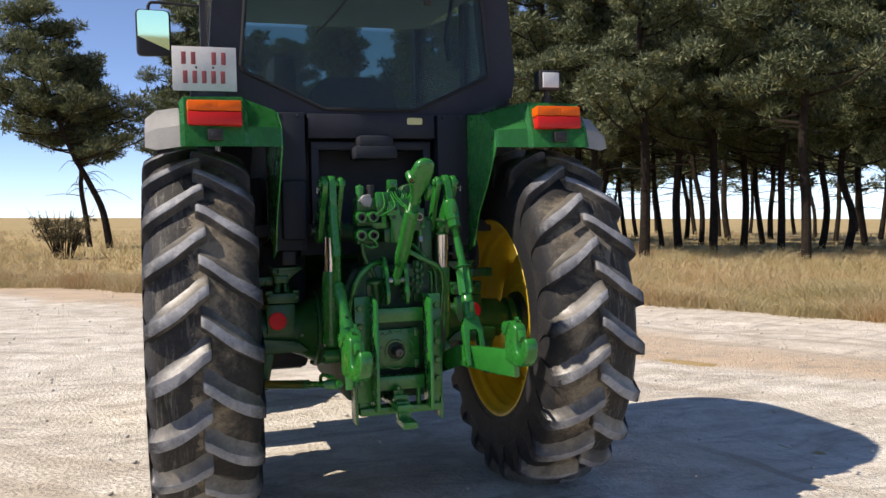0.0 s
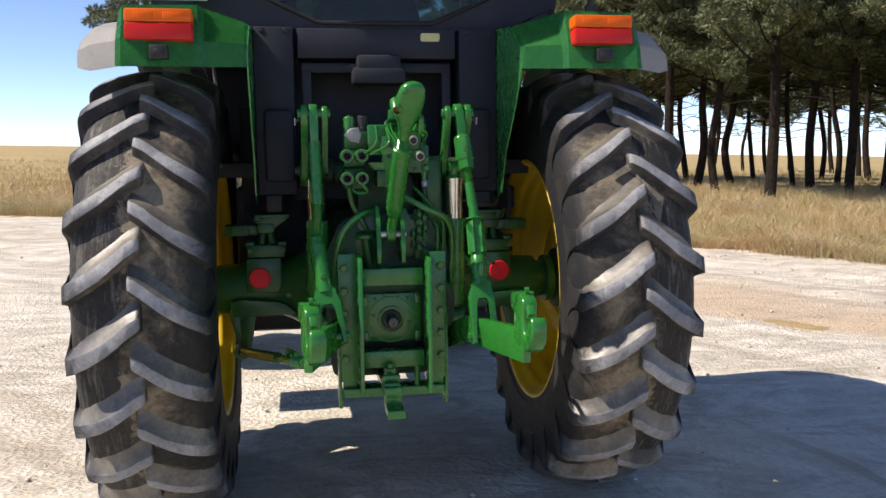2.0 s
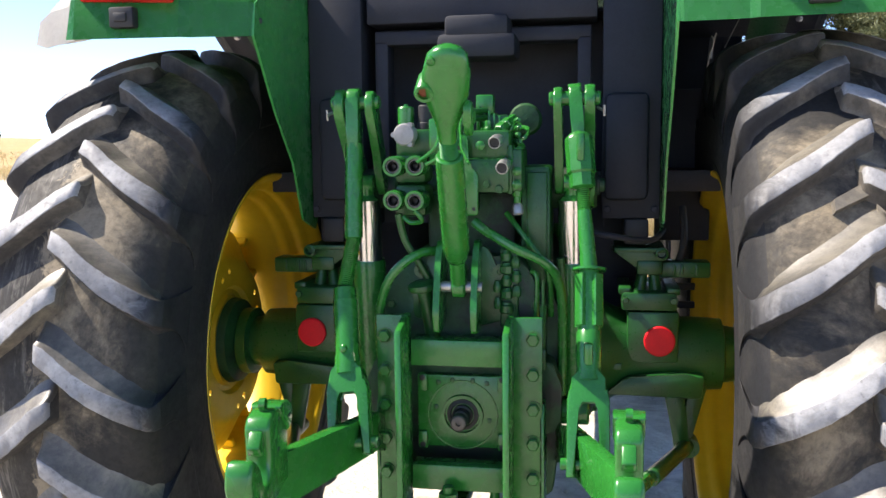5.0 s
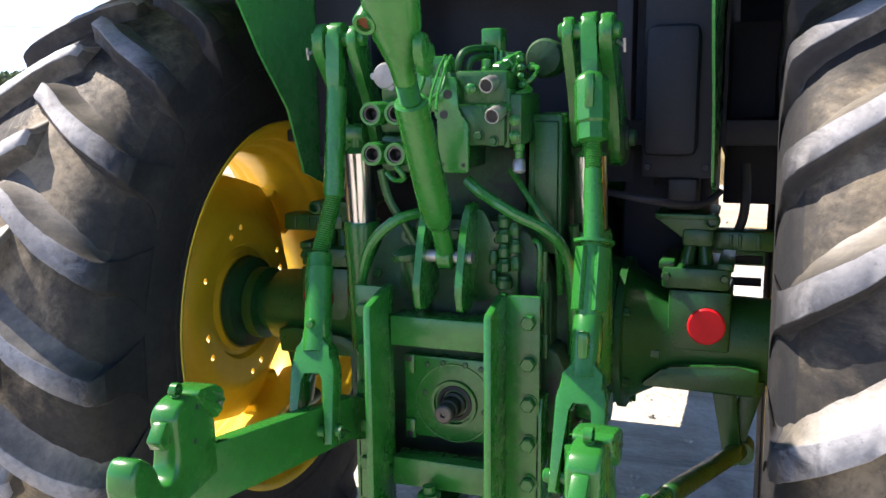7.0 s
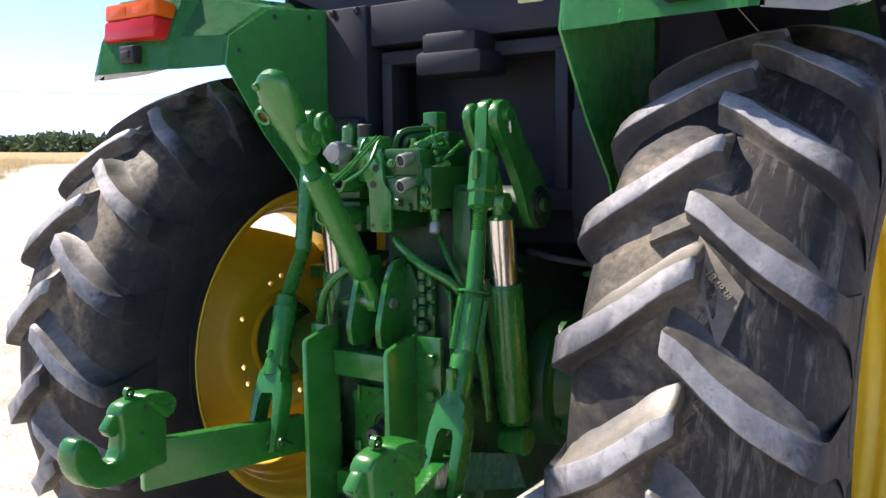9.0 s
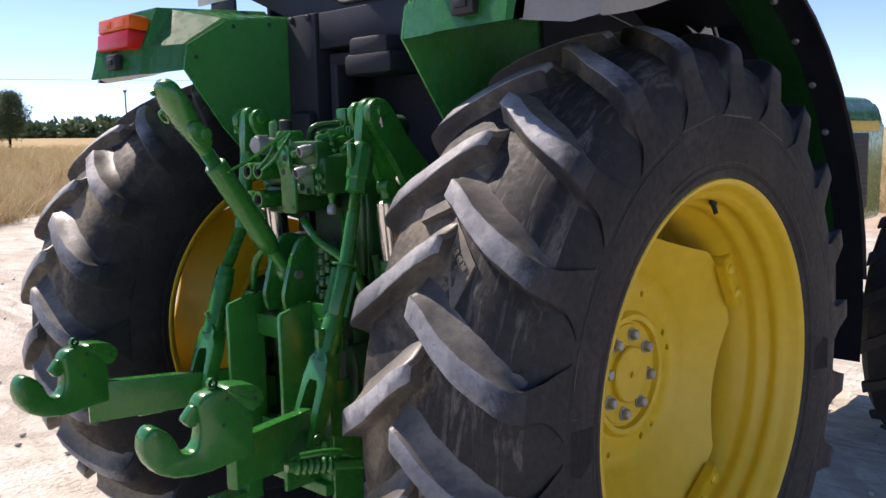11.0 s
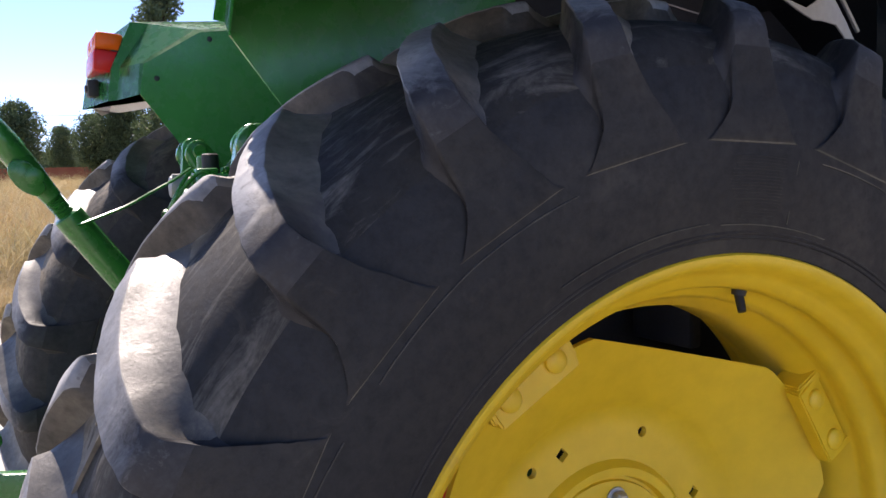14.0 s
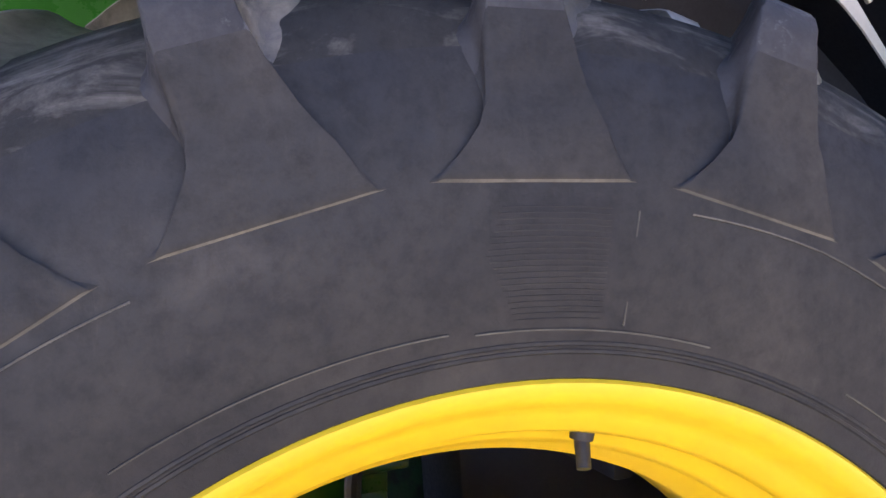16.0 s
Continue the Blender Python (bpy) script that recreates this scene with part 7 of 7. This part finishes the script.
# ---- lower links with catch hooks ----
def lower_link(s, hook, mid, front, turn, label):
    """hook, mid, front: points on the centre line of the bar, at the hook, under the lift rod and at the front pivot."""
    h, m, f = Vector(hook), Vector(mid), Vector(front)
    ex = Vector((h.x - m.x, h.y - m.y, 0)).normalized()  # rearwards along the bar
    ez = Vector((0, 0, 1))
    side = ex.cross(ez)
    bm = bmesh.new()
    d = (h - m).length
    o = m
    bar = [(-0.10, -0.056), (d * 0.4, -0.056), (d + 0.02, -0.058), (d + 0.02, 0.055), (d * 0.4, 0.046), (-0.10, 0.036)]
    plate_in(bm, o, ex, ez, bar, 0.030, 0.004)
    a = [bm.verts.new(o + ex * -0.095 + side * q + ez * w) for q, w in ((-0.015, -0.056), (0.015, -0.056), (0.015, 0.036), (-0.015, 0.036))]
    b = [bm.verts.new(f + side * q + ez * w) for q, w in ((-0.015, -0.05), (0.015, -0.05), (0.015, 0.04), (-0.015, 0.04))]
    rings_join(bm, [a, b])
    link_ob = part("lower_link", bm, GREEN, tractor, label)
    # the hook: a C-shaped claw open at the top, set straight to the rear
    ex = Vector((turn, -1, 0)).normalized()
    side = ex.cross(ez)
    bm = bmesh.new()
    o = h
    # forged claw in one piece: wide jaw with an upright tip, round throat, upper body
    def rise(pts):
        return [(0.90 * p, 0.90 * q * (1 - 0.35 * max(p, 0.0)) + 0.17 * p) for p, q in pts]

    claw = [(-0.030, -0.056), (0.012, -0.063), (0.070, -0.082), (0.126, -0.096), (0.180, -0.098), (0.218, -0.086), (0.242, -0.058), (0.252, -0.025), (0.247, 0.010), (0.232, 0.032), (0.214, 0.034),
            (0.186, 0.016), (0.172, -0.004), (0.165, -0.026), (0.148, -0.039), (0.128, -0.034), (0.114, -0.014), (0.108, 0.015), (0.111, 0.050), (0.114, 0.082), (0.098, 0.104), (0.064, 0.117),
            (0.030, 0.120), (-0.020, 0.075), (-0.030, 0.052)]
    forged(bm, o, ex, ez, rounded(rise(claw), 0.007, 2), 0.050, 0.008)
    part("hook", bm, GREEN, link_ob, "green catch hook")
    bm = bmesh.new()
    plate_in(bm, o, ex, ez, rounded(rise([(0.046, 0.118), (0.028, 0.126), (-0.036, 0.127), (-0.062, 0.102), (-0.056, 0.080), (-0.028, 0.056), (0.004, 0.078)]), 0.010), 0.058, 0.005)
    part("hook_cover", bm, GREEN, link_ob)
    bm = bmesh.new()
    plate_in(bm, o, ex, ez, rounded(rise([(0.148, 0.042), (0.120, 0.080), (0.100, 0.072), (0.108, 0.034), (0.128, 0.022)]), 0.006), 0.026, 0.005)
    part("latch", bm, GREEN, link_ob)
    bm = bmesh.new()
    turned(bm, o + ex * 0.056 + ez * 0.124 - side * 0.006, side, [(0, 0.012), (0.012, 0.012), (0.012, 0.005), (0.0, 0.005)], 16, cap=False)
    rod(bm, o + ex * 0.056 + ez * 0.100, o + ex * 0.056 + ez * 0.117, 0.008, seg=10)
    part("latch_eye", bm, GREEN, link_ob)
    for p, q in ((-0.031, 0.078), (0.036, 0.090), (0.047, 0.034)):
        for e in (-1, 1):
            bm = bmesh.new()
            turned(bm, o + ex * p + ez * q + side * e * (0.0282 if p < 0 else 0.0242), side * e, [(0, 0.0045), (0.0012, 0.0045), (0.0016, 0.0035)], 12)
            part("roll_pin", bm, CAB_DARK, link_ob, smooth=0)
    return link_ob


lower_left = lower_link(-1, (-0.308, -0.908, 0.828), (-0.226, -0.640, 0.778), (-0.17, -0.12, 0.62), 0.10, "green lower link with a catch hook, swung inwards")
lower_right = lower_link(1, (0.380, -0.908, 0.836), (0.298, -0.665, 0.775), (0.20, -0.12, 0.62), -0.03, "green lower link with a catch hook, swung outwards")

# stabilisers between the links and the axle
for s, h in ((-1, (-0.325, -0.80, 0.72)), (1, (0.375, -0.78, 0.72))):
    e = Vector((s * 0.575, -0.05, 0.60))
    h = Vector(h)
    d = (e - h).normalized()
    n = (e - h).length
    bm = bmesh.new()
    rod(bm, h, h + d * n * 0.5, 0.014, seg=14)
    pipe(bm, [h + d * 0.02 + Vector((s * 0.02, 0, 0.03)), h + d * 0.10 + Vector((s * 0.025, 0, 0.04)), h + d * 0.17 + Vector((0, 0, 0.02))], 0.008, 8)
    stab = part("stabiliser", bm, GREEN, tractor, "green telescopic side stabiliser")
    bm = bmesh.new()
    rod(bm, h + d * n * 0.36, e, 0.020, seg=16, bevel=0.003)
    turned(bm, e - Vector((0, 0.03, 0)), (0, 1, 0), [(0, 0.028), (0.06, 0.028)], 20)
    part("outer_tube", bm, GREEN_CAST, stab)
    bm = bmesh.new()
    for k in range(6):
        turned(bm, h + d * (0.02 + 0.016 * k), d, [(0, 0.016), (0.006, 0.021), (0.014, 0.016)], 14)
    part("spring_stop", bm, GREEN, stab)

# ---- hydraulic valve block ----
bm = bmesh.new()
box(bm, (-0.005, -0.470, 1.325), (0.118, -0.24, 1.405), 0.008)
box(bm, (-0.015, -0.455, 1.400), (0.118, -0.25, 1.470), 0.010)
box(bm, (-0.045, -0.46, 1.275), (0.028, -0.30, 1.335), 0.006)
valve = part("valve_block", bm, GREEN_CAST, tractor, "green hydraulic valve block with couplings and pipes")
bm = bmesh.new()
box(bm, (0.10, -0.452, 1.328), (0.146, -0.30, 1.425), 0.005)
box(bm, (0.112, -0.458, 1.322), (0.124, -0.29, 1.435), 0.003)
part("end_plate", bm, GREEN_CAST, valve)
bm = bmesh.new()
box(bm, (-0.075, -0.448, 1.39), (-0.005, -0.40, 1.50), 0.006)
for z in (1.43, 1.47):
    turned(bm, (-0.028, -0.449, z), (0, -1, 0), [(0, 0.013), (0.002, 0.013), (0.002, 0.009), (-0.01, 0.008)], 16)
part("bracket_plate", bm, GREEN, valve)
bm = bmesh.new()
box(bm, (0.018, -0.304, 1.510), (0.062, -0.256, 1.561), 0.005)
part("solenoid_cap", bm, GREEN, valve)
for k in range(6):
    bm = bmesh.new()
    box(bm, (0.024 + 0.013 * k, -0.316, 1.46), (0.030 + 0.013 * k, -0.24, 1.532 - 0.006 * k), 0.001)
    part("cooling_fin", bm, GREEN, valve)
bm = bmesh.new()
box(bm, (0.02, -0.31, 1.44), (0.10, -0.25, 1.51), 0.004)
part("fin_core", bm, GREEN_CAST, valve)
# left coupling cluster
bm = bmesh.new()
box(bm, (-0.165, -0.43, 1.345), (-0.085, -0.33, 1.42), 0.015)
box(bm, (-0.165, -0.43, 1.265), (-0.085, -0.33, 1.345), 0.015)
part("coupling_block", bm, GREEN_CAST, valve)
for x, z, y in ((-0.153, 1.388, -0.497), (-0.100, 1.389, -0.497), (-0.154, 1.308, -0.494), (-0.101, 1.308, -0.500)):
    bm = bmesh.new()
    turned(bm, (x, -0.40, z), (0, -1, 0), [(0, 0.021), (0.02, 0.021), (0.024, 0.0245), (-y - 0.406, 0.0245), (-y - 0.400, 0.0225), (-y - 0.400, 0.0168), (-y - 0.445, 0.0158)], 24)
    cp = part("coupling", bm, GREEN, valve, "green hydraulic coupling socket")
    bm = bmesh.new()
    turned(bm, (x, y + 0.012, z), (0, -1, 0), [(0, 0.0165), (0.008, 0.0160), (0.008, 0.0125), (-0.012, 0.012)], 20, cap=False)
    part("coupling_ring", bm, DARK_STEEL, cp)
    bm = bmesh.new()
    turned(bm, (x, y + 0.034, z), (0, -1, 0), [(0, 0.014), (0.002, 0.014), (0.004, 0.006), (0.012, 0.005)], 16)
    part("coupling_bore", bm, BLACK, cp)
# grey round cap, green plug and black filler above
bm = bmesh.new()
turned(bm, (-0.127, -0.40, 1.462), (0, -1, 0), [(0, 0.020), (0.045, 0.021), (0.05, 0.0265), (0.076, 0.0265), (0.083, 0.023), (0.085, 0.010)], 28)
for k in range(3):
    a = radians(60 + 120 * k)
    rod(bm, (-0.127 + 0.025 * math.cos(a), -0.45, 1.462 + 0.025 * math.sin(a)), (-0.127 + 0.025 * math.cos(a), -0.480, 1.462 + 0.025 * math.sin(a)), 0.007, seg=10)
part("filter_cap", bm, ALLOY, valve, "dull grey metal cap")
bm = bmesh.new()
turned(bm, (-0.139, -0.40, 1.47), (0, 0, 1), [(0, 0.020), (0.056, 0.020), (0.060, 0.017), (0.061, 0.006), (0.066, 0.005)], 20)
part("plug", bm, GREEN, valve)
bm = bmesh.new()
turned(bm, (-0.090, -0.40, 1.46), (0, 0, 1), [(0, 0.021), (0.03, 0.021), (0.032, 0.0185), (0.070, 0.0185), (0.073, 0.015)], 24)
part("filler_cap", bm, BLACK, valve)
bm = bmesh.new()
box(bm, (-0.16, -0.43, 1.41), (-0.06, -0.34, 1.475), 0.01)
part("filler_neck", bm, GREEN_CAST, valve)
# two bright quick couplings on the right, pointing back
for x, y, z, dx in ((0.086, -0.487, 1.441, -0.14), (0.106, -0.516, 1.384, -0.10)):
    ax = Vector((dx, -1, -0.22)).normalized()
    c = Vector((x, y, z))
    bm = bmesh.new()
    turned(bm, c - ax * 0.040, ax, [(-0.012, 0.011), (-0.006, 0.0128), (0.014, 0.0128), (0.016, 0.0152), (0.040, 0.0152), (0.043, 0.0142), (0.043, 0.0122), (0.038, 0.0119)], 24, cap=False)
    qc = part("quick_coupling", bm, STEEL, valve, "bright steel quick coupling")
    bm = bmesh.new()
    turned(bm, c - ax * 0.040, ax, [(0.039, 0.0120), (0.010, 0.0114), (0.010, 0.0080), (0.012, 0.003)], 20)
    part("coupling_bore", bm, BLACK, qc)
    bm = bmesh.new()
    turned(bm, c - ax * 0.030, ax, [(0.0, 0.0085), (0.018, 0.0085), (0.019, 0.0070), (0.012, 0.0065), (0.012, 0.004), (0.018, 0.0036), (0.019, 0.002)], 18)
    part("coupling_plug", bm, DARK_STEEL, qc)
    bm = bmesh.new()
    rod(bm, c - ax * 0.040, c - ax * 0.10, 0.0145, 0.0135, 6)
    rod(bm, c - ax * 0.10, c - ax * 0.16, 0.013, 0.013, 14)
    part("coupling_body", bm, GREEN, qc)
bm = bmesh.new()
turned(bm, (0.132, -0.42, 1.335), (0, 0, -1), [(0, 0.012), (0.02, 0.012), (0.022, 0.009), (0.04, 0.009)], 12)
elbow = part("drain_elbow", bm, GREEN, valve)
bm = bmesh.new()
turned(bm, (0.132, -0.42, 1.297), (0.1, -0.2, -1), [(0, 0.010), (0.006, 0.013), (0.024, 0.013), (0.028, 0.009)], 12)
part("elbow_nut", bm, ZINC, valve)
for k, (x, z) in enumerate(((0.066, 1.345), (0.095, 1.335))):
    bm = bmesh.new()
    hexbolt(bm, (x, -0.470 if z > 1.33 else -0.46, z), (0, -1, 0), 0.009, 0.008)
    part("bolt", bm, GREEN_CAST, valve)
# housing beside the valve block, upright casting with cover
bm = bmesh.new()
box(bm, (0.135, -0.36, 1.02), (0.208, -0.22, 1.385), 0.010)
box(bm, (0.150, -0.372, 1.10), (0.200, -0.355, 1.37), 0.005)
tower = part("side_housing", bm, GREEN_CAST, tractor, "green cast upright housing")
bm = bmesh.new()
box(bm, (-0.11, -0.30, 1.10), (0.12, -0.16, 1.32), 0.02)
part("rockshaft_housing", bm, GREEN_GRIMY_SHADED, tractor)
bm = bmesh.new()
rod(bm, (-0.30, -0.215, 1.32), (0.30, -0.215, 1.32), 0.040, seg=24)
part("rockshaft", bm, GREEN_GRIMY_SHADED, tractor)

# relay valve stack beside the bracket
stack = None
for k, (x, z, r) in enumerate(((0.108, 1.175, 0.013), (0.108, 1.145, 0.016), (0.108, 1.115, 0.013), (0.108, 1.085, 0.015), (0.108, 1.05, 0.017), (0.130, 1.16, 0.011), (0.132, 1.125, 0.012), (0.132, 1.09, 0.011), (0.086, 1.10, 0.010), (0.086, 1.06, 0.009))):
    bm = bmesh.new()
    turned(bm, (x, -0.44, z - 0.013), (0, 0, 1), [(0, r * 0.8), (0.003, r), (0.018, r), (0.022, r * 0.75), (0.027, r * 0.7)], 8 if k % 2 else 14)
    if stack is None:
        box(bm, (0.092, -0.43, 1.00), (0.135, -0.40, 1.19), 0.004)
        stack = part("relay_valve", bm, GREEN_CAST, tractor, "stack of green hydraulic fittings")
    else:
        part("fitting", bm, GREEN_CAST, stack)

# oil filler with a mushroom cap
bm = bmesh.new()
rod(bm, (-0.075, -0.43, 0.98), (-0.092, -0.45, 1.10), 0.017, seg=18)
turned(bm, (-0.090, -0.449, 1.088), (-0.14, -0.16, 1), [(0, 0.020), (0.006, 0.036), (0.012, 0.038), (0.02, 0.036), (0.026, 0.020)], 28)
part("oil_filler", bm, GREEN_CAST, tractor, "green oil filler with a mushroom cap")

# hoses
for pts, r, mat, name in (
        ([(0.032, -0.44, 1.255), (0.06, -0.452, 1.235), (0.13, -0.462, 1.195), (0.205, -0.45, 1.155), (0.235, -0.42, 1.09), (0.238, -0.38, 0.95), (0.235, -0.36, 0.82)], 0.0115, GREEN, "hose"),
        ([(0.10, -0.36, 1.27), (0.16, -0.40, 1.20), (0.205, -0.40, 1.13), (0.21, -0.38, 1.02)], 0.007, GREEN, "hose"),
        ([(-0.055, -0.42, 1.185), (-0.11, -0.46, 1.175), (-0.17, -0.47, 1.12), (-0.20, -0.46, 1.03), (-0.205, -0.44, 0.95), (-0.20, -0.42, 0.86)], 0.0115, GREEN, "hose"),
        ([(-0.148, -0.46, 1.275), (-0.135, -0.45, 1.21), (-0.10, -0.44, 1.15), (-0.07, -0.43, 1.08), (-0.065, -0.42, 1.0)], 0.009, GREEN_CAST, "hose"),
        ([(-0.100, -0.50, 1.285), (-0.085, -0.49, 1.262), (-0.115, -0.47, 1.255), (-0.135, -0.46, 1.268)], 0.006, GREEN, "hose"),
        ([(0.165, -0.42, 1.135), (0.180, -0.43, 1.12), (0.178, -0.43, 1.02), (0.182, -0.43, 0.97)], 0.006, GREEN, "hose"),
        ([(0.232, -0.36, 1.16), (0.240, -0.345, 1.05), (0.242, -0.32, 0.92), (0.25, -0.30, 0.80)], 0.010, GREEN_CAST, "hose"),
        ([(0.26, -0.20, 1.215), (0.36, -0.22, 1.20), (0.46, -0.12, 1.18), (0.50, -0.02, 1.20)], 0.008, CAB_DARK, "hose")):
    bm = bmesh.new()
    pipe(bm, pts, r, 10)
    part(name, bm, mat, tractor)

# more fittings and bent pipes on top of the valve block
for pts, r in (([(0.105, -0.40, 1.455), (0.12, -0.40, 1.48), (0.118, -0.36, 1.488), (0.105, -0.33, 1.47)], 0.0045),
               ([(0.125, -0.38, 1.44), (0.148, -0.38, 1.455), (0.150, -0.34, 1.475), (0.12, -0.28, 1.48)], 0.0055)):
    bm = bmesh.new()
    pipe(bm, pts, r, 8)
    for e in (0, -1):
        d = Vector(pts[1 if e == 0 else -2]) - Vector(pts[e])
        turned(bm, pts[e], d, [(-0.004, r * 1.5), (0.0, r * 2.0), (0.012, r * 2.0), (0.015, r * 1.4)], 6)
    part("steel_pipe", bm, GREEN, valve)
for x, y, z in ((0.06, -0.40, 1.47), (0.09, -0.36, 1.47), (0.045, -0.34, 1.47), (0.052, -0.475, 1.435), (0.135, -0.46, 1.375), (0.135, -0.46, 1.345)):
    bm = bmesh.new()
    up = z > 1.46
    turned(bm, (x, y, z), (0, 0, 1) if up else (0, -1, 0), [(0, 0.011), (0.006, 0.011), (0.008, 0.008), (0.022 if up else 0.012, 0.008), (0.024 if up else 0.014, 0.005)], 6 if up else 12)
    part("fitting", bm, GREEN, valve)
# angled unions and a row of nuts beside the quick couplings
for p0, p1, r in (((0.090, -0.43, 1.468), (0.118, -0.36, 1.500), 0.016), ((0.112, -0.45, 1.405), (0.138, -0.37, 1.432), 0.016)):
    bm = bmesh.new()
    d = Vector(p1) - Vector(p0)
    turned(bm, p0, d, [(0, r * 0.8), (0.004, r), (0.020, r), (0.022, r * 0.78), (0.034, r * 0.78), (0.036, r * 0.95), (0.056, r * 0.95), (0.058, r * 0.7), (d.length, r * 0.7)], 6)
    part("union", bm, GREEN, valve)
for k in range(5):
    bm = bmesh.new()
    turned(bm, (0.130 + 0.002 * (k % 2), -0.415 + 0.004 * k, 1.492 - 0.017 * k), (0.5, -0.85, 0.2), [(-0.012, 0.005), (0.0, 0.0075), (0.007, 0.0075), (0.009, 0.005), (0.014, 0.0045)], 6)
    part("union_nut", bm, GREEN, valve)
bm = bmesh.new()
slab(bm, rounded([(-0.018, 1.272), (0.046, 1.272), (0.046, 1.372), (0.026, 1.388), (0.022, 1.458), (-0.030, 1.458), (-0.034, 1.400), (-0.018, 1.385)], 0.008), "y", -0.478, -0.466, 0.003)
switch_plate = part("switch_plate", bm, GREEN, valve)
for x, z, r in ((0.004, 1.425, 0.0095), (-0.004, 1.386, 0.0085), (0.036, 1.288, 0.004), (-0.008, 1.288, 0.004)):
    bm = bmesh.new()
    turned(bm, (x, -0.4782, z), (0, -1, 0), [(0, r), (0.0008, r), (0.001, r * 0.9)], 18)
    part("plate_hole", bm, BLACK, switch_plate, smooth=0)
for pts in ([(-0.073, -0.50, 1.392), (-0.020, -0.50, 1.418), (0.000, -0.49, 1.443), (-0.008, -0.45, 1.485), (-0.005, -0.43, 1.493), (-0.009, -0.41, 1.472), (-0.010, -0.405, 1.455)],
            [(-0.093, -0.50, 1.397), (-0.049, -0.49, 1.434), (-0.046, -0.46, 1.486), (-0.047, -0.44, 1.495), (-0.049, -0.42, 1.477), (-0.050, -0.415, 1.46)]):
    bm = bmesh.new()
    pipe(bm, pts, 0.0045, 8)
    part("steel_pipe", bm, GREEN, valve)
for pts in ([(-0.012, -0.38, 1.46), (-0.003, -0.38, 1.498), (0.010, -0.36, 1.515), (0.046, -0.30, 1.520)],
            [(0.008, -0.37, 1.46), (0.014, -0.37, 1.488), (0.024, -0.355, 1.500), (0.050, -0.30, 1.504)]):
    bm = bmesh.new()
    pipe(bm, pts, 0.0075, 10)
    part("return_pipe", bm, GREEN_CAST, valve)
bm = bmesh.new()
turned(bm, (0.135, -0.16, 1.50), (0, -1, 0), [(0, 0.040), (0.06, 0.042), (0.07, 0.036), (0.074, 0.012)], 28)
part("accumulator", bm, GREEN_GRIMY_SHADED, valve)
# clevis rod hanging beside the frame
bm = bmesh.new()
rod(bm, (0.196, -0.455, 1.12), (0.196, -0.455, 0.95), 0.0042, seg=8)
rod(bm, (0.196, -0.455, 1.06), (0.196, -0.455, 1.02), 0.008, seg=6)
box(bm, (0.189, -0.462, 0.905), (0.203, -0.448, 0.955), 0.002)
part("clevis_rod", bm, GREEN_CAST, tractor)
